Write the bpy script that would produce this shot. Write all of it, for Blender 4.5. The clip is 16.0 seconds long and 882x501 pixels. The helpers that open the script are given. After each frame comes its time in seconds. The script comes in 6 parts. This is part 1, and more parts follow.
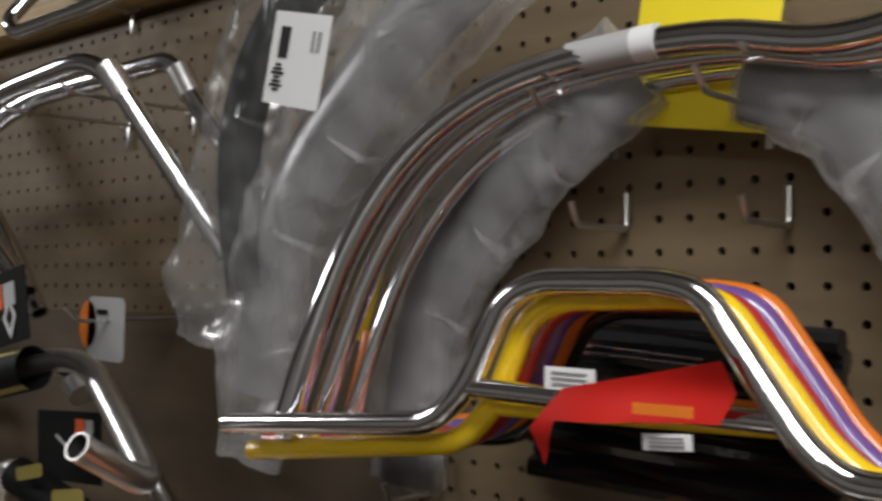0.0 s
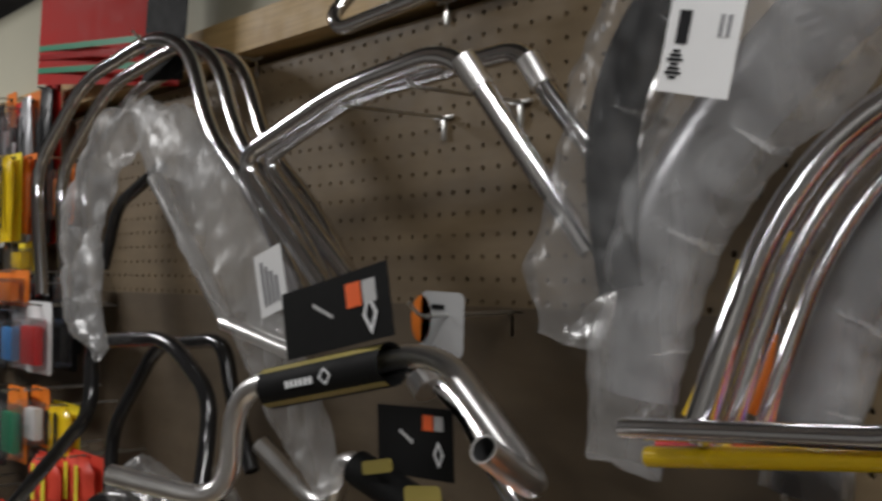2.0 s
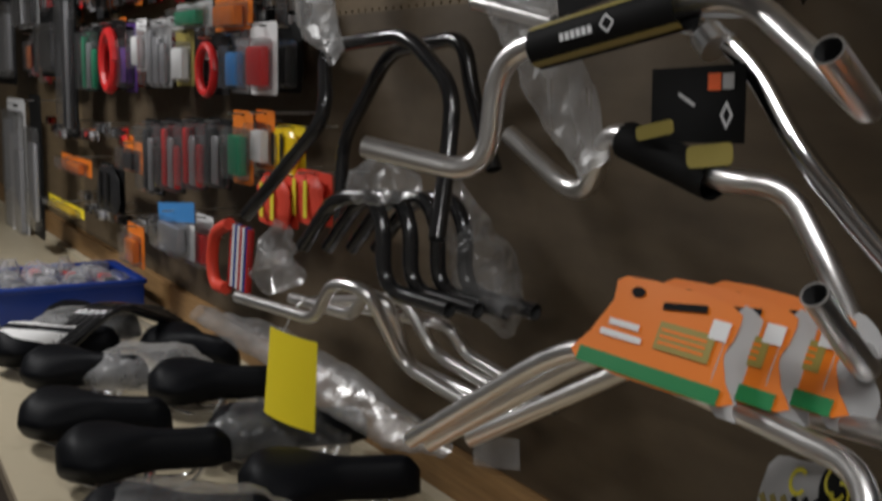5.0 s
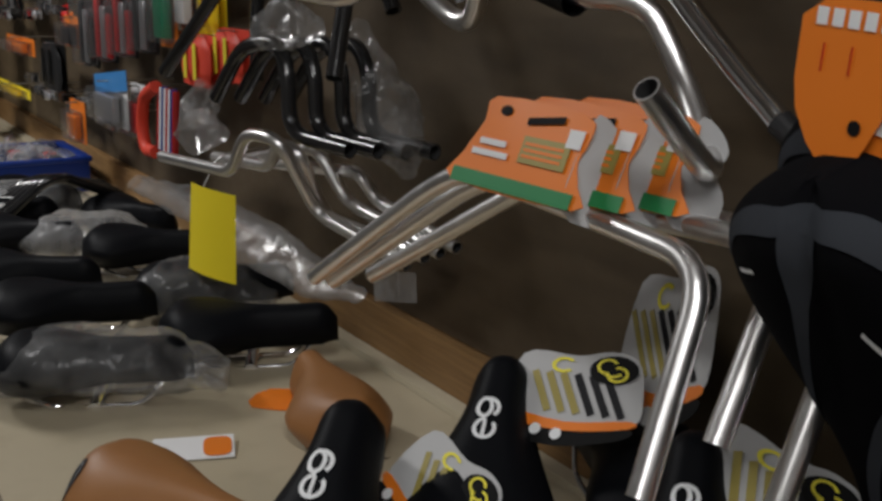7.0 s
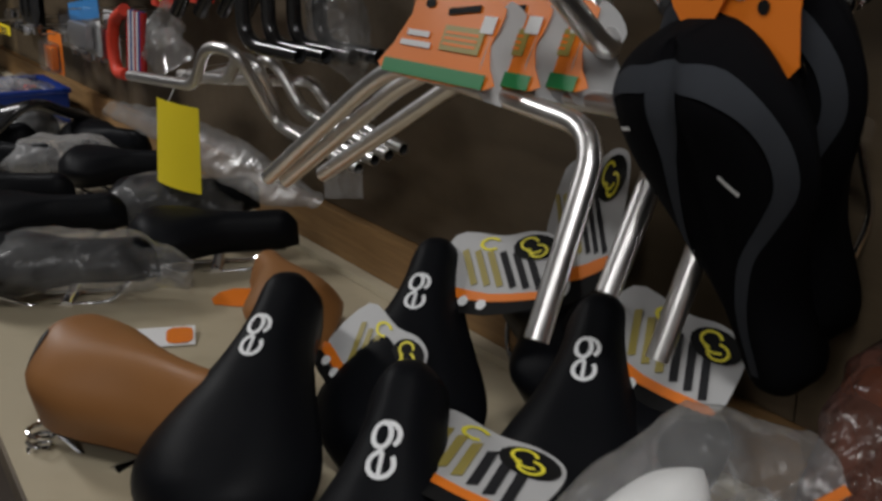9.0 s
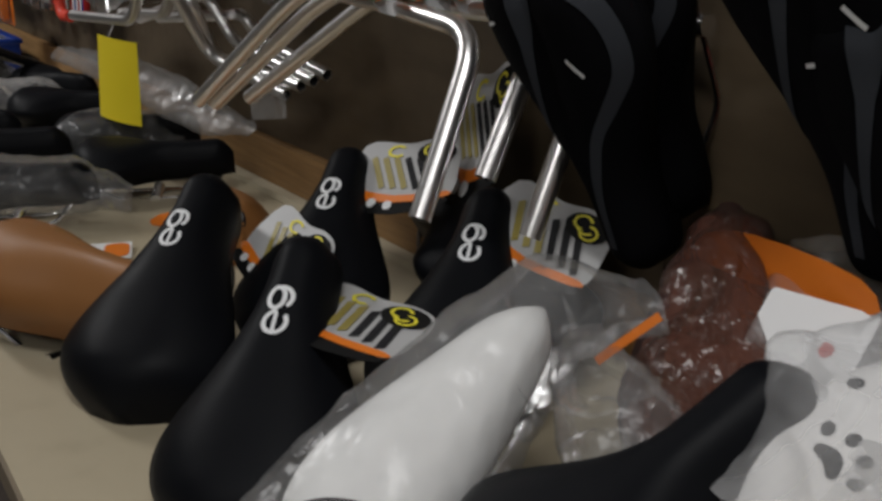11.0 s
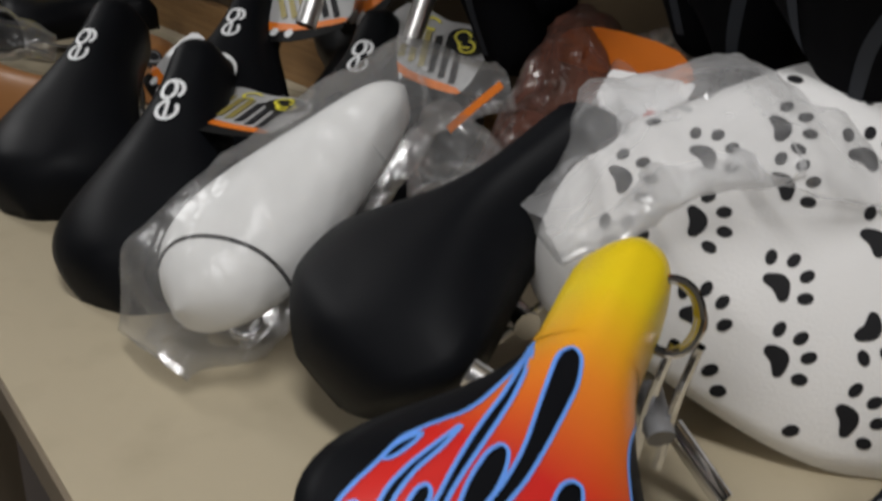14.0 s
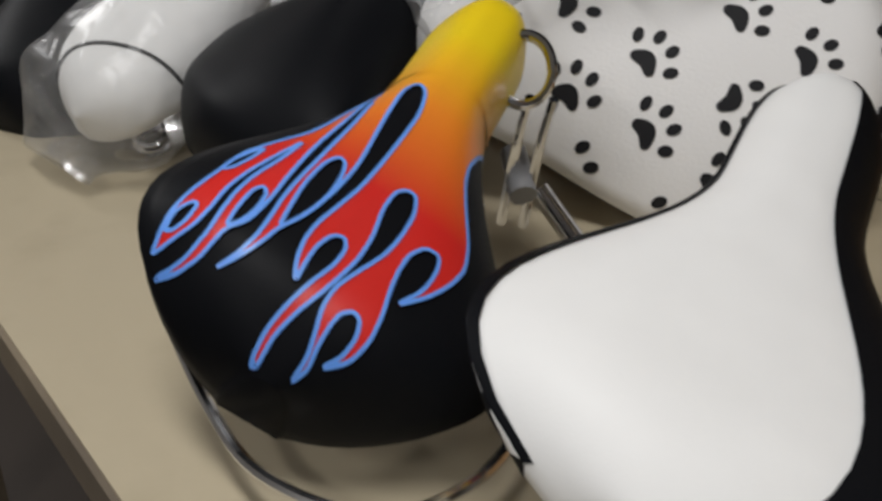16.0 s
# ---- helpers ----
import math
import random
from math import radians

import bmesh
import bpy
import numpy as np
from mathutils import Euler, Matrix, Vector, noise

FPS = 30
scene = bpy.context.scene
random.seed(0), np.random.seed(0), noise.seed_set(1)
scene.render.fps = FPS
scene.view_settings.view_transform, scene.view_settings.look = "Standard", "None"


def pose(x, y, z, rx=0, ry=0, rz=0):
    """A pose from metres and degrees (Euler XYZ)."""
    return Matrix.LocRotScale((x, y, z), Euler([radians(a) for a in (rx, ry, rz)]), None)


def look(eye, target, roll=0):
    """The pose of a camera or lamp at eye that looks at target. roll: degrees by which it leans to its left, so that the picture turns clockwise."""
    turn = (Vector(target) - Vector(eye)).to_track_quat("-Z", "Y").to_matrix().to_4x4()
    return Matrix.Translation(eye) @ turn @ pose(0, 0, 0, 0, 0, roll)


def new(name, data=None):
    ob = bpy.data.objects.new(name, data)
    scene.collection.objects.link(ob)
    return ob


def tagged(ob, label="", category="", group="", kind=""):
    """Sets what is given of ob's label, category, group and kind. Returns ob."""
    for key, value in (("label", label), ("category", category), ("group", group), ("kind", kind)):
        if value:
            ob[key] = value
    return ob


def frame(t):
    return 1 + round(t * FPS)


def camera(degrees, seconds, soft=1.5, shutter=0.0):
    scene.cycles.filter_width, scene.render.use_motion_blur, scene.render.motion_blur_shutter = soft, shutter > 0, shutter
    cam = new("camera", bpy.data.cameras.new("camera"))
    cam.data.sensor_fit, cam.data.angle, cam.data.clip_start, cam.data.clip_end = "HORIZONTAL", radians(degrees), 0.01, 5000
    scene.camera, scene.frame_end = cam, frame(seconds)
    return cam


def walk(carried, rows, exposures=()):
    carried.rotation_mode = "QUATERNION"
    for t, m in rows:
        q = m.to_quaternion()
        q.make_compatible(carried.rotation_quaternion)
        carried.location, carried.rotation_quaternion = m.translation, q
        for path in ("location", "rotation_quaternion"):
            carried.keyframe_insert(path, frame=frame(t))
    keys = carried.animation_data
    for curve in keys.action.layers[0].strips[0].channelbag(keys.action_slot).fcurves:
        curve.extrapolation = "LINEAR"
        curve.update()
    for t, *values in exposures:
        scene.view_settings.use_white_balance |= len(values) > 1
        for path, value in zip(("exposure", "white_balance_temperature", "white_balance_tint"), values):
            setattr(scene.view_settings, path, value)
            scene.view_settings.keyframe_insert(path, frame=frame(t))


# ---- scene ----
cam = camera(46.0, 16.0, soft=3.0, shutter=0.5)
PATH = [
    (0, (0.252, -0.708, 1.694), (-1.033, 0.823, 1.772), 0.3),
    (0.5, (0.216, -0.722, 1.704), (-1.135, 0.751, 1.76), -0.3),
    (1, (0.184, -0.747, 1.71), (-1.214, 0.682, 1.761), 0.1),
    (1.5, (0.144, -0.777, 1.704), (-1.309, 0.597, 1.751), 0.2),
    (2, (0.103, -0.802, 1.704), (-1.416, 0.498, 1.75), 0.4),
    (2.5, (0.075, -0.819, 1.697), (-1.5, 0.414, 1.726), 0.6),
    (3, (0.053, -0.831, 1.683), (-1.551, 0.364, 1.682), 0.5),
    (3.5, (0.02, -0.846, 1.657), (-1.624, 0.291, 1.593), 0.9),
    (4, (0.006, -0.85, 1.619), (-1.667, 0.233, 1.457), 0.7),
    (4.2, (0.003, -0.85, 1.607), (-1.675, 0.217, 1.39), 0.8),
    (4.5, (-0.002, -0.85, 1.586), (-1.686, 0.2, 1.344), 1.0),
    (5, (-0.001, -0.848, 1.553), (-1.683, 0.186, 1.233), 1.4),
    (5.2, (0.011, -0.863, 1.536), (-1.66, 0.181, 1.191), 2.0),
    (7.3, (0.104, -0.775, 1.472), (-1.523, 0.27, 0.963), 1.2),
    (7.5, (0.115, -0.776, 1.464), (-1.51, 0.272, 0.953), 1.4),
    (8, (0.146, -0.774, 1.457), (-1.471, 0.272, 0.916), 1.3),
    (8.5, (0.174, -0.776, 1.445), (-1.436, 0.266, 0.878), 1.1),
    (9, (0.211, -0.775, 1.436), (-1.394, 0.262, 0.846), 0.6),
    (11.5, (0.381, -0.781, 1.385), (-1.162, 0.307, 0.723), 0.9),
    (12, (0.408, -0.787, 1.376), (-1.117, 0.312, 0.693), 1.2),
    (12.5, (0.438, -0.779, 1.36), (-1.077, 0.322, 0.658), 0.7),
    (13, (0.458, -0.784, 1.347), (-1.04, 0.322, 0.618), 0.9),
    (13.5, (0.483, -0.786, 1.336), (-1.003, 0.32, 0.581), 1.2),
    (14, (0.505, -0.786, 1.315), (-0.969, 0.314, 0.529), 1.2),
    (14.5, (0.524, -0.789, 1.288), (-0.943, 0.285, 0.457), 1.0),
    (15, (0.54, -0.791, 1.27), (-0.922, 0.261, 0.401), 0.7),
    (15.5, (0.571, -0.779, 1.25), (-0.857, 0.296, 0.353), 0.6),
    (16, (0.599, -0.772, 1.241), (-0.799, 0.323, 0.321), 0.3),
]
walk(cam, [(t, look(eye, target, roll)) for t, eye, target, roll in PATH],
     exposures=[(0.0, -0.25), (5.0, -0.43), (7.5, -0.62), (11.5, -0.72), (13.5, -0.50), (16.0, -0.40)])

# ---- world and lights ----
world = bpy.data.worlds.new("world")
scene.world = world
world.use_nodes = True
world.node_tree.nodes["Background"].inputs[0].default_value = (0.75, 0.85, 1.0, 1)
world.node_tree.nodes["Background"].inputs[1].default_value = 0.01


def ceiling_lamp(x, y, length, power, turn=0):
    data = bpy.data.lights.new("fluorescent_light", "AREA")
    data.shape, data.size, data.size_y = "RECTANGLE", length, 0.28
    data.energy, data.color = power, (1.0, 0.99, 0.985)
    ob = new("fluorescent_light", data)
    ob.matrix_world = pose(x, y, 2.70, 0, 0, turn)
    return ob


LAMPS = [(0.65, -0.92, 1.2, 32), (-2.9, -1.35, 1.2, 56), (0.9, -2.7, 1.2, 32)]
for lx, ly, ll, lp in LAMPS:
    ceiling_lamp(lx, ly, ll, lp)


# ---- materials ----
def mat(name, color, rough=0.5, metal=0.0, spots=0.12, scale=40.0, bump=0.0, bump_scale=200.0, coat=0.0, grime=None, alpha=None, spec=None):
    """A surface with colour variation at two scales and a fine relief."""
    m = bpy.data.materials.new(name)
    m.use_nodes = True
    nt = m.node_tree
    b = nt.nodes["Principled BSDF"]
    b.inputs["Metallic"].default_value = metal
    b.inputs["Coat Weight"].default_value = coat
    if spec is not None:
        b.inputs["Specular IOR Level"].default_value = spec
    co = nt.nodes.new("ShaderNodeTexCoord")
    n1 = nt.nodes.new("ShaderNodeTexNoise")
    n1.inputs["Scale"].default_value, n1.inputs["Detail"].default_value = scale, 6
    n2 = nt.nodes.new("ShaderNodeTexNoise")
    n2.inputs["Scale"].default_value, n2.inputs["Detail"].default_value = scale * 0.13, 3
    nt.links.new(co.outputs["Object"], n1.inputs["Vector"])
    nt.links.new(co.outputs["Object"], n2.inputs["Vector"])
    mix = nt.nodes.new("ShaderNodeMix")
    mix.data_type, mix.blend_type = "RGBA", "MIX"
    lo = [c * (1 - spots) for c in color]
    hi = [min(1, c * (1 + spots)) for c in color]
    mix.inputs["A"].default_value, mix.inputs["B"].default_value = (*lo, 1), (*hi, 1)
    add = nt.nodes.new("ShaderNodeMath")
    add.operation = "ADD"
    half = nt.nodes.new("ShaderNodeMath")
    half.operation, half.inputs[1].default_value = "MULTIPLY", 0.5
    nt.links.new(n1.outputs["Fac"], add.inputs[0])
    nt.links.new(n2.outputs["Fac"], add.inputs[1])
    nt.links.new(add.outputs[0], half.inputs[0])
    nt.links.new(half.outputs[0], mix.inputs["Factor"])
    out = mix.outputs["Result"]
    if grime:
        g = nt.nodes.new("ShaderNodeMix")
        g.data_type = "RGBA"
        r = nt.nodes.new("ShaderNodeMapRange")
        r.inputs["From Min"].default_value, r.inputs["From Max"].default_value = 0.52, 0.75
        nt.links.new(n2.outputs["Fac"], r.inputs["Value"])
        nt.links.new(r.outputs["Result"], g.inputs["Factor"])
        nt.links.new(out, g.inputs["A"])
        g.inputs["B"].default_value = (*grime, 1)
        out = g.outputs["Result"]
    nt.links.new(out, b.inputs["Base Color"])
    rr = nt.nodes.new("ShaderNodeMapRange")
    rr.inputs["To Min"].default_value, rr.inputs["To Max"].default_value = rough * 0.8, min(1, rough * 1.25)
    nt.links.new(n1.outputs["Fac"], rr.inputs["Value"])
    nt.links.new(rr.outputs["Result"], b.inputs["Roughness"])
    if bump:
        n3 = nt.nodes.new("ShaderNodeTexNoise")
        n3.inputs["Scale"].default_value, n3.inputs["Detail"].default_value = bump_scale, 4
        nt.links.new(co.outputs["Object"], n3.inputs["Vector"])
        bp = nt.nodes.new("ShaderNodeBump")
        bp.inputs["Strength"].default_value, bp.inputs["Distance"].default_value = bump, 0.002
        nt.links.new(n3.outputs["Fac"], bp.inputs["Height"])
        nt.links.new(bp.outputs["Normal"], b.inputs["Normal"])
    return m


def film_mat(name, tint, body, rough=0.22, wrinkle=0.6, scale=30.0, gather=1.0, shine=0.6):
    """Thin plastic film: seen through, milkier along its folds, whose white streaks paint in glints, with a gloss that
    grows at its edges.
    """
    m = bpy.data.materials.new(name)
    m.use_nodes = True
    nt = m.node_tree
    nt.nodes.remove(nt.nodes["Principled BSDF"])
    co = nt.nodes.new("ShaderNodeTexCoord")
    pull = nt.nodes.new("ShaderNodeMapping")
    pull.inputs["Scale"].default_value, pull.inputs["Rotation"].default_value = (1.0, 1.0, 0.3), (0.0, radians(20), 0.0)
    nt.links.new(co.outputs["Object"], pull.inputs["Vector"])

    def noise_node(kind, size, detail, twist):
        n = nt.nodes.new("ShaderNodeTexNoise")
        n.noise_type = kind
        n.inputs["Scale"].default_value, n.inputs["Detail"].default_value, n.inputs["Distortion"].default_value = size, detail, twist
        nt.links.new(pull.outputs["Vector"], n.inputs["Vector"])
        return n

    broad = noise_node("FBM", scale * 0.35, 3, 1.2)
    crease = noise_node("RIDGED_MULTIFRACTAL", scale * 0.9, 4, 1.0)
    fine = noise_node("RIDGED_MULTIFRACTAL", scale * 3.0, 3, 0.6)
    height = nt.nodes.new("ShaderNodeMath")
    height.operation, height.inputs[1].default_value = "MULTIPLY_ADD", 0.35
    nt.links.new(fine.outputs["Fac"], height.inputs[0])
    nt.links.new(crease.outputs["Fac"], height.inputs[2])
    bp = nt.nodes.new("ShaderNodeBump")
    bp.inputs["Strength"].default_value, bp.inputs["Distance"].default_value = wrinkle, 0.008
    nt.links.new(height.outputs[0], bp.inputs["Height"])
    # whiter creases: glints on the folds painted as opacity
    folds = nt.nodes.new("ShaderNodeMapRange")
    folds.inputs["From Min"].default_value, folds.inputs["From Max"].default_value = 0.75, 1.35
    folds.inputs["To Min"].default_value, folds.inputs["To Max"].default_value = 0.0, 1.0
    nt.links.new(crease.outputs["Fac"], folds.inputs["Value"])
    cloud = nt.nodes.new("ShaderNodeMapRange")
    cloud.inputs["From Min"].default_value, cloud.inputs["From Max"].default_value = 0.32, 0.68
    cloud.inputs["To Min"].default_value, cloud.inputs["To Max"].default_value = body * 0.35, body * 1.25
    nt.links.new(broad.outputs["Fac"], cloud.inputs["Value"])
    dense = nt.nodes.new("ShaderNodeMath")
    dense.operation, dense.use_clamp, dense.inputs[1].default_value = "MULTIPLY_ADD", True, body * gather
    nt.links.new(folds.outputs["Result"], dense.inputs[0])
    nt.links.new(cloud.outputs["Result"], dense.inputs[2])
    diffuse = nt.nodes.new("ShaderNodeBsdfDiffuse")
    passing = nt.nodes.new("ShaderNodeBsdfTranslucent")
    for node in (diffuse, passing):
        node.inputs["Color"].default_value = (*tint, 1)
    nt.links.new(bp.outputs["Normal"], diffuse.inputs["Normal"])
    milk = nt.nodes.new("ShaderNodeMixShader")
    milk.inputs[0].default_value = 0.4
    nt.links.new(diffuse.outputs[0], milk.inputs[1])
    nt.links.new(passing.outputs[0], milk.inputs[2])
    clear = nt.nodes.new("ShaderNodeBsdfTransparent")
    ms = nt.nodes.new("ShaderNodeMixShader")
    nt.links.new(dense.outputs[0], ms.inputs[0])
    nt.links.new(clear.outputs[0], ms.inputs[1])
    nt.links.new(milk.outputs[0], ms.inputs[2])
    gloss = nt.nodes.new("ShaderNodeBsdfGlossy")
    gloss.inputs["Roughness"].default_value = rough
    nt.links.new(bp.outputs["Normal"], gloss.inputs["Normal"])
    fr = nt.nodes.new("ShaderNodeFresnel")
    fr.inputs["IOR"].default_value = 1.48
    nt.links.new(bp.outputs["Normal"], fr.inputs["Normal"])
    ms2 = nt.nodes.new("ShaderNodeMixShader")
    soft = nt.nodes.new("ShaderNodeMath")
    soft.operation, soft.inputs[1].default_value = "MULTIPLY", shine
    nt.links.new(fr.outputs[0], soft.inputs[0])
    nt.links.new(soft.outputs[0], ms2.inputs[0])
    nt.links.new(ms.outputs[0], ms2.inputs[1])
    nt.links.new(gloss.outputs[0], ms2.inputs[2])
    nt.links.new(ms2.outputs[0], nt.nodes["Material Output"].inputs["Surface"])
    return m


def grain_mat(name, color, dark, stretch=(1.5, 30, 30), rough=0.55, scale=6.0):
    """Wood with long grain along x."""
    m = mat(name, color, rough, bump=0.15, bump_scale=90)
    nt = m.node_tree
    b = nt.nodes["Principled BSDF"]
    co = nt.nodes.new("ShaderNodeTexCoord")
    mp = nt.nodes.new("ShaderNodeMapping")
    mp.inputs["Scale"].default_value = stretch
    n = nt.nodes.new("ShaderNodeTexNoise")
    n.inputs["Scale"].default_value, n.inputs["Detail"].default_value = scale, 8
    ramp = nt.nodes.new("ShaderNodeValToRGB")
    ramp.color_ramp.elements[0].position, ramp.color_ramp.elements[1].position = 0.3, 0.7
    ramp.color_ramp.elements[0].color, ramp.color_ramp.elements[1].color = (*dark, 1), (*color, 1)
    nt.links.new(co.outputs["Object"], mp.inputs["Vector"])
    nt.links.new(mp.outputs[0], n.inputs["Vector"])
    nt.links.new(n.outputs["Fac"], ramp.inputs["Fac"])
    nt.links.new(ramp.outputs[0], b.inputs["Base Color"])
    return m


M_CHROME = mat("chrome", (0.78, 0.78, 0.80), 0.11, 1.0, spots=0.05, scale=15)
M_STEEL = mat("brushed_steel", (0.90, 0.89, 0.88), 0.31, 1.0, spots=0.08, scale=60)
M_ZINC = mat("zinc_wire", (0.6, 0.6, 0.58), 0.32, 1.0)
M_BORE = mat("tube_bore", (0.03, 0.03, 0.03), 0.6)
M_BLACKPAINT = mat("black_gloss_paint", (0.012, 0.012, 0.013), 0.18, coat=0.6)
M_YELLOWP = mat("yellow_gloss_paint", (0.90, 0.60, 0.01), 0.25, coat=0.6)
M_REDP = mat("red_gloss_paint", (0.45, 0.02, 0.02), 0.25, coat=0.6)
M_PURPLEP = mat("purple_gloss_paint", (0.16, 0.08, 0.30), 0.25, coat=0.6)
M_ORANGEP = mat("orange_gloss_paint", (0.75, 0.19, 0.02), 0.25, coat=0.6)
M_PEG = grain_mat("pegboard_hardboard", (0.190, 0.136, 0.075), (0.145, 0.102, 0.055), (2, 2, 9), 0.6, 5)
# plain lower board; also the colour of the shade behind the seats
M_PLAINSHADEBOARD = grain_mat("plain_and_shaded_hardboard", (0.105, 0.075, 0.043), (0.085, 0.060, 0.034), (2, 2, 9), 0.6, 5)
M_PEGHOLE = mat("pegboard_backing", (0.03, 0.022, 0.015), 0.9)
M_TRIMWOOD = grain_mat("pine_trim", (0.62, 0.43, 0.19), (0.45, 0.29, 0.12))
M_RAILWOOD = grain_mat("brown_wood_rail", (0.33, 0.19, 0.075), (0.22, 0.12, 0.045), (1.5, 25, 25))
M_FASCIA = mat("beige_painted_panel", (0.46, 0.44, 0.34), 0.7, scale=12)
# ceiling pale for chrome to reflect; the bulkhead's dark grey stands for shadow
M_CEIL = mat("pale_ceiling", (0.55, 0.55, 0.55), 0.9)
M_BULKHEAD = mat("shadow_grey_bulkhead", (0.13, 0.13, 0.135), 0.9)
M_FLOOR = mat("dark_brown_floor", (0.06, 0.045, 0.035), 0.6, scale=8, grime=(0.03, 0.025, 0.02))
M_PLASTER = mat("shop_wall_paint", (0.30, 0.29, 0.27), 0.8, scale=10)
M_TABLE = mat("beige_laminate", (0.47, 0.405, 0.285), 0.42, spots=0.05, scale=120, bump=0.04, bump_scale=300, grime=(0.42, 0.36, 0.25))
M_TABLEEDGE = mat("worn_dark_edge_band", (0.20, 0.16, 0.11), 0.5, scale=30, grime=(0.10, 0.08, 0.06))
M_STRIP = mat("pale_laminate_strip", (0.55, 0.49, 0.36), 0.5)
M_VINYL = mat("black_vinyl", (0.0045, 0.005, 0.0065), 0.48, spots=0.25, scale=18, bump=0.12, bump_scale=900, spec=0.09)
M_GELBLACK = mat("black_stretch_fabric", (0.004, 0.004, 0.005), 0.9, bump=0.2, bump_scale=1500, spec=0.06)
M_GELGREY = mat("grey_stretch_fabric", (0.042, 0.046, 0.054), 0.9, bump=0.2, bump_scale=1500, spec=0.08)
M_BROWNVINYL = mat("tan_brown_vinyl", (0.29, 0.125, 0.038), 0.5, spots=0.15, scale=25, bump=0.12, bump_scale=700)
M_WHITEVINYL = mat("white_vinyl", (0.80, 0.80, 0.79), 0.55, spots=0.05, bump=0.06, bump_scale=700)
M_WRAPPEDWHITE = mat("white_vinyl_under_tight_film", (0.80, 0.80, 0.79), 0.62, spots=0.06, scale=30, bump=0.7, bump_scale=55)
M_BLACKPLASTIC = mat("black_plastic", (0.015, 0.015, 0.016), 0.4)
M_GREYPLASTIC = mat("grey_plastic", (0.25, 0.25, 0.26), 0.45)
M_PAWCLOTH = mat("white_cloth_cover", (0.80, 0.79, 0.78), 0.7, spots=0.04, bump=0.2, bump_scale=400)
M_INK = mat("black_ink", (0.014, 0.014, 0.016), 0.6, spec=0.2)
M_WHITEINK = mat("white_ink", (0.78, 0.79, 0.80), 0.5)
M_BLUEINK = mat("blue_ink", (0.13, 0.33, 0.85), 0.4)
M_PAPER = mat("white_paper", (0.78, 0.78, 0.78), 0.7, spots=0.04)
M_YELLOWTAG = mat("yellow_tag_card", (0.95, 0.76, 0.02), 0.6, spots=0.06, scale=20)
M_ORANGECARD = mat("orange_printed_card", (0.80, 0.20, 0.014), 0.45, spots=0.06, scale=20)
M_GREENCARD = mat("green_printed_band", (0.02, 0.22, 0.07), 0.4)
M_BLACKCARD = mat("black_printed_card", (0.008, 0.008, 0.008), 0.6, spec=0.12)
M_OLIVECARD = mat("olive_printed_band", (0.33, 0.27, 0.07), 0.4)
M_GREYCARD = mat("grey_printed_card", (0.46, 0.46, 0.46), 0.4, spots=0.08)
M_STICKER = mat("fluorescent_orange_sticker", (0.9, 0.14, 0.03), 0.5)
M_LABELGREY = mat("pale_grey_sticker", (0.5, 0.5, 0.5), 0.5)
M_REDCARD = mat("red_printed_card", (0.48, 0.015, 0.010), 0.6, spots=0.2, scale=30, spec=0.15)
M_YELLOWINK = mat("yellow_ink", (0.85, 0.75, 0.05), 0.5)
M_BLUEPL = mat("blue_plastic", (0.006, 0.035, 0.24), 0.35)
M_RED = mat("red_plastic", (0.6, 0.02, 0.02), 0.35)
M_NEON = mat("neon_orange_fabric", (0.72, 0.055, 0.025), 0.6)
M_PURPLE = mat("purple_plastic", (0.12, 0.05, 0.25), 0.4)
M_GREEN = mat("green_plastic", (0.01, 0.25, 0.12), 0.4)
M_SKYBLUE = mat("blue_printed_card", (0.05, 0.25, 0.6), 0.4)
M_SILVER = mat("silver_plastic", (0.5, 0.5, 0.52), 0.3, 0.6)
M_FILM = film_mat("cloudy_plastic_film", (0.90, 0.90, 0.90), 0.25, 0.38, 0.3, 30, 2.2, 0.35)
M_CLEAR = film_mat("clear_plastic_film", (0.88, 0.88, 0.88), 0.14, 0.26, 0.35, 34, 2.8, 0.5)
M_MILKY = film_mat("milky_plastic_film", (0.92, 0.92, 0.93), 0.30, 0.3, 0.25, 26, 1.2, 0.4)
M_BROWNFILM = film_mat("brown_bubble_film", (0.17, 0.075, 0.055), 0.95, 0.22, 0.9, 40, 1.0, 1.0)
M_BLISTER = film_mat("clear_blister", (0.7, 0.7, 0.72), 0.07, 0.1, 0.3, 40)



# ---- building helpers ----
FOLDED = ("bag_film", "plastic_bag", "wrap_film", "bubble_wrap", "film")


def part(name, bm, material, parent=None, label="", smooth=True, angle=40):
    """Links a bmesh as one mesh object under a thing or a part."""
    me = bpy.data.meshes.new(name)
    bmesh.ops.recalc_face_normals(bm, faces=bm.faces)
    bm.to_mesh(me)
    bm.free()
    for p in me.polygons:
        p.use_smooth = smooth
    if smooth:
        me.set_sharp_from_angle(angle=radians(50 if name in FOLDED else angle))
    for one in (material if isinstance(material, (list, tuple)) else [material]):
        me.materials.append(one)
    ob = new(name, me)
    if parent:
        ob.parent = parent
    return tagged(ob, label)


def thing(name, at=(0, 0, 0), label="", category="", group="", m=None):
    ob = new(name)
    ob.empty_display_size = 0.02
    ob.matrix_world = m if m is not None else Matrix.Translation(at)
    bpy.context.view_layer.update()
    return tagged(ob, label, category, group)


def world_part(name, bm, material, parent, label="", smooth=True, angle=40):
    """As part(), for a bmesh given in world places."""
    bm.transform(parent.matrix_world.inverted())
    return part(name, bm, material, parent, label, smooth, angle)


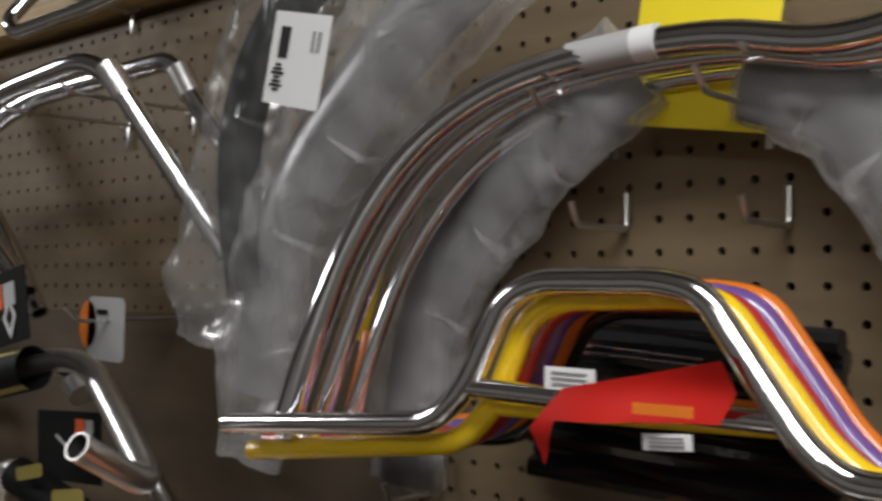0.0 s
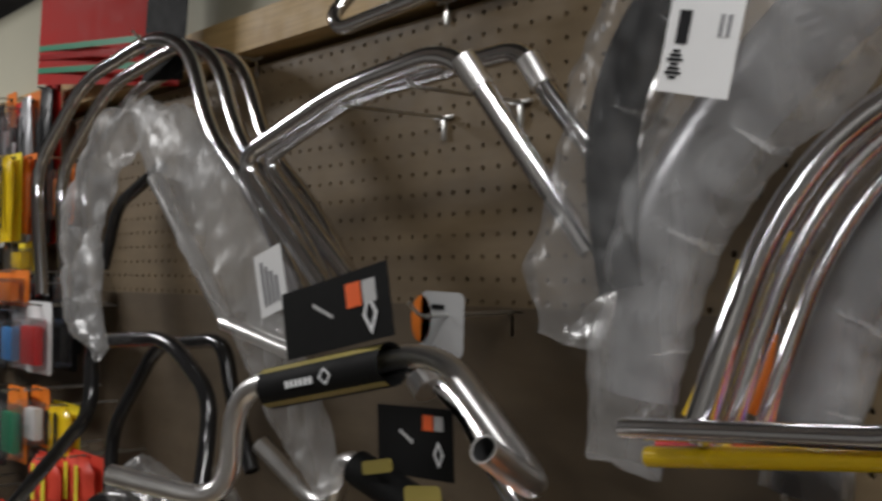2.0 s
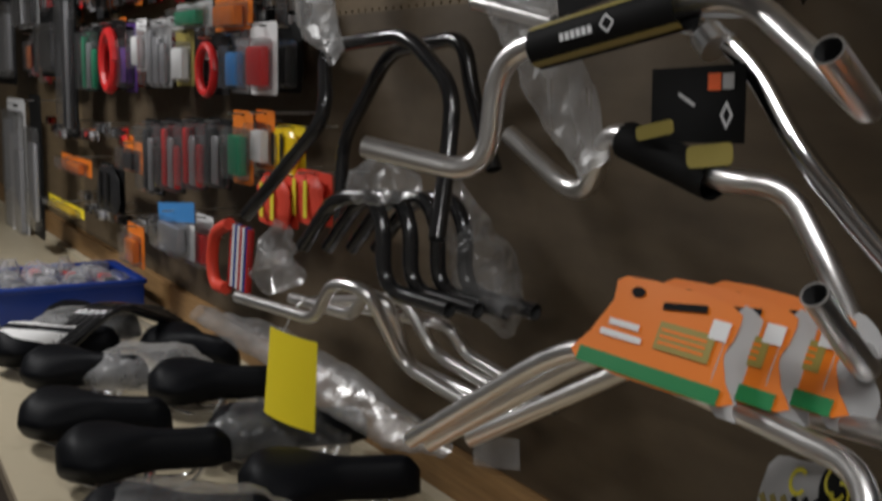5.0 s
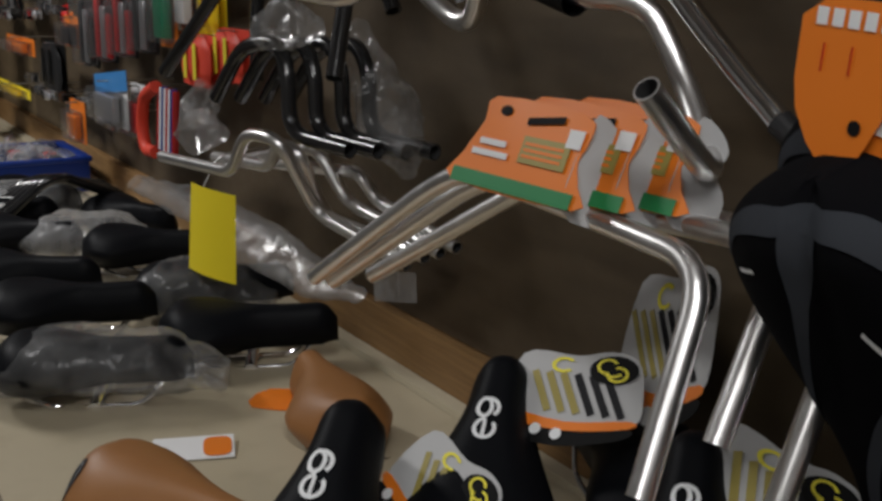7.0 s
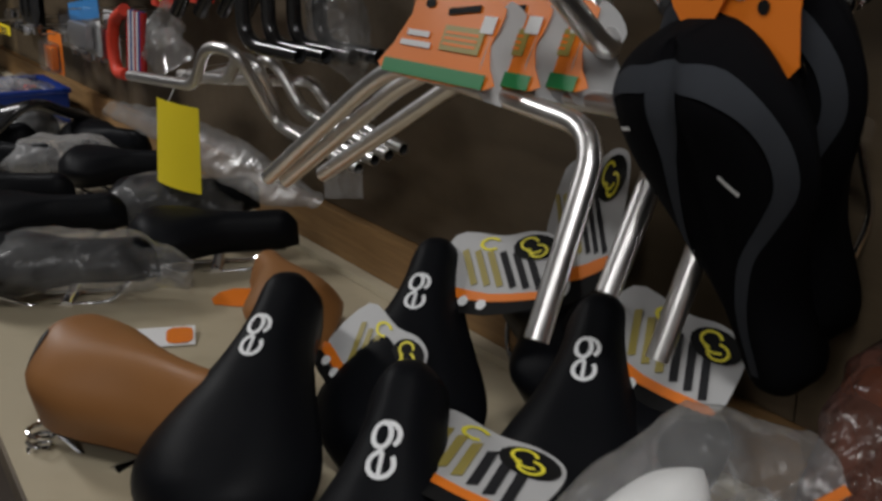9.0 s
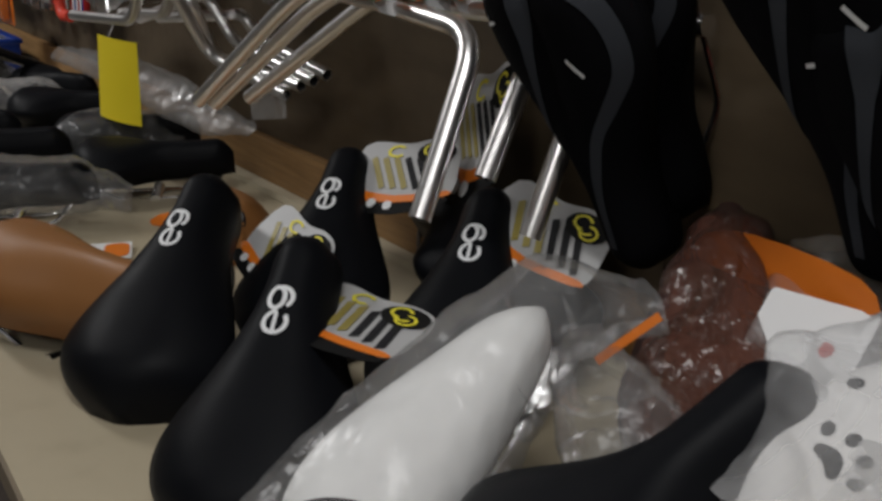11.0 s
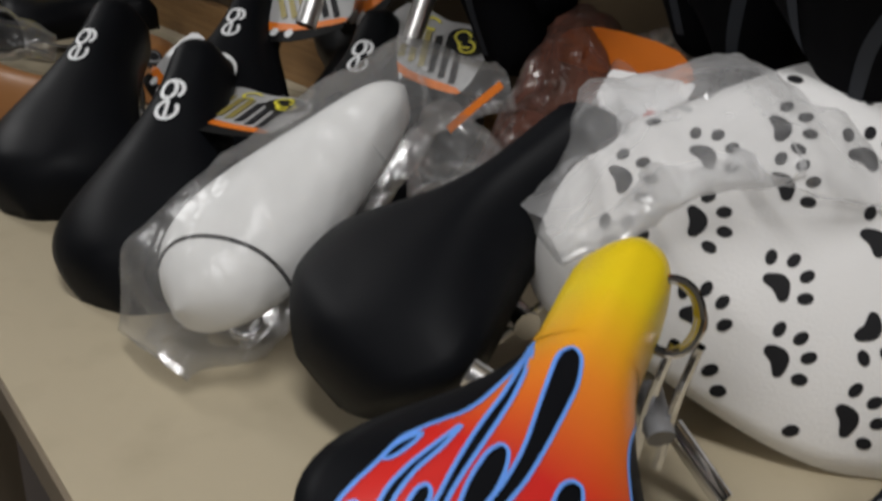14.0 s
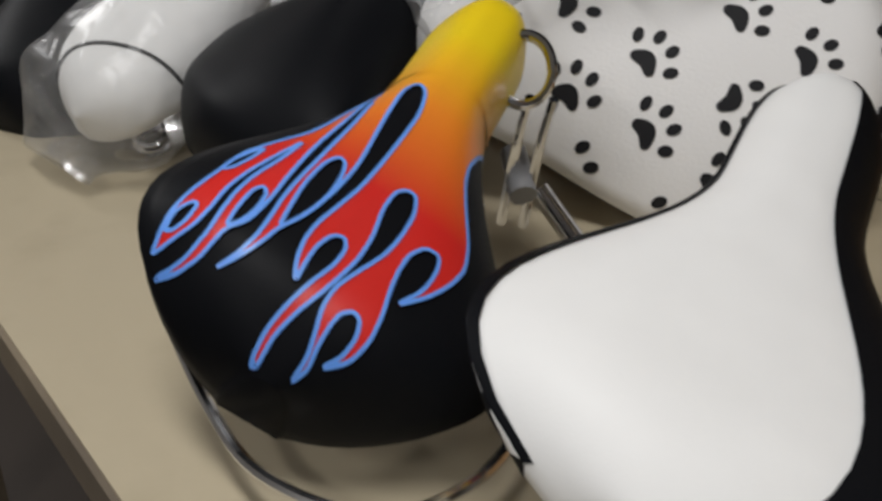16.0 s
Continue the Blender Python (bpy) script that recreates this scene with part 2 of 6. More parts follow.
def box_bm(sx, sy, sz, bevel=0.0, at=(0, 0, 0), bm=None):
    """A box standing on at, centred in x and y."""
    made = bmesh.new()
    bmesh.ops.create_cube(made, size=1.0, matrix=Matrix.Translation((0, 0, sz / 2)) @ Matrix.Diagonal((sx, sy, sz, 1)))
    if bevel:
        bmesh.ops.bevel(made, geom=list(made.edges), offset=bevel, segments=2, profile=0.6, affect="EDGES")
    bmesh.ops.translate(made, verts=made.verts, vec=at)
    return made


def rounded(points, fillet, steps=6):
    """The polyline with its corners rounded."""
    pts = [Vector(p) for p in points]
    out = [pts[0]]
    for a, b, c in zip(pts, pts[1:], pts[2:]):
        u, v = (a - b), (c - b)
        r = min(fillet, u.length * 0.48, v.length * 0.48)
        p, q = b + u.normalized() * r, b + v.normalized() * r
        for k in range(steps + 1):
            s = k / steps
            out.append(p.lerp(b, s).lerp(b.lerp(q, s), s))
    out.append(pts[-1])
    return out


def tube_bm(points, r, fillet=0.04, seg=14, bore=True, steps=6, taper=None):
    """A round tube along a polyline with rounded bends and open, hollow ends."""
    path = rounded(points, fillet, steps)
    clean = [path[0]]
    for p in path[1:]:
        if (p - clean[-1]).length > 1e-4:
            clean.append(p)
    path = clean
    bm = bmesh.new()
    tangents = [((path[min(i + 1, len(path) - 1)] - path[max(i - 1, 0)]).normalized()) for i in range(len(path))]
    side = tangents[0].orthogonal().normalized()
    rings, normals = [], []
    for i, (p, t) in enumerate(zip(path, tangents)):
        side = (side - t * side.dot(t)).normalized()
        other = t.cross(side)
        rad = r if taper is None else taper(i / (len(path) - 1)) * r
        rings.append([bm.verts.new(p + (side * math.cos(2 * math.pi * k / seg) + other * math.sin(2 * math.pi * k / seg)) * rad) for k in range(seg)])
        normals.append((side.copy(), other.copy()))
    for a, b in zip(rings, rings[1:]):
        for k in range(seg):
            bm.faces.new((a[k], a[(k + 1) % seg], b[(k + 1) % seg], b[k]))
    for end, sign in ((0, 1), (-1, -1)):
        if not bore:
            bm.faces.new(rings[end])
            continue
        p, t = path[end], tangents[end] * sign
        s, o = normals[end]
        lip = [bm.verts.new(p + (s * math.cos(2 * math.pi * k / seg) + o * math.sin(2 * math.pi * k / seg)) * r * 0.84) for k in range(seg)]
        deep = [bm.verts.new(p + t * 0.035 + (s * math.cos(2 * math.pi * k / seg) + o * math.sin(2 * math.pi * k / seg)) * r * 0.84) for k in range(seg)]
        for k in range(seg):
            bm.faces.new((rings[end][k], rings[end][(k + 1) % seg], lip[(k + 1) % seg], lip[k]))
            f = bm.faces.new((lip[k], lip[(k + 1) % seg], deep[(k + 1) % seg], deep[k]))
            f.material_index = 1
        f = bm.faces.new(deep)
        f.material_index = 1
    return bm


def bar(name, parent, points, r, material, fillet=0.04, label="", bore=True, seg=14):
    return world_part(name, tube_bm(points, r, fillet, seg, bore), [material, M_BORE], parent, label)


def frame_of(origin, ahead, up=(0, 0, 1)):
    """A pose with x along ahead and z near up."""
    x = Vector(ahead).normalized()
    z = Vector(up)
    z = (z - x * z.dot(x)).normalized()
    y = z.cross(x)
    m = Matrix((x, y, z)).transposed().to_4x4()
    m.translation = origin
    return m


def smooth_loop(points, per=6):
    """A closed curve through the points, in the plane."""
    n, out = len(points), []
    for i in range(n):
        p0, p1, p2, p3 = (Vector((*points[(i + k) % n], 0)) for k in (-1, 0, 1, 2))
        for s in range(per):
            t = s / per
            q = 0.5 * ((2 * p1) + (p2 - p0) * t + (2 * p0 - 5 * p1 + 4 * p2 - p3) * t * t + (3 * p1 - p0 - 3 * p2 + p3) * t ** 3)
            out.append((q.x, q.y))
    return out


def grown(loop, by):
    """The closed loop pushed outwards."""
    area = sum(a[0] * b[1] - b[0] * a[1] for a, b in zip(loop, loop[1:] + loop[:1]))
    s = 1 if area > 0 else -1
    out = []
    for i, p in enumerate(loop):
        a, b = loop[i - 1], loop[(i + 1) % len(loop)]
        d = Vector((b[0] - a[0], b[1] - a[1]))
        if d.length < 1e-9:
            out.append(p)
            continue
        d.normalize()
        out.append((p[0] + s * d.y * by, p[1] - s * d.x * by))
    return out


def soft_loop(loop, times=2):
    """The closed loop with its corners cut, never overshooting."""
    for _ in range(times):
        out = []
        for a, b in zip(loop, loop[1:] + loop[:1]):
            out += [(a[0] * 0.8 + b[0] * 0.2, a[1] * 0.8 + b[1] * 0.2), (a[0] * 0.2 + b[0] * 0.8, a[1] * 0.2 + b[1] * 0.8)]
        loop = out
    return loop


def sheet_bm(loop, cut=0.012):
    """A flat filled outline, cut fine enough to be bent."""
    bm = bmesh.new()
    vs = [bm.verts.new((x, y, 0)) for x, y in loop]
    bm.faces.new(vs)
    bmesh.ops.triangulate(bm, faces=bm.faces)
    for _ in range(5):
        longs = [e for e in bm.edges if e.calc_length() > cut]
        if not longs:
            break
        bmesh.ops.subdivide_edges(bm, edges=longs, cuts=1)
        bmesh.ops.triangulate(bm, faces=bm.faces)
    return bm


def card_bm(loop, thick=0.0008, bend=0.0, cut=0.05):
    """A thin card in the local xz plane facing -y, bent a little about z."""
    bm = sheet_bm(loop, cut)
    for v in bm.verts:
        x, z = v.co.x, v.co.y
        v.co = (x, bend * x * x, z)
    geo = bmesh.ops.extrude_face_region(bm, geom=list(bm.faces))
    bmesh.ops.translate(bm, verts=[g for g in geo["geom"] if isinstance(g, bmesh.types.BMVert)], vec=(0, thick, 0))
    return bm


def rect(w, h, x=0, y=0):
    return [(x, y), (x + w, y), (x + w, y + h), (x, y + h)]


def rrect(w, h, r, x=0, y=0, k=4):
    out = []
    for cx, cy, a in ((x + w - r, y + r, -90), (x + w - r, y + h - r, 0), (x + r, y + h - r, 90), (x + r, y + r, 180)):
        for i in range(k + 1):
            t = radians(a + 90 * i / k)
            out.append((cx + r * math.cos(t), cy + r * math.sin(t)))
    return out


def oval(w, h, x=0, y=0, k=16, turn=0):
    c, s = math.cos(radians(turn)), math.sin(radians(turn))
    return [(x + w * math.cos(a) * c - h * math.sin(a) * s, y + w * math.cos(a) * s + h * math.sin(a) * c) for a in (2 * math.pi * i / k for i in range(k))]


def quad_m(tl, tr, bl):
    """A pose whose x runs from tl to tr and z up from bl to tl, with its origin at bl; and the width and height."""
    tl, tr, bl = Vector(tl), Vector(tr), Vector(bl)
    x = (tr - tl)
    w = x.length
    x.normalize()
    z = (tl - bl)
    z = z - x * z.dot(x)
    h = z.length
    z.normalize()
    y = z.cross(x)
    m = Matrix((x, y, z)).transposed().to_4x4()
    m.translation = bl
    return m, w, h


def crumple(bm, amount, scale, seed):
    off = Vector((seed * 3.1, seed * 1.7, seed * 5.3))
    for v in bm.verts:
        n = noise.noise_vector(v.co * scale + off) + 0.5 * noise.noise_vector(v.co * scale * 2.7 + off)
        v.co += n * amount


def crease(bm, amount, scale, seed):
    """Sharp ridges, as in pulled and folded film."""
    off = Vector((seed * 2.3, seed * 4.1, seed * 1.9))
    bm.normal_update()
    for v in bm.verts:
        q = v.co * scale + off
        q = q + 0.6 * noise.noise_vector(q * 0.6)
        v.co += v.normal * amount * (1.0 - 2.4 * abs(noise.noise(q)) - 0.9 * abs(noise.noise(q * 2.3)))


def bag_bm(spine, widths, depths, seed, amount=0.012, around=44, along=80, flat=(0, 1, 0)):
    """A limp plastic bag round a spine: oval rings that swell and narrow, then crumpled and creased."""
    pts = [Vector(p) for p in spine]
    bm = bmesh.new()
    rings = []
    n = len(pts) - 1
    for i in range(along + 1):
        s = i / along * n
        k = min(int(s), n - 1)
        f = s - k
        f2 = f * f * (3 - 2 * f)
        p = pts[k].lerp(pts[k + 1], f)
        a, b = pts[max(k - 1, 0)], pts[min(k + 2, n)]
        t = ((pts[k + 1] - pts[k]).lerp(b - a, 0.5)).normalized()
        w = widths[k] * (1 - f2) + widths[k + 1] * f2
        d = depths[k] * (1 - f2) + depths[k + 1] * f2
        dirn = Vector(flat)
        dirn = (dirn - t * dirn.dot(t)).normalized()
        side = t.cross(dirn)
        rings.append([bm.verts.new(p + side * w * math.copysign(abs(math.cos(a)) ** 0.8, math.cos(a)) + dirn * d * math.sin(a)) for a in (2 * math.pi * j / around for j in range(around))])
    for a, b in zip(rings, rings[1:]):
        for j in range(around):
            bm.faces.new((a[j], a[(j + 1) % around], b[(j + 1) % around], b[j]))
    bm.faces.new(rings[0])
    bm.faces.new(rings[-1])
    crumple(bm, amount, 18, seed)
    crease(bm, amount * 0.40, 17, seed + 3)
    return bm


# ---- the room ----
TABLE_Z = 0.905
XL, XR, YB, ZC = -7.0, 3.2, -3.6, 2.85


def slab(name, x0, x1, y0, y1, z0, z1, material, label, category=""):
    bm = box_bm(x1 - x0, y1 - y0, z1 - z0)
    bmesh.ops.translate(bm, verts=bm.verts, vec=((x0 + x1) / 2, (y0 + y1) / 2, z0))
    return tagged(part(name, bm, material, None, smooth=False), label, category, "", "structure")


slab("floor", XL, XR, YB, 0.2, -0.1, 0.0, M_FLOOR, "dark worn shop floor", "floor")
slab("ceiling", XL, XR, YB, 0.2, ZC, ZC + 0.1, M_CEIL, "pale plain shop ceiling", "ceiling")
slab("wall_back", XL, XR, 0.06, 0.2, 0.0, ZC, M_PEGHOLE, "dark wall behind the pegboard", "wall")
slab("wall_south", XL, XR, YB - 0.1, YB, 0.0, ZC, M_PLASTER, "plain painted shop wall", "wall")
slab("wall_west", XL - 0.1, XL, YB - 0.1, 0.2, 0.0, ZC, M_PLASTER, "plain painted shop wall", "wall")
slab("wall_east", XR, XR + 0.1, YB - 0.1, 0.2, 0.0, ZC, M_PLASTER, "plain painted shop wall", "wall")
slab("trim", -7.0, 3.2, -0.035, 0.055, 2.03, 2.085, M_TRIMWOOD, "pale pine strip along the top of the pegboard", "trim")
slab("fascia_panel", -7.0, 3.2, -0.02, 0.055, 2.087, 2.29, M_FASCIA, "beige painted panel above the pegboard", "panel")
# bulkhead and upper wall carry the corner's shadow in their colour
slab("bulkhead", -7.0, 3.2, -0.45, 0.055, 2.42, ZC - 0.002, M_BULKHEAD, "bulkhead over the wall display, its grey darkened as in shadow", "bulkhead")
slab("upper_wall", -7.0, 3.2, 0.0, 0.055, 2.292, 2.418, M_BULKHEAD, "wall under the bulkhead, its grey darkened as in shadow", "wall")


def lamp_fixture(x, y, length):
    t = thing("ceiling_light", (x, y, 2.71), "white fluorescent ceiling light with a sheet metal tray", "ceiling light", "ceiling lights")
    bm = box_bm(length + 0.06, 0.34, 0.05, 0.01, (0, 0, 0.06))
    part("tray", bm, M_WHITEVINYL, t)
    for dx in (-0.4, 0.4):
        part("rod", tube_bm([(dx, 0, 0.11), (dx, 0, ZC - 2.712)], 0.006, 0.01, 8, False), M_ZINC, t)


for lx, ly, ll, lp in LAMPS:
    lamp_fixture(lx, ly, ll)


# ---- pegboard: a sheet with real holes, one inch apart ----
def pegboard(name, c0, c1, r0, r1, label):
    """Columns c0..c1 and rows r0..r1 of one-inch cells; a hole stands at x = 0, z = 1.80."""
    P, R, K = 0.0254, 0.0034, 8
    verts, faces, mats = [], [], []
    ring = [(1, 0), (1, 1), (0, 1), (-1, 1), (-1, 0), (-1, -1), (0, -1), (1, -1)]
    for c in range(c0, c1):
        for r in range(r0, r1):
            x, z, b = c * P, 1.80 + r * P, len(verts)
            for k, (ox, oz) in enumerate(ring):
                verts.append((x + ox * P / 2, 0, z + oz * P / 2))
            for dy in (0.0, 0.006):
                for k in range(K):
                    a = 2 * math.pi * k / K
                    verts.append((x + R * math.cos(a), dy, z + R * math.sin(a)))
            for k in range(K):
                j = (k + 1) % K
                faces.append((b + k, b + j, b + 8 + j, b + 8 + k))
                faces.append((b + 8 + k, b + 8 + j, b + 16 + j, b + 16 + k))
    me = bpy.data.meshes.new(name)
    me.from_pydata(verts, [], faces)
    me.materials.append(M_PEG)
    bm = bmesh.new()
    bm.from_mesh(me)
    bmesh.ops.recalc_face_normals(bm, faces=bm.faces)
    bm.to_mesh(me)
    bm.free()
    return tagged(new(name, me), label, "pegboard", "", "structure")


pegboard("wall_pegboard", -150, 45, -34, 9, "brown hardboard pegboard wall with rows of holes")
slab("pegboard_far", -7.0, -150.5 * 0.0254, -0.001, 0.05, 0.9, 2.03, M_PEG, "brown hardboard wall at the far end", "wall")
slab("pegboard_near", 44.5 * 0.0254, 3.2, -0.001, 0.05, 0.9, 2.03, M_PEG, "brown hardboard wall beside the display", "wall")
slab("plain_panel", -3.8, -0.36, -0.006, -0.001, 0.992, 1.668, M_PLAINSHADEBOARD, "plain dark hardboard panel under the pegboard", "panel")
# added dark sheet: the seats' shade on the board is in its colour
slab("shade_panel_low", -0.358, -0.03, -0.006, -0.001, 0.992, 1.45, M_PLAINSHADEBOARD, "plain hardboard sheet added dark for the shade behind hanging seats", "panel")
slab("lower_wall", -7.0, 3.2, 0.0, 0.055, 0.0, 0.90, M_PLASTER, "plain wall below the display table", "wall")

# ---- display table ----
table = thing("display_table", (-1.6, -0.33, 0), "long beige laminate display table with a worn dark edge", "table")


def table_piece(name, x0, x1, y0, y1, z0, z1, material):
    bm = box_bm(x1 - x0, y1 - y0, z1 - z0)
    bmesh.ops.translate(bm, verts=bm.verts, vec=((x0 + x1) / 2, (y0 + y1) / 2, z0))
    return world_part(name, bm, material, table, smooth=False)


EDGE = -0.648


def edge_y(x):
    return EDGE - 0.028 * x


bm = bmesh.new()
quad = [(-6.0, edge_y(-6.0)), (3.0, edge_y(3.0)), (3.0, -0.005), (-6.0, -0.005)]
lo = [bm.verts.new((x, y, TABLE_Z - 0.03)) for x, y in quad]
hi = [bm.verts.new((x, y, TABLE_Z)) for x, y in quad]
bm.faces.new(hi)
bm.faces.new(lo)
for i in range(4):
    bm.faces.new((lo[i], lo[(i + 1) % 4], hi[(i + 1) % 4], hi[i]))
world_part("tabletop", bm, M_TABLE, table, smooth=False)
bm = bmesh.new()
for z0, z1, out in ((TABLE_Z - 0.028, TABLE_Z - 0.001, 0.004),):
    q = [(-6.0, edge_y(-6.0) - out), (3.0, edge_y(3.0) - out), (3.0, edge_y(3.0) - 0.0002), (-6.0, edge_y(-6.0) - 0.0002)]
    lo = [bm.verts.new((x, y, z0)) for x, y in q]
    hi = [bm.verts.new((x, y, z1)) for x, y in q]
    bm.faces.new(hi), bm.faces.new(lo)
    for i in range(4):
        bm.faces.new((lo[i], lo[(i + 1) % 4], hi[(i + 1) % 4], hi[i]))
world_part("edge_band", bm, M_TABLEEDGE, table, "worn dark edge band", smooth=False)
for x in (-5.5, -3.2, -1.0, 1.2):
    for y in (-0.55, -0.08):
        table_piece("leg", x, x + 0.05, y, y + 0.05, 0.0, TABLE_Z - 0.032, M_TABLEEDGE)
slab("back_rail", -6.0, 3.0, -0.024, -0.002, TABLE_Z + 0.002, TABLE_Z + 0.085, M_RAILWOOD, "brown wooden rail between the table and the pegboard", "rail")
slab("pale_strip", -6.0, 3.0, -0.05, -0.026, TABLE_Z + 0.001, TABLE_Z + 0.012, M_STRIP, "pale worn strip along the back of the table", "strip")


# ---- wire hooks on the pegboard ----
def t_hook(at, reach, name="wire_hook"):
    x, y, z = at
    t = thing(name, (x, -0.001, z), "zinc wire display hook with a flat back plate on the pegboard", "hook", "wire hooks")
    part("back_plate", box_bm(0.034, 0.003, 0.004, 0.0008, (0, -0.0035, -0.002)), M_ZINC, t)
    part("stem", box_bm(0.006, 0.003, 0.024, 0.0008, (0, -0.0035, -0.027)), M_ZINC, t)
    part("wire", tube_bm([(0, -0.003, 0), (0, -reach + 0.015, -0.002), (0, -reach, 0.012)], 0.0021, 0.008, 8, False), M_ZINC, t)
    return t


for px, reach in (((-0.1614, -0.006, 1.8237), 0.12), ((-0.0377, -0.006, 1.8217), 0.12), ((-0.8248, -0.006, 1.8894), 0.17), ((-0.697, -0.006, 1.8924), 0.17),
                  ((-1.2568, -0.006, 2.0248), 0.2), ((-0.7068, -0.006, 1.6635), 0.15), ((-0.8211, -0.006, 2.0256), 0.12)):
    t_hook(px, reach)


def u_hook(at):
    x, y, z = at
    t = thing("peg_hook", (x, -0.001, z), "bent zinc wire pegboard hook with an upturned tip", "hook", "wire hooks")
    part("wire", tube_bm([(0, -0.004, 0.028), (0, -0.004, 0), (0, -0.075, 0.0), (0, -0.082, 0.016)], 0.0026, 0.006, 8, False), M_ZINC, t)


for px in ((-0.1516, -0.006, 1.7419), (-0.0243, -0.006, 1.7399), (-0.3319, -0.006, 1.5211)):
    u_hook(px)


# ---- small tubular bars, one of each colour, hung in a row ----
BMX = [(-0.4004, -0.19, 1.59), (-0.1887, -0.19, 1.608), (-0.1607, -0.19, 1.6324), (-0.1321, -0.19, 1.688), (-0.1068, -0.19, 1.7001), (-0.0257, -0.19, 1.6999), (0.0011, -0.19, 1.6939), (0.0524, -0.19, 1.6193), (0.0745, -0.19, 1.601)] + [(0.30, -0.19, 1.594)]
CROSS = [(-0.1598, -0.19, 1.6332), (0.0453, -0.19, 1.628)]


def small_bar(material, colour, dy, dz, dx, lean):
    t = thing("handlebar", (-0.07, -0.19 + dy, 1.70 + dz), "small %s tubular handlebar with a cross bar" % colour, "handlebar", "row of coloured handlebars")
    turn = Matrix.Translation((-0.07 + dx, -0.19 + dy, 1.70 + dz)) @ Euler((0, radians(lean), 0)).to_matrix().to_4x4() @ Matrix.Translation((0.07, 0.19, -1.70))
    bar("bent_tube", t, [turn @ Vector(p) for p in BMX], 0.0081, material, 0.035)
    bar("cross_bar", t, [turn @ Vector(p) for p in CROSS], 0.0066, material, 0.03, bore=False)
    return t


for row in ((M_CHROME, "chrome", 0, 0, 0, 0), (M_YELLOWP, "yellow painted", 0.019, -0.009, 0.004, -2.3), (M_REDP, "red painted", 0.037, -0.010, 0.004, -1.2),
            (M_PURPLEP, "purple painted", 0.055, -0.008, 0.006, -0.6), (M_ORANGEP, "orange painted", 0.073, -0.006, 0.006, -0.4), (M_BLACKPAINT, "black painted", 0.092, -0.016, 0.0, -0.4)):
    small_bar(*row)

# a red card tied round the cross bars, with stickers
t = thing("red_card", (-0.0292, -0.203, 1.6295), "crumpled red printed card tied round the cross bars", "card")
loop = [(-0.0801, -0.203, 1.6385), (0.0197, -0.203, 1.6592), (0.0257, -0.203, 1.6423), (0.0179, -0.203, 1.626), (-0.0801, -0.203, 1.6208), (-0.0956, -0.203, 1.5924), (-0.1017, -0.203, 1.614)]
ox, oz = t.location.x, t.location.z
bm = sheet_bm([(p[0] - ox, p[2] - oz) for p in loop], 0.008)
for v in bm.verts:
    v.co = (v.co.x, -0.004 + 0.006 * math.sin(v.co.x * 60) + 0.004 * math.sin(v.co.y * 130), v.co.y)
part("card_front", bm, M_REDCARD, t)
bm = box_bm(0.035, 0.0006, 0.006, 0, (0.02, -0.014, 0.0))
part("print_bar", bm, M_ORANGEP, t, "faded orange lettering", False)
for nm, a, b, c in (("sticker", (-0.0954, -0.2, 1.6504), (-0.0612, -0.2, 1.6499), (-0.0946, -0.2, 1.6373)), ("sticker", (-0.0319, -0.2, 1.6168), (-0.0025, -0.2, 1.6189), (-0.0299, -0.2, 1.6079))):
    m, w, h = quad_m(a, b, c)
    s = thing("price_sticker", m=m, label="small white price sticker on a cross bar", category="sticker", group="price stickers")
    part("sticker_paper", card_bm(rect(w, h)), M_PAPER, s, smooth=False)
    for k in range(3):
        part("print_bar", box_bm(w * 0.7, 0.0004, h * 0.1, 0, (w * 0.5, -0.0006, h * (0.2 + 0.25 * k))), M_GREYPLASTIC, s, smooth=False)

# black bundle hanging behind the coloured bars
t = thing("black_bundle", (-0.1132, -0.06, 1.6305), "bundle of black packed spokes hanging on the pegboard", "bundle")
for k in range(10):
    a, b = Vector((-0.2012, -0.05, 1.676)), Vector((0.030, -0.05, 1.6675))
    off = Vector((0, 0, -0.0125 * k))
    bar("black_tube", t, [a + off + Vector((0, -0.01 * (k % 2), 0)), b + off + Vector((0, -0.01 * ((k + 1) % 2), -0.004))], 0.0085, M_BLACKPAINT, bore=False, seg=8)
for k in range(2):
    bar("bright_wire", t, [Vector((-0.194, -0.075, 1.6598)) + Vector((0, 0, -0.006 * k)), Vector((-0.0549, -0.075, 1.6497)) + Vector((0, 0, -0.004 * k))], 0.001, M_CHROME, bore=False, seg=6)

# ---- tall chrome arches in a row ----
ARCH = [(-0.3447, -0.18, 1.5862), (-0.3226, -0.17, 1.6627), (-0.3048, -0.15, 1.7349), (-0.2678, -0.125, 1.8021), (-0.2034, -0.105, 1.8451), (-0.1266, -0.09, 1.8608), (-0.0334, -0.085, 1.8605), (0.0344, -0.085, 1.8424)]
ARCH = ARCH + [(0.14, -0.09, 1.86), (0.22, -0.12, 1.80), (0.28, -0.16, 1.68), (0.30, -0.18, 1.58)]
for k, (material, colour) in enumerate(((M_CHROME, "chrome"), (M_CHROME, "chrome"), (M_CHROME, "chrome"))):
    t = thing("sissy_bar", ARCH[6], "tall %s tubular arch hung on wire hooks" % colour, "back bar", "row of tall arches")
    d = Vector((0.010 * k, 0.020 * k, -0.009 * k))
    bar("bent_tube", t, [Vector(p) + d for p in ARCH], (0.0112, 0.0080, 0.0065)[k], material, 0.09)
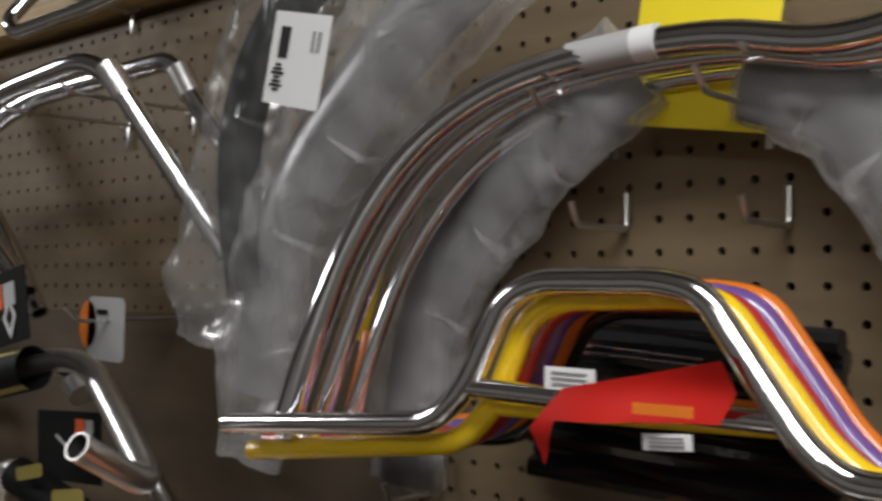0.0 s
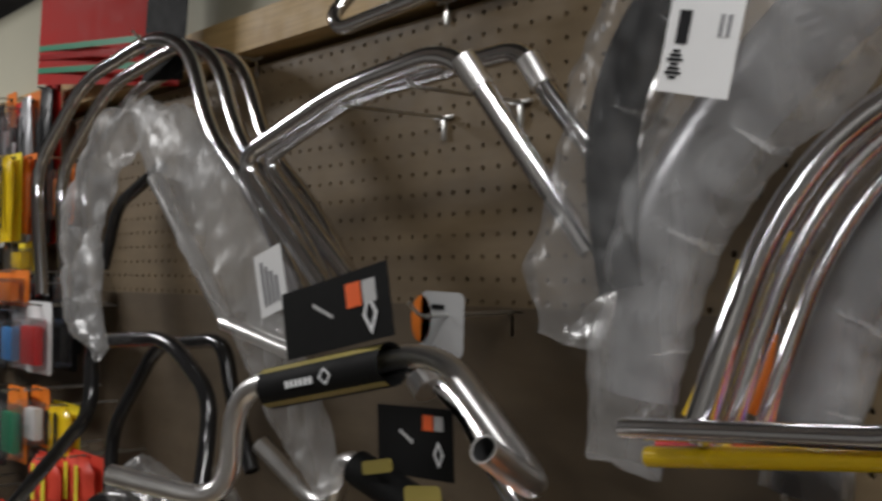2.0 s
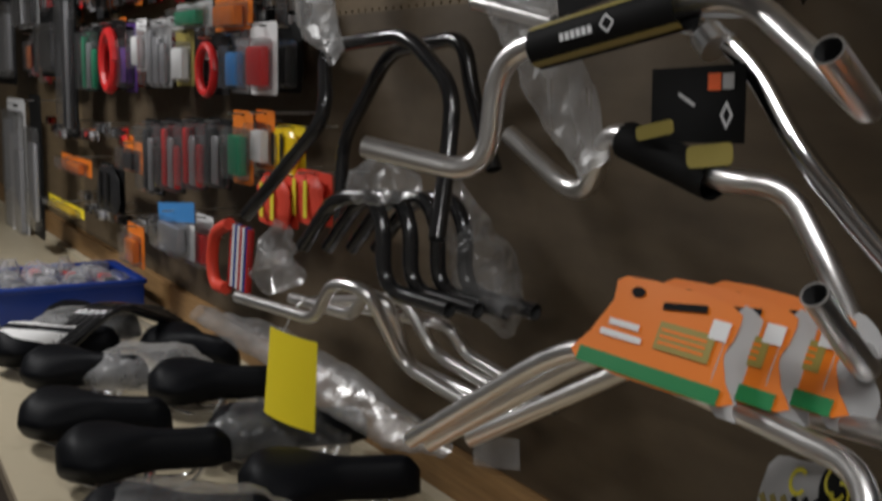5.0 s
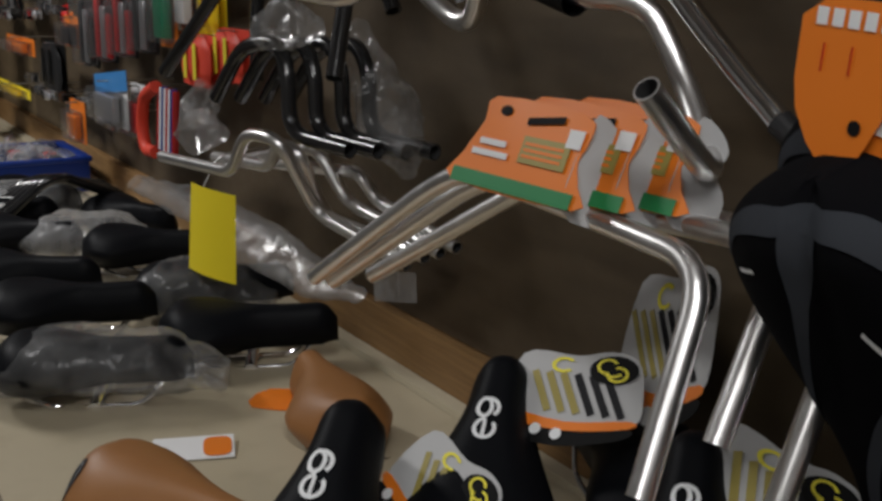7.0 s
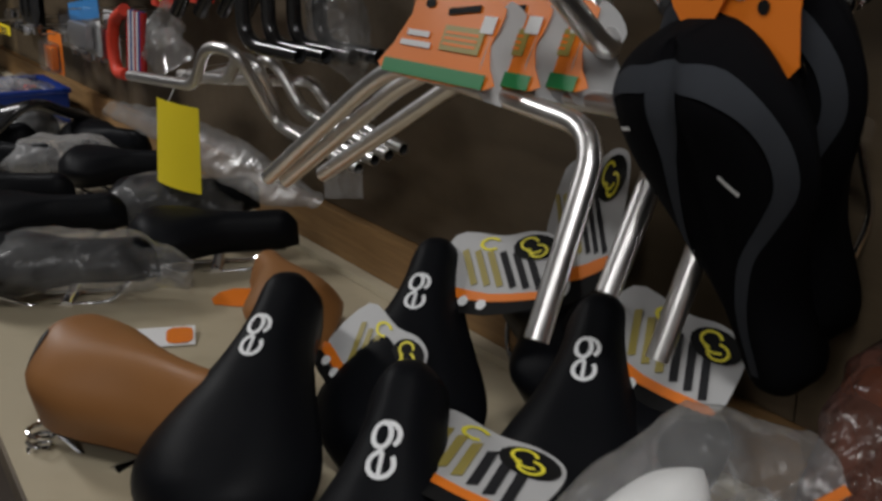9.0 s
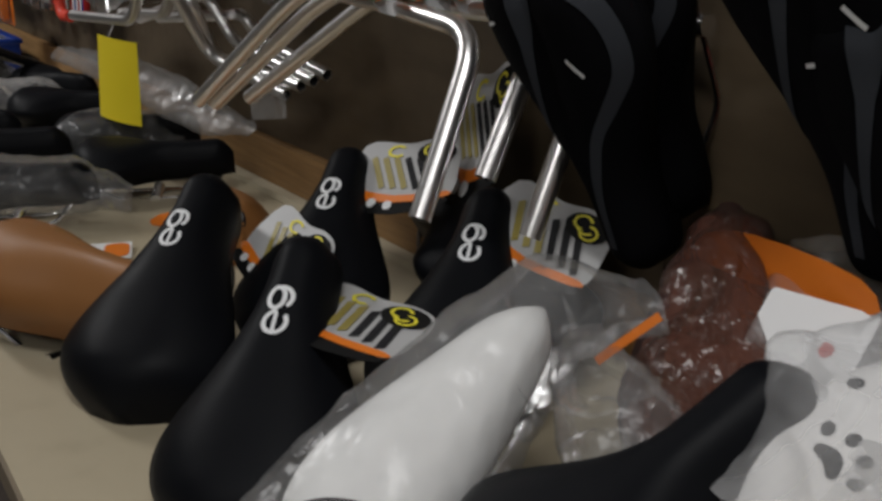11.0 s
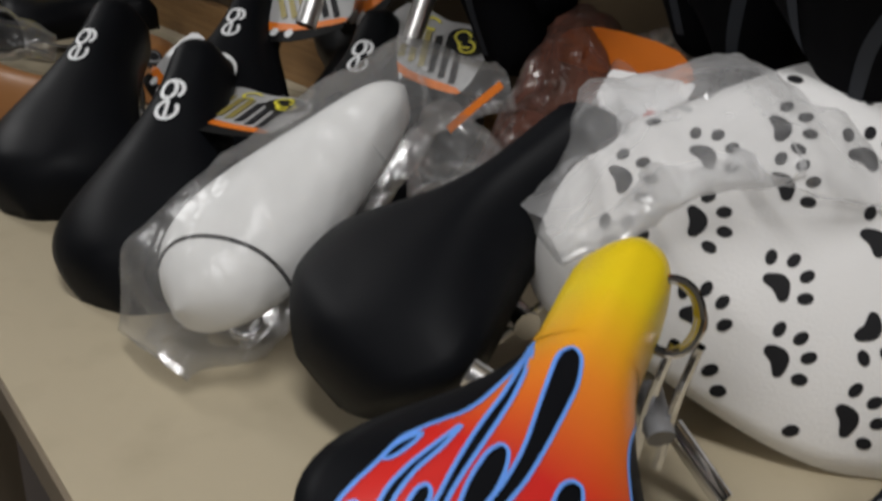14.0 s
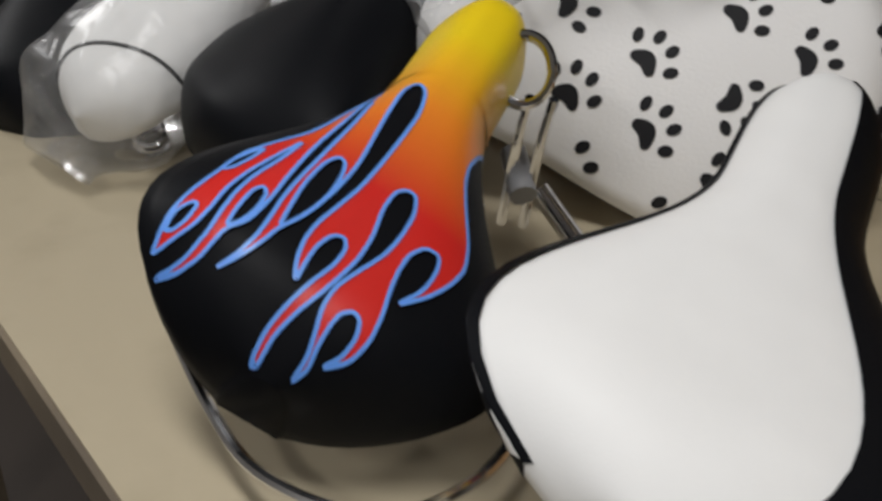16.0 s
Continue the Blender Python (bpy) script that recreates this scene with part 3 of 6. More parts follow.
# added rods: coloured bars reflected in the chrome, made as thin tubes
for colour, material, pts in (("yellow", M_YELLOWP, [(-0.3722, -0.15, 1.5993), (-0.3532, -0.15, 1.6349), (-0.3452, -0.14, 1.6745), (-0.344, -0.12, 1.7148)]), ("yellow", M_YELLOWP, [(-0.3342, -0.11, 1.6541), (-0.3269, -0.105, 1.6879), (-0.3136, -0.1, 1.7374)]), ("orange", M_ORANGEP, [(-0.335, -0.12, 1.6023), (-0.3241, -0.12, 1.6304), (-0.3249, -0.11, 1.6611)])):
    t = thing("reflection_rod", pts[1], "thin %s rod behind the chrome arches" % colour, "rod", "coloured rods")
    bar("reflected_streak", t, pts, 0.0042, material, 0.03, bore=False)
t = thing("tape_wrap", ARCH[5], "pale tape wrapped round a chrome arch", "tape")
bar("grey_tape", t, [Vector((-0.1458, -0.0925, 1.8575)), Vector((-0.0963, -0.089, 1.8612))], 0.0120, M_GREYCARD, bore=False)
bar("white_tape", t, [Vector((-0.0963, -0.089, 1.8612)), Vector((-0.0791, -0.088, 1.8618))], 0.0123, M_PAPER, bore=False)
m, w, h = quad_m((-0.1256, -0.045, 1.9359), (-0.0228, -0.045, 1.9208), (-0.1295, -0.045, 1.8156))
t = thing("yellow_card", m=m, label="yellow paper card hanging behind the chrome arches", category="card")
part("card_sheet", card_bm(rect(w, h), bend=0.6, cut=0.02), M_YELLOWTAG, t)


# ---- curved fenders in plastic bags ----
def fender(spine, width, material, bag_material, label, seed, bag_w, bag_d, bag_spine=None):
    t = thing("bagged_fender", spine[len(spine) // 2], label, "fender", "bagged fenders")
    bm = bmesh.new()
    rows = []
    path = rounded(spine, 0.09, 5)
    for i, p in enumerate(path):
        a, b = path[max(i - 1, 0)], path[min(i + 1, len(path) - 1)]
        tan = (b - a).normalized()
        outn = Vector((0, -1, 0))
        outn = (outn - tan * outn.dot(tan)).normalized()
        side = tan.cross(outn)
        rows.append([bm.verts.new(p + side * width * math.sin(q) + outn * width * 0.55 * (math.cos(q) - 0.3)) for q in [radians(-85 + 17 * j) for j in range(11)]])
    for a, b in zip(rows, rows[1:]):
        for j in range(10):
            bm.faces.new((a[j], a[j + 1], b[j + 1], b[j]))
    bmesh.ops.solidify(bm, geom=list(bm.faces), thickness=0.0015)
    world_part("fender_blade", bm, material, t)
    bm = bag_bm(bag_spine or spine, bag_w, bag_d, seed, 0.006, 44, 110)
    world_part("plastic_bag", bm, bag_material, t, "cloudy clear plastic bag")
    return t


fender([(-0.3435, -0.13, 1.968), (-0.3967, -0.13, 1.9411), (-0.4463, -0.13, 1.8862), (-0.4678, -0.13, 1.8196), (-0.4626, -0.13, 1.7503), (-0.4501, -0.13, 1.6917)], 0.028, M_VINYL, M_CLEAR, "dark curved fender in a cloudy plastic bag", 1,
       [0.045, 0.05, 0.05, 0.05, 0.055, 0.035], [0.02, 0.025, 0.025, 0.025, 0.03, 0.01], [(-0.352, -0.128, 1.9703), (-0.4127, -0.128, 1.9204), (-0.4632, -0.128, 1.8491), (-0.4847, -0.128, 1.7612), (-0.5074, -0.128, 1.7015), (-0.5142, -0.128, 1.6459)])
fender([(-0.1825, -0.12, 1.953), (-0.2674, -0.12, 1.9026), (-0.352, -0.12, 1.8337), (-0.4121, -0.12, 1.7633), (-0.4324, -0.12, 1.6918), (-0.4419, -0.12, 1.6049)], 0.036, M_SILVER, M_FILM, "silver curved fender in a cloudy plastic bag", 2,
       [0.06, 0.06, 0.06, 0.05, 0.045, 0.04], [0.03, 0.03, 0.03, 0.03, 0.03, 0.012], [(-0.1825, -0.12, 1.953), (-0.2673, -0.12, 1.8982), (-0.3519, -0.12, 1.8291), (-0.4118, -0.12, 1.749), (-0.4428, -0.12, 1.6531), (-0.4594, -0.12, 1.5454)])
fender([(-0.1127, -0.06, 1.8569), (-0.1945, -0.06, 1.8124), (-0.2593, -0.06, 1.7554), (-0.3061, -0.06, 1.6834), (-0.324, -0.06, 1.6085), (-0.3296, -0.06, 1.5337)], 0.030, M_GREYPLASTIC, M_FILM, "grey fender in a plastic bag behind the arches", 3,
       [0.04, 0.05, 0.05, 0.05, 0.045, 0.04], [0.02, 0.02, 0.02, 0.02, 0.02, 0.012])
fender([(-0.0337, -0.05, 1.8364), (0.0219, -0.05, 1.8185), (0.0621, -0.05, 1.7829), (0.0899, -0.05, 1.7342), (0.1042, -0.05, 1.6817)], 0.028, M_GREYPLASTIC, M_FILM, "grey fender in a plastic bag beside the arches", 4,
       [0.03, 0.04, 0.045, 0.045, 0.04], [0.02, 0.02, 0.02, 0.02, 0.012])
m, w, h = quad_m((-0.3704, -0.168, 1.9152), (-0.3073, -0.168, 1.9001), (-0.3888, -0.168, 1.8448))
t = thing("barcode_label", m=m, label="white label with a black bar code on a plastic bag", category="label")
part("label_paper", card_bm(rect(w, h)), M_PAPER, t, smooth=False)
part("print_bar", box_bm(w * 0.17, 0.0006, h * 0.34, 0, (w * 0.24, -0.0006, h * 0.50)), M_INK, t, smooth=False)
for k in range(7):
    part("print_bar", box_bm(w * (0.1 + 0.06 * (k * 5 % 3)), 0.0006, h * 0.03, 0, (w * 0.2, -0.0006, h * (0.14 + 0.045 * k))), M_INK, t, smooth=False)
for k in range(2):
    part("print_bar", box_bm(w * 0.05, 0.0006, h * 0.22, 0, (w * (0.75 + 0.1 * k), -0.0006, h * 0.6)), M_GREYPLASTIC, t, smooth=False)

# ---- long swept chrome bars on wire hooks ----
LONG1 = [(-0.8071, -0.18, 1.6844), (-0.9517, -0.205, 1.834), (-0.7598, -0.195, 1.8919), (-0.6063, -0.18, 1.9118), (-0.5115, -0.104, 1.7262)]
LONG2 = [(-0.8388, -0.12, 1.6897), (-1.0099, -0.14, 1.8437), (-0.8266, -0.13, 1.9022), (-0.589, -0.11, 1.9176), (-0.5628, -0.105, 1.8754), (-0.4981, -0.085, 1.7902)]
for pts, r in ((LONG1, 0.0105), (LONG2, 0.0105)):
    t = thing("swept_handlebar", pts[2], "long swept chrome handlebar hung on wire hooks", "handlebar", "swept chrome handlebars")
    bar("bent_tube", t, pts, r, M_CHROME, 0.045)
    c = Vector(pts[3])
    d = (Vector(pts[4]) - c).normalized()
    bar("ferrule", t, [c + d * 0.012, c + d * 0.045], r * 1.16, M_STEEL, bore=False)
t = thing("chrome_loop", (-0.8388, -0.1, 2.0105), "chrome tubular loop hung high on the pegboard", "handlebar")
bar("bent_tube", t, [(-0.6889, -0.06, 2.0319), (-0.7673, -0.09, 2.0052), (-0.8617, -0.13, 1.9804), (-0.876, -0.13, 1.999), (-0.8618, -0.1, 2.041), (-0.8293, -0.06, 2.0818)], 0.0085, M_CHROME, 0.02)

# ---- tall chrome bars with a plastic bag ----
APE = [(-1.6171, -0.19, 1.665), (-1.6844, -0.18, 1.8759), (-1.5264, -0.16, 2.0104), (-1.3081, -0.14, 2.0489), (-1.1856, -0.15, 2.0086), (-1.085, -0.17, 1.8778), (-0.9594, -0.18, 1.795), (-0.8533, -0.18, 1.6791)]
for k in range(3):
    t = thing("high_rise_handlebar", APE[3], "tall chrome high rise handlebar hung on a wire hook", "handlebar", "high rise handlebars")
    bar("bent_tube", t, [Vector(p) + Vector((0.006 * k, 0.038 * k, -0.006 * k)) for p in APE], 0.0105, M_CHROME, 0.06)
t = thing("plastic_bag", (-1.2164, -0.2, 1.9151), "crumpled cloudy plastic bag hanging over chrome bars", "plastic bag")
world_part("bag_film", bag_bm([(-1.1997, -0.2, 1.9245), (-1.3434, -0.2, 1.8813), (-1.4318, -0.2, 1.7703), (-1.4274, -0.2, 1.6516), (-1.353, -0.2, 1.5885)], [0.015, 0.055, 0.06, 0.05, 0.03], [0.008, 0.018, 0.022, 0.018, 0.008], 5, 0.007), M_FILM, t)
world_part("bag_film", bag_bm([(-1.2518, -0.2, 1.9348), (-1.1177, -0.2, 1.8532), (-1.015, -0.2, 1.7567), (-0.9281, -0.19, 1.6586), (-0.8726, -0.18, 1.5617), (-0.8115, -0.17, 1.4725)], [0.015, 0.06, 0.07, 0.06, 0.05, 0.025], [0.008, 0.02, 0.022, 0.02, 0.018, 0.008], 6, 0.007), M_FILM, t)
t = thing("bagged_bar", (-1.0699, -0.2, 1.7307), "bright steel bar inside a plastic bag", "handlebar")
bar("bent_tube", t, [(-1.1701, -0.205, 1.8279), (-1.0116, -0.185, 1.6458)], 0.0105, M_STEEL)
bar("lower_tube", t, [(-1.013, -0.188, 1.6438), (-0.8812, -0.175, 1.6164)], 0.0095, M_STEEL)
bar("inner_tube", t, [(-1.2445, -0.16, 1.852), (-1.3689, -0.17, 1.8028), (-1.4162, -0.17, 1.7113)], 0.009, M_BLACKPAINT, 0.03)
m, w, h = quad_m((-0.9597, -0.205, 1.7095), (-0.9056, -0.205, 1.7249), (-0.8982, -0.205, 1.6535))
t = thing("bag_label", m=m, label="white printed label on a plastic bag", category="label")
part("label_paper", card_bm(rect(w, h)), M_PAPER, t, smooth=False)
for k in range(4):
    part("print_bar", box_bm(w * 0.1, 0.0006, h * (0.7 - 0.1 * k), 0, (w * (0.25 + 0.16 * k), -0.0006, h * 0.15)), M_GREYPLASTIC, t, smooth=False)


# ---- cruiser bars with black display cards ----
def sleeve_bm(p, q, r, k=16):
    """A printed card rolled round a bar: olive, black, olive bands."""
    p, q = Vector(p), Vector(q)
    d = (q - p).normalized()
    s = Vector((0, 0, 1))
    s = (s - d * s.dot(d)).normalized()
    o = d.cross(s)
    bm = bmesh.new()
    rings = [[bm.verts.new(c + (s * math.cos(2 * math.pi * j / k) + o * math.sin(2 * math.pi * j / k)) * r) for j in range(k)] for c in (p, p.lerp(q, 0.5), q)]
    for a, b in zip(rings, rings[1:]):
        for j in range(k):
            f = bm.faces.new((a[j], a[(j + 1) % k], b[(j + 1) % k], b[j]))
            f.material_index = 1 if j in (1, 6) else 0
    return bm


def diamond(t, x, z, w, h):
    """A small pale outlined diamond mark."""
    bm = bmesh.new()
    loop = [(x, z + h), (x + w, z), (x, z - h), (x - w, z)]
    inner = [(x, z + h * 0.6), (x + w * 0.6, z), (x, z - h * 0.6), (x - w * 0.6, z)]
    a = [bm.verts.new((px, -0.0012, pz)) for px, pz in loop]
    b = [bm.verts.new((px, -0.0012, pz)) for px, pz in inner]
    for i in range(4):
        bm.faces.new((a[i], a[(i + 1) % 4], b[(i + 1) % 4], b[i]))
    part("diamond_mark", bm, M_WHITEINK, t, smooth=False)


def display_card(tl, tr, bl, label):
    m, w, h = quad_m(tl, tr, bl)
    t = thing("display_card", m=m, label=label, category="display card", group="black display cards")
    card = part("card_panel", card_bm(rect(w, h), 0.0012), M_BLACKCARD, t, smooth=False)
    part("orange_sticker", box_bm(w * 0.13, 0.0006, w * 0.13, 0, (w * 0.70, -0.001, h - w * 0.19)), M_STICKER, card, "fluorescent orange square sticker", False)
    part("price_sticker", box_bm(w * 0.11, 0.0006, w * 0.12, 0, (w * 0.84, -0.001, h - w * 0.185)), M_LABELGREY, card, "pale grey price sticker", False)
    diamond(card, w * 0.83, h * 0.36, w * 0.065, w * 0.11)
    bm = box_bm(w * 0.2, 0.0005, h * 0.05)
    bmesh.ops.rotate(bm, verts=bm.verts, cent=(0, 0, 0), matrix=Matrix.Rotation(radians(28), 3, "Y"))
    bmesh.ops.translate(bm, verts=bm.verts, vec=(w * 0.4, -0.001, h * 0.55))
    part("picture_mark", bm, M_LABELGREY, card, smooth=False)
    return t


CRUISER_A = [(-1.0015, -0.333, 1.4827), (-0.8882, -0.25, 1.458), (-0.8734, -0.25, 1.5833), (-0.7374, -0.228, 1.6059), (-0.6309, -0.175, 1.6355), (-0.5202, -0.2, 1.5706), (-0.459, -0.215, 1.5343)]
t = thing("cruiser_handlebar", CRUISER_A[3], "wide brushed steel cruiser handlebar with swept back grips", "handlebar", "cruiser handlebars")
bar("bent_tube", t, CRUISER_A + [(-0.4446, -0.292, 1.579)], 0.0113, M_STEEL, 0.05, seg=18)
SL, SR = Vector((-0.8122, -0.244, 1.5871)), Vector((-0.6542, -0.212, 1.6214))
s = thing("card_sleeve", SL, "black and olive card sleeve rolled round a cruiser handlebar", "card sleeve", "card sleeves")
world_part("sleeve", sleeve_bm(SL, SR, 0.021), [M_BLACKCARD, M_OLIVECARD], s)
d = (SR - SL).normalized()
m = frame_of(SL, d)
for k in range(6):
    b = part("print_bar", box_bm(0.0045, 0.0006, 0.007), M_WHITEINK, s, "pale lettering bar", False)
    b.matrix_local = s.matrix_world.inverted() @ m @ pose(0.045 + 0.0065 * k, -0.0214, -0.0045)
for k, turn in enumerate((45, -45, 135, -135)):
    b = part("diamond_mark", box_bm(0.010, 0.0006, 0.0016), M_WHITEINK, s, smooth=False)
    b.matrix_local = s.matrix_world.inverted() @ m @ pose(0.097, -0.0214, 0.0) @ pose(0, 0, 0, 0, turn, 0) @ pose(0, 0, 0.0045)
display_card((-0.8218, -0.232, 1.6804), (-0.6469, -0.232, 1.7151), (-0.8012, -0.232, 1.6153), "black display card with an orange sticker above a steel handlebar")

CRUISER_B = [(-1.007, -0.14, 1.4951), (-0.8961, -0.115, 1.4252), (-0.8079, -0.157, 1.5045), (-0.7713, -0.158, 1.5064), (-0.6687, -0.153, 1.472)] + [(-0.6293, -0.1, 1.469), (-0.5884, -0.09, 1.4034), (-0.5033, -0.125, 1.319)]
t = thing("cruiser_handlebar", CRUISER_B[3], "wide brushed steel cruiser handlebar with swept back grips", "handlebar", "cruiser handlebars")
bar("bent_tube", t, CRUISER_B + [(-0.4915, -0.226, 1.4068)], 0.0113, M_STEEL, 0.05, seg=18)
SL, SR = Vector((-0.7798, -0.158, 1.5013)), Vector((-0.6651, -0.153, 1.4711))
s = thing("card_sleeve", SL, "black and olive card sleeve rolled round a cruiser handlebar", "card sleeve", "card sleeves")
world_part("sleeve", sleeve_bm(SL, SR, 0.019), [M_BLACKCARD, M_BLACKCARD], s)
for a, b, c in (((-0.7461, -0.18, 1.5151), (-0.6984, -0.18, 1.5253), (-0.7416, -0.18, 1.5024)), ((-0.6845, -0.178, 1.5007), (-0.6309, -0.178, 1.5084), (-0.6765, -0.178, 1.482))):
    m, w, h = quad_m(a, b, c)
    f = part("olive_flap", card_bm(rrect(w, h, h * 0.3), 0.001, cut=0.02), M_OLIVECARD, s, "torn olive card flap")
    f.matrix_local = s.matrix_world.inverted() @ m
display_card((-0.7527, -0.15, 1.5701), (-0.636, -0.15, 1.5758), (-0.7548, -0.15, 1.5006), "black display card with an orange sticker on a lower handlebar")

LONG_C = [(-0.7306, -0.14, 1.6132), (-0.6861, -0.13, 1.5972), (-0.6607, -0.115, 1.5676), (-0.6199, -0.1, 1.4997), (-0.5283, -0.1, 1.4233)] + [(-0.464, -0.1, 1.3746)]
t = thing("swept_handlebar", LONG_C[2], "bright chrome handlebar with a kinked end behind the cards", "handlebar", "swept chrome handlebars")
bar("bent_tube", t, LONG_C, 0.0105, M_CHROME, 0.05)
bar("end_cap", t, [Vector((-0.4685, -0.1, 1.3773)), Vector((-0.4532, -0.1, 1.3676))], 0.0118, M_BLACKPLASTIC, bore=False, label="black plastic end cap")
bar("clamp", t, [(-0.701, -0.14, 1.6021), (-0.6861, -0.14, 1.5893)], 0.016, M_STEEL, bore=False)

# pale card with an orange edge behind the black card
m, w, h = quad_m((-0.7588, -0.1, 1.6872), (-0.6917, -0.1, 1.6853), (-0.7502, -0.1, 1.6202))
t = thing("hang_card", m=m, label="white hang card with an orange rounded edge on a wire hook", category="card")
part("card_sheet", card_bm(rrect(w, h, w * 0.12), 0.001, cut=0.03), M_GREYCARD, t)
part("orange_edge", card_bm(oval(w * 0.25, h * 0.38, 0.0, h * 0.55), 0.001, cut=0.03), M_ORANGECARD, t)
part("euro_slot", box_bm(w * 0.3, 0.0006, h * 0.08, 0, (w * 0.42, -0.001, h * 0.72)), M_BLACKCARD, t, smooth=False)


# ---- black bars and their bag ----
def black_bar(pts, label="black gloss painted handlebar hanging on the pegboard", r=0.011):
    t = thing("black_handlebar", pts[len(pts) // 2], label, "handlebar", "black handlebars")
    bar("bent_tube", t, pts, r, M_BLACKPAINT, 0.04)
    return t


black_bar([(-1.5985, -0.24, 1.3311), (-1.3829, -0.2, 1.4991), (-1.4315, -0.18, 1.6004), (-1.2183, -0.16, 1.6146), (-1.1159, -0.15, 1.5454), (-1.1062, -0.16, 1.475), (-1.0651, -0.2, 1.3645)])
black_bar([(-1.4551, -0.14, 1.3263), (-1.4701, -0.13, 1.4578), (-1.3571, -0.11, 1.596), (-1.1722, -0.1, 1.6133), (-1.1494, -0.1, 1.5358), (-1.0937, -0.1, 1.4445)])
for k in range(4):
    black_bar([tuple(Vector(p) + Vector((0.020 * k, 0.030 * k, 0.0))) for p in [(-1.3927, -0.23, 1.3095), (-1.3089, -0.22, 1.3912), (-1.2335, -0.2, 1.3998), (-1.201, -0.2, 1.3625), (-1.1999, -0.2, 1.2787), (-1.0798, -0.17, 1.2715)]],
              "black gloss painted handlebar stacked low on the wall")
t = thing("plastic_bag", (-1.1094, -0.1, 1.3162), "crumpled clear plastic bag hanging under black bars", "plastic bag")
world_part("bag_film", bag_bm([(-1.2277, -0.08, 1.4125), (-1.1667, -0.09, 1.351), (-1.0954, -0.1, 1.289), (-1.0435, -0.1, 1.2563)], [0.02, 0.04, 0.05, 0.03], [0.02, 0.03, 0.04, 0.02], 8, 0.012), M_CLEAR, t)
t = thing("plastic_bag", (-1.3599, -0.2, 1.3458), "small crumpled clear plastic bag among black bars", "plastic bag")
world_part("bag_film", bag_bm([(-1.2478, -0.22, 1.4108), (-1.205, -0.2, 1.43), (-1.1646, -0.18, 1.4187)], [0.02, 0.035, 0.02], [0.02, 0.03, 0.02], 9, 0.010), M_CLEAR, t)

# ---- bright bars stacked low over the table ----
STACK = [
    [(-1.6838, -0.225, 1.1781), (-1.419, -0.2, 1.1907), (-1.3559, -0.2, 1.2611), (-1.2821, -0.18, 1.2591), (-1.2811, -0.12, 1.1434)] + [(-1.0954, -0.075, 1.1033)],
    [(-1.597, -0.16, 1.1858), (-1.3656, -0.16, 1.2048), (-1.3294, -0.16, 1.2469), (-1.2787, -0.15, 1.2399), (-1.2994, -0.1, 1.1353)] + [(-1.0646, -0.065, 1.1207)],
    [(-1.6171, -0.12, 1.1719), (-1.2828, -0.12, 1.2437), (-1.2439, -0.09, 1.1655)] + [(-1.0413, -0.055, 1.1307)],
    [(-1.5903, -0.09, 1.174), (-1.2068, -0.09, 1.216), (-1.1929, -0.07, 1.1759)] + [(-1.0175, -0.045, 1.1423)]]
for pts in STACK:
    t = thing("bright_handlebar", pts[2], "bright steel handlebar stacked low against the wall", "handlebar", "stacked bright handlebars")
    bar("bent_tube", t, pts, 0.0095, M_STEEL, 0.03)
t = thing("plastic_wrap", (-1.4738, -0.25, 1.1374), "long crumpled clear plastic wrap under the stacked bars", "plastic wrap")
world_part("wrap_film", bag_bm([(-2.1928, -0.13, 1.0375), (-1.7939, -0.12, 1.058), (-1.5221, -0.11, 1.042), (-1.344, -0.1, 1.0259), (-1.2114, -0.09, 1.031)], [0.02, 0.040, 0.045, 0.035, 0.015], [0.012, 0.016, 0.016, 0.014, 0.01], 11, 0.004, flat=(0, -0.6, 0.8)), M_CLEAR, t)


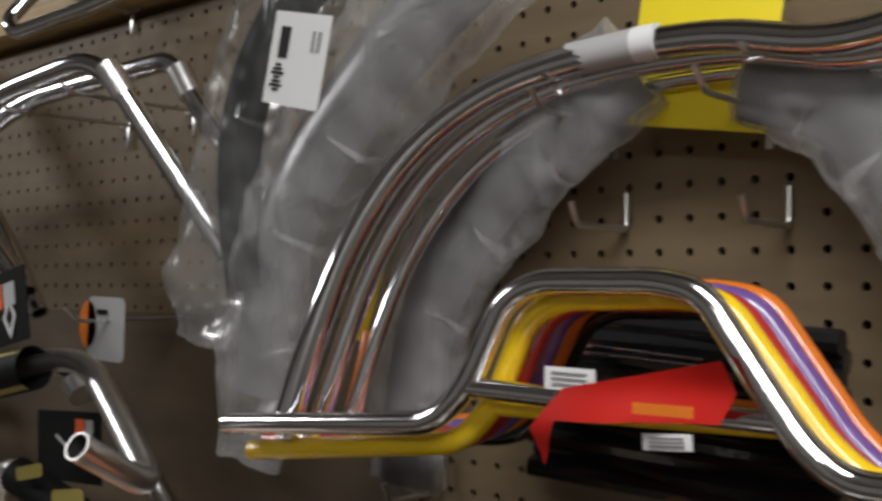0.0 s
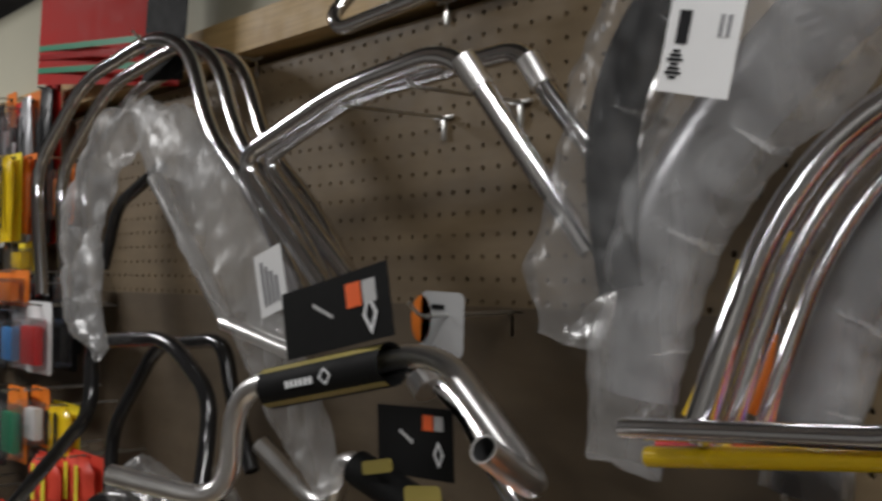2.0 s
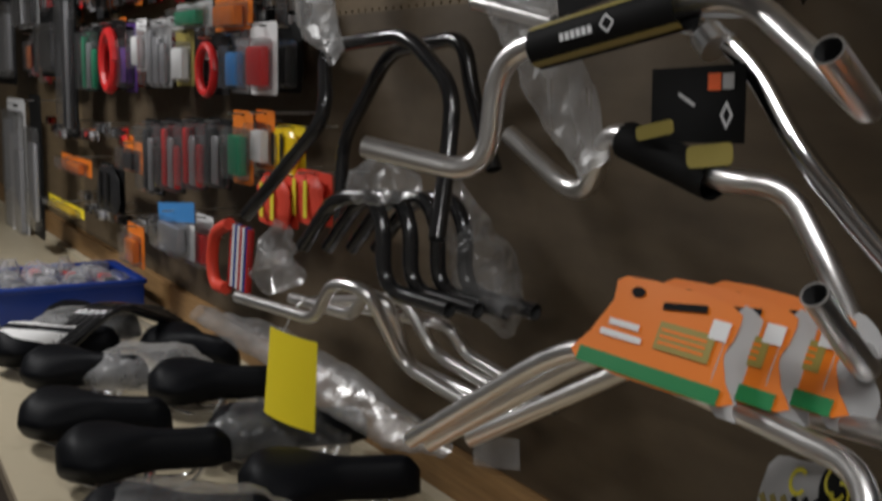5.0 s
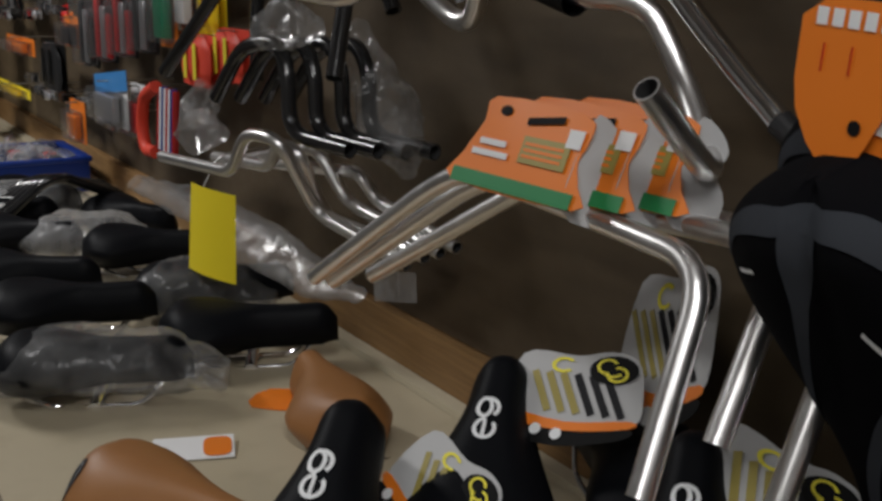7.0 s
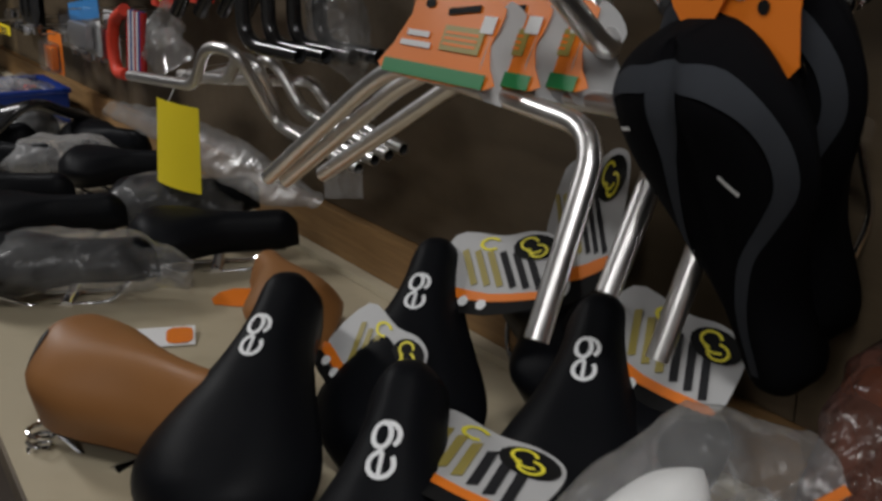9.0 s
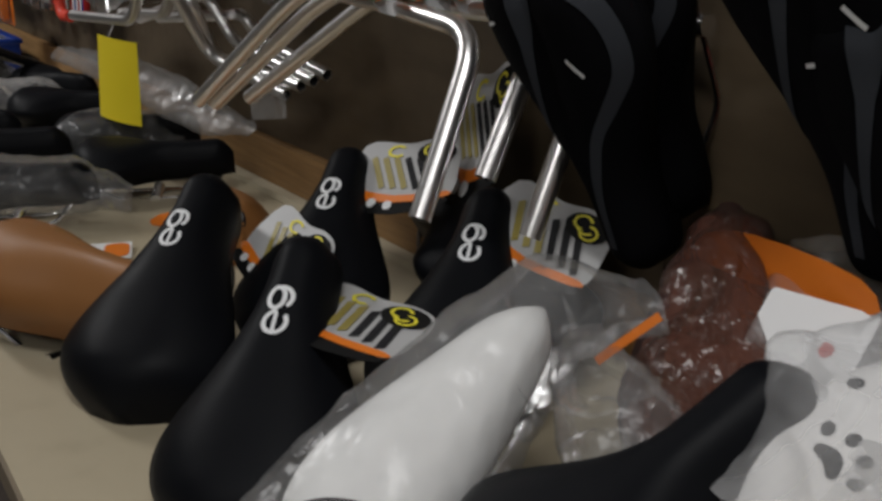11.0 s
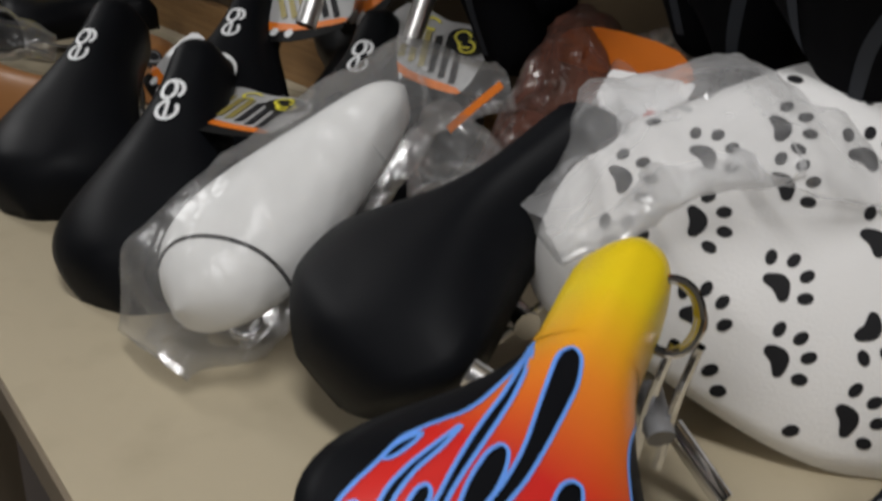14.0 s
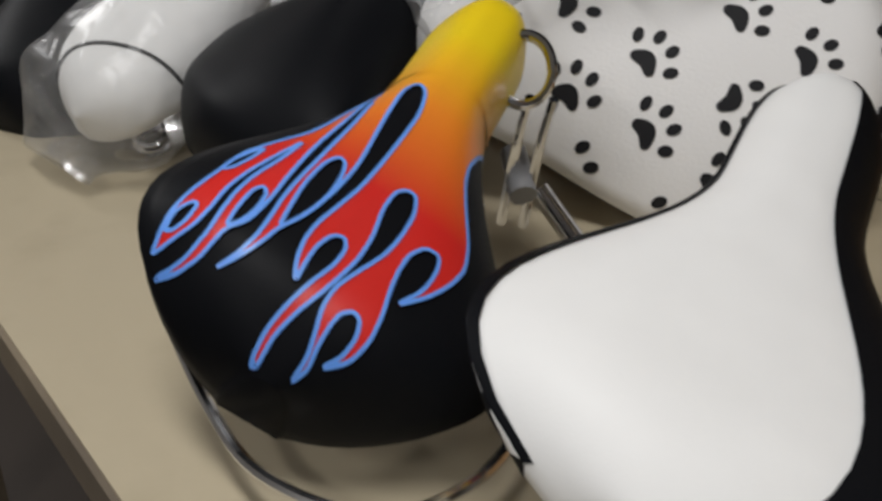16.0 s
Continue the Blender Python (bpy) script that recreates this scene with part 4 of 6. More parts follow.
# ---- steel bars with orange header cards ----
def orange_card(m, w, h, first):
    t = thing("header_card", m=m, label="orange printed header card with a green band on steel bars" if first else "orange header card with pale curled sides", category="header card", group="orange header cards")
    loop = [(0, 0), (w, 0), (w * 0.985, h * 0.25), (w * 0.93, h * 0.5), (w * 0.96, h * 0.75), (w * 0.88, h * 1.0), (w * 0.16, h * 1.05), (w * 0.12, h * 0.75), (w * 0.03, h * 0.35)]
    card = part("card_front", card_bm(smooth_loop(loop, 3), 0.001, cut=0.03), M_ORANGECARD, t)
    part("green_band", card_bm(rect(w * 0.98, h * 0.17, w * 0.005, -h * 0.01), 0.0006, cut=0.05), M_GREENCARD, card, "dark green printed band", False).location = (0, -0.002, 0)
    part("print_panel", box_bm(w * 0.36, 0.0006, h * 0.3, 0, (w * 0.68, -0.0016, h * 0.36)), M_OLIVECARD, card, smooth=False)
    for k in range(3):
        part("print_bar", box_bm(w * 0.3, 0.0004, h * 0.035, 0, (w * 0.67, -0.0021, h * (0.42 + 0.07 * k))), M_ORANGECARD, card, smooth=False)
    part("price_sticker", box_bm(w * 0.11, 0.0006, h * 0.2, 0, (w * 0.87, -0.0018, h * 0.62)), M_PAPER, card, smooth=False)
    for k, ww in enumerate((0.22, 0.3)):
        part("print_bar", box_bm(w * ww, 0.0005, h * 0.07, 0, (w * 0.26, -0.0016, h * (0.48 - 0.13 * k))), M_PAPER, card, smooth=False)
    bm = box_bm(w * 0.28, 0.0005, h * 0.08)
    bmesh.ops.rotate(bm, verts=bm.verts, cent=(0, 0, 0), matrix=Matrix.Rotation(radians(-8), 3, "Y"))
    bmesh.ops.translate(bm, verts=bm.verts, vec=(w * 0.62, -0.0016, h * 0.82))
    part("print_mark", bm, M_BLACKCARD, card, smooth=False)
    part("hang_hole", card_bm(oval(w * 0.05, h * 0.06, w * 0.28, h * 0.9), 0.0003), M_BLACKCARD, card, smooth=False).location = (0, -0.0012, 0)
    side = [(0, 0), (w * 0.22, -h * 0.05), (w * 0.26, h * 0.3), (w * 0.18, h * 0.55), (w * 0.2, h * 0.8), (w * 0.1, h * 1.0), (0, h * 0.95)]
    b = part("card_side", card_bm(smooth_loop(side, 3), 0.001, cut=0.03), M_GREYCARD, card, "pale grey curled card side")
    b.matrix_local = pose(w * 0.92, 0.002, 0, 0, 0, 55)


m, w, h = quad_m((-0.7391, -0.19, 1.3719), (-0.5843, -0.18, 1.3708), (-0.7605, -0.225, 1.2938))
w *= 1.12
for k in range(3):
    orange_card(Matrix.Translation((0.036 * k, 0.026 * k, 0.002 * k)) @ m, w, h, k == 0)
TUBES = [
    [(-1.075, -0.225, 1.112), (-0.87, -0.185, 1.258), (-0.80, -0.18, 1.292), (-0.62, -0.185, 1.286), (-0.455, -0.183, 1.272), (-0.423, -0.27, 1.109)],
    [(-1.062, -0.205, 1.108), (-0.84, -0.155, 1.262), (-0.77, -0.145, 1.292), (-0.58, -0.15, 1.286), (-0.43, -0.12, 1.284), (-0.415, -0.201, 1.14)],
    [(-1.03, -0.165, 1.118), (-0.80, -0.11, 1.262), (-0.73, -0.105, 1.292), (-0.54, -0.11, 1.286), (-0.38, -0.09, 1.284), (-0.377, -0.174, 1.087)]]
for pts in TUBES:
    t = thing("steel_handlebar", pts[3], "bright steel handlebar hung under an orange header card", "handlebar", "steel handlebars with cards")
    bar("bent_tube", t, pts, 0.0108, M_STEEL, 0.045, seg=18)
m, w, h = quad_m((-1.0311, -0.17, 1.1234), (-0.9671, -0.15, 1.1346), (-1.0156, -0.17, 1.0884))
t = thing("film_scrap", m=m, label="torn scrap of clear film hanging from steel bars", category="plastic film")
part("film", card_bm(rect(w, h), bend=1.0, cut=0.01), M_CLEAR, t)

# yellow tag hanging over the table
m, w, h = quad_m((-1.4705, -0.225, 1.1576), (-1.3627, -0.215, 1.1511), (-1.5311, -0.23, 1.0102))
t = thing("yellow_tag", m=m, label="blank bright yellow paper tag hanging over the table", category="tag")
part("tag_paper", card_bm([(-0.016, 0), (w * 1.0, 0.004), (w, h), (0, h)], bend=2.0, cut=0.012), M_YELLOWTAG, t)
part("wire", tube_bm([(w * 0.3, 0.004, h * 0.97), (w * 0.35, 0.03, h + 0.05), (w * 0.4, 0.16, h + 0.06)], 0.0012, 0.02, 6, False), M_ZINC, t)


# ---- saddles ----
class Saddle:
    """A padded saddle: x from the rear to the nose, y across, z up; the rim lies near z = 0."""

    def __init__(self, length, rear, nose, height, waist=(0.22, 0.64), drop=0.55, kick=0.1, dish=0.0, split=0.0, rear_round=0.30, nose_round=0.16):
        self.L, self.rear, self.nose, self.h, self.waist, self.drop, self.kick, self.dish, self.split = length, rear, nose, height, waist, drop, kick, dish, split
        self.rr, self.nr = rear_round, nose_round

    def half(self, u):
        a, b = self.waist
        s = min(1, max(0, (u - a) / (b - a)))
        s = s * s * (3 - 2 * s)
        w = self.rear * (1 - s) + self.nose * s
        if u < self.rr:
            w *= max(0.02, (1 - (1 - u / self.rr) ** 2.4)) ** 0.5
        if u > 1 - self.nr:
            w *= max(0.02, (1 - ((u - 1 + self.nr) / self.nr) ** 2.4)) ** 0.5
        return w

    def top(self, u, v):
        z = self.h * (0.92 + self.kick * math.cos(u * math.pi * 1.3) - self.dish * math.sin(math.pi * u) * (1 - v * v))
        e = min(1, u / 0.16)
        z *= 0.45 + 0.55 * (1 - (1 - e) ** 2.2)
        e = min(1, (1 - u) / 0.12)
        z *= 0.4 + 0.6 * (1 - (1 - e) ** 2.2)
        z -= self.drop * self.h * abs(v) ** 2.8
        if self.split:
            z -= self.split * math.exp(-(v / 0.16) ** 2) * max(0, 1 - u * 1.6)
        return z

    def at(self, u, v, lift=0.0):
        return Vector((u * self.L, self.half(u) * v, self.top(u, v) + lift))

    def over(self, x, y, lift=0.0006):
        """A plan place laid on the padded top."""
        u = min(0.995, max(0.005, x / self.L))
        v = max(-1, min(1, y / max(1e-4, self.half(u))))
        return self.at(u, v, lift)

    def shell_bm(self, nu=44, nv=22, skirt=0.35):
        bm = bmesh.new()
        rows = []
        for i in range(nu + 1):
            u = i / nu
            u = 0.5 - 0.5 * math.cos(math.pi * u)
            row = []
            w = self.half(u)
            base = self.top(u, 1)
            row.append(bm.verts.new((u * self.L, -w * 0.72, min(-self.h * skirt, base - 0.004))))
            row.append(bm.verts.new((u * self.L, -w * 0.96, base - self.h * 0.18)))
            for j in range(nv + 1):
                row.append(bm.verts.new(self.at(u, -1 + 2 * j / nv)))
            row.append(bm.verts.new((u * self.L, w * 0.96, base - self.h * 0.18)))
            row.append(bm.verts.new((u * self.L, w * 0.72, min(-self.h * skirt, base - 0.004))))
            rows.append(row)
        for a, b in zip(rows, rows[1:]):
            for j in range(len(a) - 1):
                bm.faces.new((a[j], a[j + 1], b[j + 1], b[j]))
            bm.faces.new((a[0], b[0], b[-1], a[-1]))
        bm.faces.new(rows[0])
        bm.faces.new(rows[-1])
        return bm

    def decal_bm(self, loop, lift=0.0006, cut=0.010):
        bm = sheet_bm(loop, cut)
        for v in bm.verts:
            v.co = self.over(v.co.x, v.co.y, lift)
        return bm


def rails(t, s, material=M_CHROME, springs=True, low=None):
    """Two rails under the saddle and, at the rear, two coil springs."""
    z0 = -s.h * 0.35
    low = low if low is not None else z0 - 0.035
    for sg in (-1, 1):
        part("rail", tube_bm([(s.L * 0.86, sg * 0.008, z0), (s.L * 0.74, sg * 0.02, low), (s.L * 0.30, sg * 0.022, low), (s.L * 0.12, sg * s.rear * 0.5, z0)], 0.0035, 0.02, 8, False), material, t)
        if springs:
            pts = [(s.L * 0.14 + 0.013 * math.cos(a), sg * s.rear * 0.55 + 0.013 * math.sin(a), z0 - 0.004 - 0.045 * a / (8 * math.pi)) for a in [k * math.pi / 5 for k in range(41)]]
            part("spring", tube_bm(pts, 0.0026, 0.001, 6, False, 1), material, t)
    part("clamp", tube_bm([(s.L * 0.5, -0.03, low), (s.L * 0.5, 0.03, low)], 0.011, 0.01, 10, False), material, t)


def put_saddle(name, s, rear, nose, up, material, label, group="saddles", springs=False):
    """A saddle whose rear end and nose lie at the given places."""
    m = frame_of(rear, Vector(nose) - Vector(rear), up)
    t = thing(name, m=m, label=label, category="saddle", group=group)
    part("cover", s.shell_bm(), material, t, angle=88)
    part("base_shell", base_bm(s), M_BLACKPLASTIC, t, "black plastic underside")
    rails(t, s, springs=springs)
    return t


def base_bm(s):
    bm = bmesh.new()
    rows = []
    for i in range(25):
        u = 0.09 + 0.83 * i / 24
        w = s.half(u) * 0.70
        z = min(-s.h * 0.36, s.top(u, 1) - 0.006) - 0.001
        rows.append([bm.verts.new((u * s.L, w * q, z - (0.006 if abs(q) < 0.9 else 0))) for q in (-1, -0.5, 0, 0.5, 1)])
    for a, b in zip(rows, rows[1:]):
        for j in range(4):
            bm.faces.new((a[j], a[j + 1], b[j + 1], b[j]))
    bmesh.ops.solidify(bm, geom=list(bm.faces), thickness=0.004)
    return bm


def ring_bm(s, x, y, w, h, thick, lift=0.0007, turn=0):
    """A printed ring laid on the saddle."""
    outer, inner = oval(w, h, x, y, 24, turn), oval(w - thick, h - thick, x, y, 24, turn)
    bm = bmesh.new()
    a = [bm.verts.new(s.over(px, py, lift)) for px, py in outer]
    b = [bm.verts.new(s.over(px, py, lift)) for px, py in inner]
    for i in range(24):
        bm.faces.new((a[i], a[(i + 1) % 24], b[(i + 1) % 24], b[i]))
    return bm


def arc_bm(s, x, y, rx, ry, a0, a1, half, lift=0.0008, k=28):
    """A printed arc of even width laid on the saddle."""
    bm = bmesh.new()
    rows = []
    for i in range(k + 1):
        a = radians(a0 + (a1 - a0) * i / k)
        rows.append([bm.verts.new(s.over(x + (rx + g) * math.cos(a), y + (ry + g) * math.sin(a), lift)) for g in (-half, half)])
    for a, b in zip(rows, rows[1:]):
        bm.faces.new((a[0], a[1], b[1], b[0]))
    return bm


C9 = Saddle(0.31, 0.098, 0.034, 0.074, (0.16, 0.86), 0.55, 0.06, rear_round=0.4)

TAN = Saddle(0.28, 0.082, 0.032, 0.082, (0.16, 0.72), 0.62, 0.05, rear_round=0.45)
TAN_LOW = Saddle(0.26, 0.075, 0.030, 0.060, (0.30, 0.80), 0.75, 0.0, rear_round=0.60)


def cruiser_saddle(rear, nose, up, brown=False, side=False):
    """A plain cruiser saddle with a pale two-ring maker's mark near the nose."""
    t = put_saddle("saddle", (TAN if side else TAN_LOW) if brown else C9, rear, nose, up, M_BROWNVINYL if brown else M_VINYL,
                   "tan brown vinyl cruiser saddle with a dark round badge" if brown else "black vinyl cruiser saddle with a white mark on its nose", "cruiser saddles", True)
    if brown:
        bx, by = (0.036, -0.046) if side else (0.010, 0.0)
        s = TAN if side else TAN_LOW
        badge = part("badge", s.decal_bm(oval(0.009, 0.013, bx, by), 0.0010, 0.005), M_INK, t, "dark round badge")
        part("badge_ring", ring_bm(s, bx, by, 0.0062, 0.0092, 0.0016, 0.0016), M_GREYPLASTIC, badge)
    else:
        x = C9.L * 0.67
        for loop in ((x - 0.0125, 0.004, 0.0108, 0.0100, 0, 312), (x + 0.0125, 0.0075, 0.0106, 0.0070, 0, 360), (x + 0.0125, 0.0040, 0.0106, 0.0105, -140, 20)):
            part("printed_mark", arc_bm(C9, *loop, 0.0021), M_WHITEINK, t)
        part("printed_mark", C9.decal_bm(rect(0.020, 0.0036, x - 0.0225, 0.0028), 0.0008, 0.004), M_WHITEINK, t)
    return t


def mark_saddle(mark, heading, pitch, roll=0, brown=False):
    """Placed by the mark on its nose, its heading in the plan and the pitch of the nose."""
    d = Vector((math.cos(radians(heading)) * math.cos(radians(pitch)), math.sin(radians(heading)) * math.cos(radians(pitch)), math.sin(radians(pitch))))
    m = frame_of((0, 0, 0), d)
    m = m @ pose(0, 0, 0, roll, 0, 0)
    off = m @ C9.over(C9.L * 0.67, 0.004)
    m.translation = Vector(mark) - off
    return cruiser_saddle(m.translation, m.translation + d, m.to_3x3() @ Vector((0, 0, 1)), brown)


mark_saddle((-0.408, -0.425, 1.058), 137, 36)
mark_saddle((-0.668, -0.419, 1.062), 133, 34)
mark_saddle((-0.688, -0.224, 1.065), 134, 33)
mark_saddle((-0.456, -0.185, 1.062), 132, 33)
cruiser_saddle((-0.905, -0.560, 0.962), (-0.645, -0.455, 0.955), (0.0, 0.1, 1), True, True)
cruiser_saddle((-0.93, -0.235, 0.935), (-1.185, -0.19, 0.925), (0, 0, 1), True)


# ---- round-headed product cards on the saddles ----
def grey_card(tl, tr, bl, label="grey saddle card with an orange curved edge and dark stripes"):
    m, w, h = quad_m(tl, tr, bl)
    t = thing("saddle_card", m=m, label=label, category="card", group="saddle cards")
    loop = [(0.0, 0.0), (w * 0.5, -h * 0.08), (w, 0.05 * h), (w * 1.02, h * 0.5), (w * 0.92, h * 0.92), (w * 0.7, h * 1.02), (w * 0.45, h * 0.93), (0, h * 0.9)]
    loop = smooth_loop(loop, 4)
    card = part("card_sheet", card_bm(loop, 0.001, cut=0.02), M_GREYCARD, t)
    foot = [(0, -h * 0.02), (w * 0.5, -h * 0.10), (w * 0.98, h * 0.02), (w * 0.98, h * 0.12), (w * 0.5, h * 0.02), (0, h * 0.12)]
    part("orange_edge", card_bm(smooth_loop(foot, 3), 0.0004, cut=0.02), M_ORANGECARD, card, "orange curved edge").location = (0, -0.0008, 0)
    black = [(0, -h * 0.22), (w * 0.5, -h * 0.30), (w * 0.95, -h * 0.12), (w * 0.98, h * 0.02), (w * 0.5, -h * 0.09), (0, -h * 0.02)]
    part("black_edge", card_bm(smooth_loop(black, 3), 0.0006, cut=0.02), M_BLACKCARD, card, "black lower edge")
    for k in range(3):
        part("round_mark", card_bm(oval(h * 0.075, h * 0.075, w * (0.12 + 0.17 * k), -h * (0.08 + 0.035 * k)), 0.0004), M_WHITEINK, card, smooth=False).location = (0, -0.001, 0)
    for k in range(6):
        s = box_bm(w * 0.055, 0.0005, h * 0.62)
        bmesh.ops.rotate(s, verts=s.verts, cent=(0, 0, 0), matrix=Matrix.Rotation(radians(-32), 3, "Y"))
        bmesh.ops.translate(s, verts=s.verts, vec=(w * (0.34 + 0.115 * k), -0.0012, h * 0.14))
        part("dark_stripe", s, M_OLIVECARD if k < 3 else M_INK, card, smooth=False)
    part("round_emblem", card_bm(oval(w * 0.19, h * 0.20, w * 0.76, h * 0.76), 0.0004), M_BLACKCARD, card, "black oval emblem with yellow rays", False).location = (0, -0.0016, 0)
    for cx, cz, a0, a1 in ((0.71, 0.80, 30, 290), (0.80, 0.70, -150, 110), (0.76, 0.76, 200, 330)):
        bm = bmesh.new()
        for k in range(12):
            q0, q1 = radians(a0 + (a1 - a0) * k / 12), radians(a0 + (a1 - a0) * (k + 1) / 12)
            q = [(w * (cx + r * math.cos(a)), h * (cz + 1.3 * r * math.sin(a))) for a, r in ((q0, 0.085), (q1, 0.085), (q1, 0.060), (q0, 0.060))]
            bm.faces.new([bm.verts.new((x, -0.0024, z)) for x, z in q])
        part("yellow_stroke", bm, M_YELLOWINK, card, smooth=False)
    bm = bmesh.new()
    for k in range(20):
        a0 = radians(40 + 280 * k / 20)
        a1 = radians(40 + 280 * (k + 1) / 20)
        q = [(w * 0.36 + w * r * math.cos(a), h * 0.78 + h * 1.1 * r * math.sin(a)) for a, r in ((a0, 0.10), (a1, 0.10), (a1, 0.065), (a0, 0.065))]
        bm.faces.new([bm.verts.new((x, -0.0014, z)) for x, z in q])
    part("yellow_mark", bm, M_YELLOWINK, card, smooth=False)
    return t


grey_card((-0.695, -0.262, 1.052), (-0.578, -0.256, 1.024), (-0.722, -0.320, 1.006))
grey_card((-0.490, -0.325, 1.043), (-0.310, -0.325, 1.062), (-0.470, -0.395, 1.030), "grey saddle card lying almost flat across black saddles")
grey_card((-0.759, -0.145, 1.105), (-0.633, -0.087, 1.123), (-0.708, -0.189, 1.052))
grey_card((-0.820, -0.012, 1.150), (-0.700, -0.020, 1.185), (-0.660, -0.080, 1.072))
grey_card((-0.540, -0.095, 1.120), (-0.397, -0.080, 1.094), (-0.496, -0.150, 1.059))
s2 = Saddle(0.27, 0.08, 0.03, 0.06, (0.24, 0.62), 0.62, 0.1)
put_saddle("saddle", s2, (-0.36, -0.16, 0.955), (-0.60, -0.07, 1.03), (0, 0, 1), M_VINYL, "black vinyl cruiser saddle lying behind the others", "cruiser saddles")
put_saddle("saddle", s2, (-0.52, -0.10, 0.95), (-0.76, -0.045, 1.02), (0, 0, 1), M_VINYL, "black vinyl cruiser saddle lying behind the others", "cruiser saddles")

# ---- large padded seats hanging nose down ----
GEL = Saddle(0.345, 0.094, 0.031, 0.055, (0.24, 0.74), 0.6, 0.05, split=0.010, rear_round=0.26)


def gel_seat(top, low, face, label):
    m = frame_of(top, Vector(low) - Vector(top), face)
    t = thing("padded_seat", m=m, label=label, category="saddle", group="padded seats")
    part("cover", GEL.shell_bm(), M_GELBLACK, t, angle=88)
    part("base_shell", base_bm(GEL), M_BLACKPLASTIC, t)
    rails(t, GEL)
    bands = (([(0.070, -0.088), (0.040, -0.072), (0.026, -0.045), (0.020, -0.005), (0.022, 0.037), (0.045, 0.068), (0.078, 0.080), (0.113, 0.076), (0.145, 0.052), (0.175, 0.027), (0.234, 0.004), (0.300, 0.000)], (0.004, 0.006, 0.008, 0.009, 0.009, 0.008, 0.0075, 0.007, 0.006, 0.005, 0.005, 0.004)),
             ([(0.024, -0.003), (0.074, -0.011), (0.132, -0.022), (0.206, -0.036), (0.25, -0.030)], (0.014, 0.006, 0.0045, 0.004, 0.002)))
    for line, wide in bands:
        pts = rounded([(x, y, 0) for x, y in line], 0.03, 4)
        left, right = [], []
        for i, q in enumerate(pts):
            g = (pts[min(i + 1, len(pts) - 1)] - pts[max(i - 1, 0)]).normalized()
            f = i / (len(pts) - 1) * (len(wide) - 1)
            k = min(int(f), len(wide) - 2)
            hw = wide[k] + (wide[k + 1] - wide[k]) * (f - k)
            left.append((q.x - g.y * hw, q.y + g.x * hw))
            right.append((q.x + g.y * hw, q.y - g.x * hw))
        part("grey_stripe", GEL.decal_bm(left + right[::-1], 0.0014, 0.012), M_GELGREY, t, "curved grey fabric stripe")
    part("printed_mark", GEL.decal_bm([(0.093, 0.034), (0.096, 0.0315), (0.113, 0.043), (0.110, 0.0455)], 0.0016, 0.01), M_WHITEINK, t, "small white printed mark")
    part("printed_mark", GEL.decal_bm([(0.068, -0.066), (0.0715, -0.0655), (0.065, -0.046), (0.0615, -0.0465)], 0.0016, 0.01), M_WHITEINK, t, "small white printed mark")
    return t


SEAT_TOP, SEAT_LOW = Vector((-0.3367, -0.2056, 1.3725)), Vector((-0.3182, -0.0621, 1.0755))
for top_off, low_off in (((0, 0, 0), (0, 0, 0)), ((-0.005, 0.055, 0.05), (0.0, 0.030, 0.05)), ((0.252, 0.0, 0.065), (0.252, 0.0, 0.065)), ((0.305, 0.035, 0.0), (0.305, 0.02, 0.0)), ((0.42, 0.02, -0.02), (0.42, 0.02, -0.02)), ((0.53, 0.01, 0.03), (0.53, 0.01, 0.03)), ((0.66, 0.02, 0.0), (0.66, 0.02, 0.0))):
    gel_seat(SEAT_TOP + Vector(top_off), SEAT_LOW + Vector(low_off), Vector((0.047, -0.901, -0.432)), "large black padded seat with grey stripes hanging nose down")


def seat_header(tl, tr, bl, label, torn=False):
    """A folded orange card over a hanging seat, with a hanging hole, pale lettering bars and a cut lower edge."""
    m, w, h = quad_m(tl, tr, bl)
    t = thing("seat_header_card", m=m, label=label, category="header card", group="seat header cards")
    if torn:
        loop = [(0.10 * w, h), (w, h), (w * 0.93, h * 0.52), (w * 0.84, h * 0.50), (w * 0.90, 0), (w * 0.45, h * 0.10), (0, h * 0.20), (w * 0.16, h * 0.55)]
    else:
        loop = [(0, h), (w, h), (w * 0.86, h * 0.62), (w * 0.62, h * 0.12), (w * 0.50, 0.0), (w * 0.24, h * 0.10), (w * 0.02, h * 0.40)]
    card = part("card_sheet", card_bm(soft_loop(loop, 1), 0.0012, cut=0.03), M_ORANGECARD, t)
    part("hang_hole", card_bm(oval(w * 0.05, h * 0.045, w * (0.58 if torn else 0.56), h * (0.42 if torn else 0.30)), 0.0003), M_BLACKCARD, card, smooth=False).location = (0, -0.001, 0)
    if torn:
        part("print_panel", box_bm(w * 0.5, 0.0006, h * 0.30, 0, (w * 0.68, -0.0008, h * 0.68)), M_OLIVECARD, card, "dark olive printed panel", False)
        part("pale_tear", card_bm(soft_loop([(w * 0.12, h * 0.50), (w * 0.42, h * 0.44), (w * 0.46, h * 0.52), (w * 0.18, h * 0.60)], 1), 0.0006), M_PAPER, card, "pale torn paper edge", False).location = (0, -0.0012, 0)
    else:
        for k in range(6):
            part("print_bar", box_bm(w * 0.085, 0.0005, h * 0.10, 0, (w * (0.17 + 0.125 * k), -0.0008, h * 0.84)), M_PAPER, card, "pale lettering bar", False)
        for k in range(2):
            part("print_bar", box_bm(w * 0.012, 0.0004, h * 0.16, 0, (w * (0.22 + 0.22 * k), -0.0008, h * 0.58)), M_REDCARD, card, smooth=False)
    return t


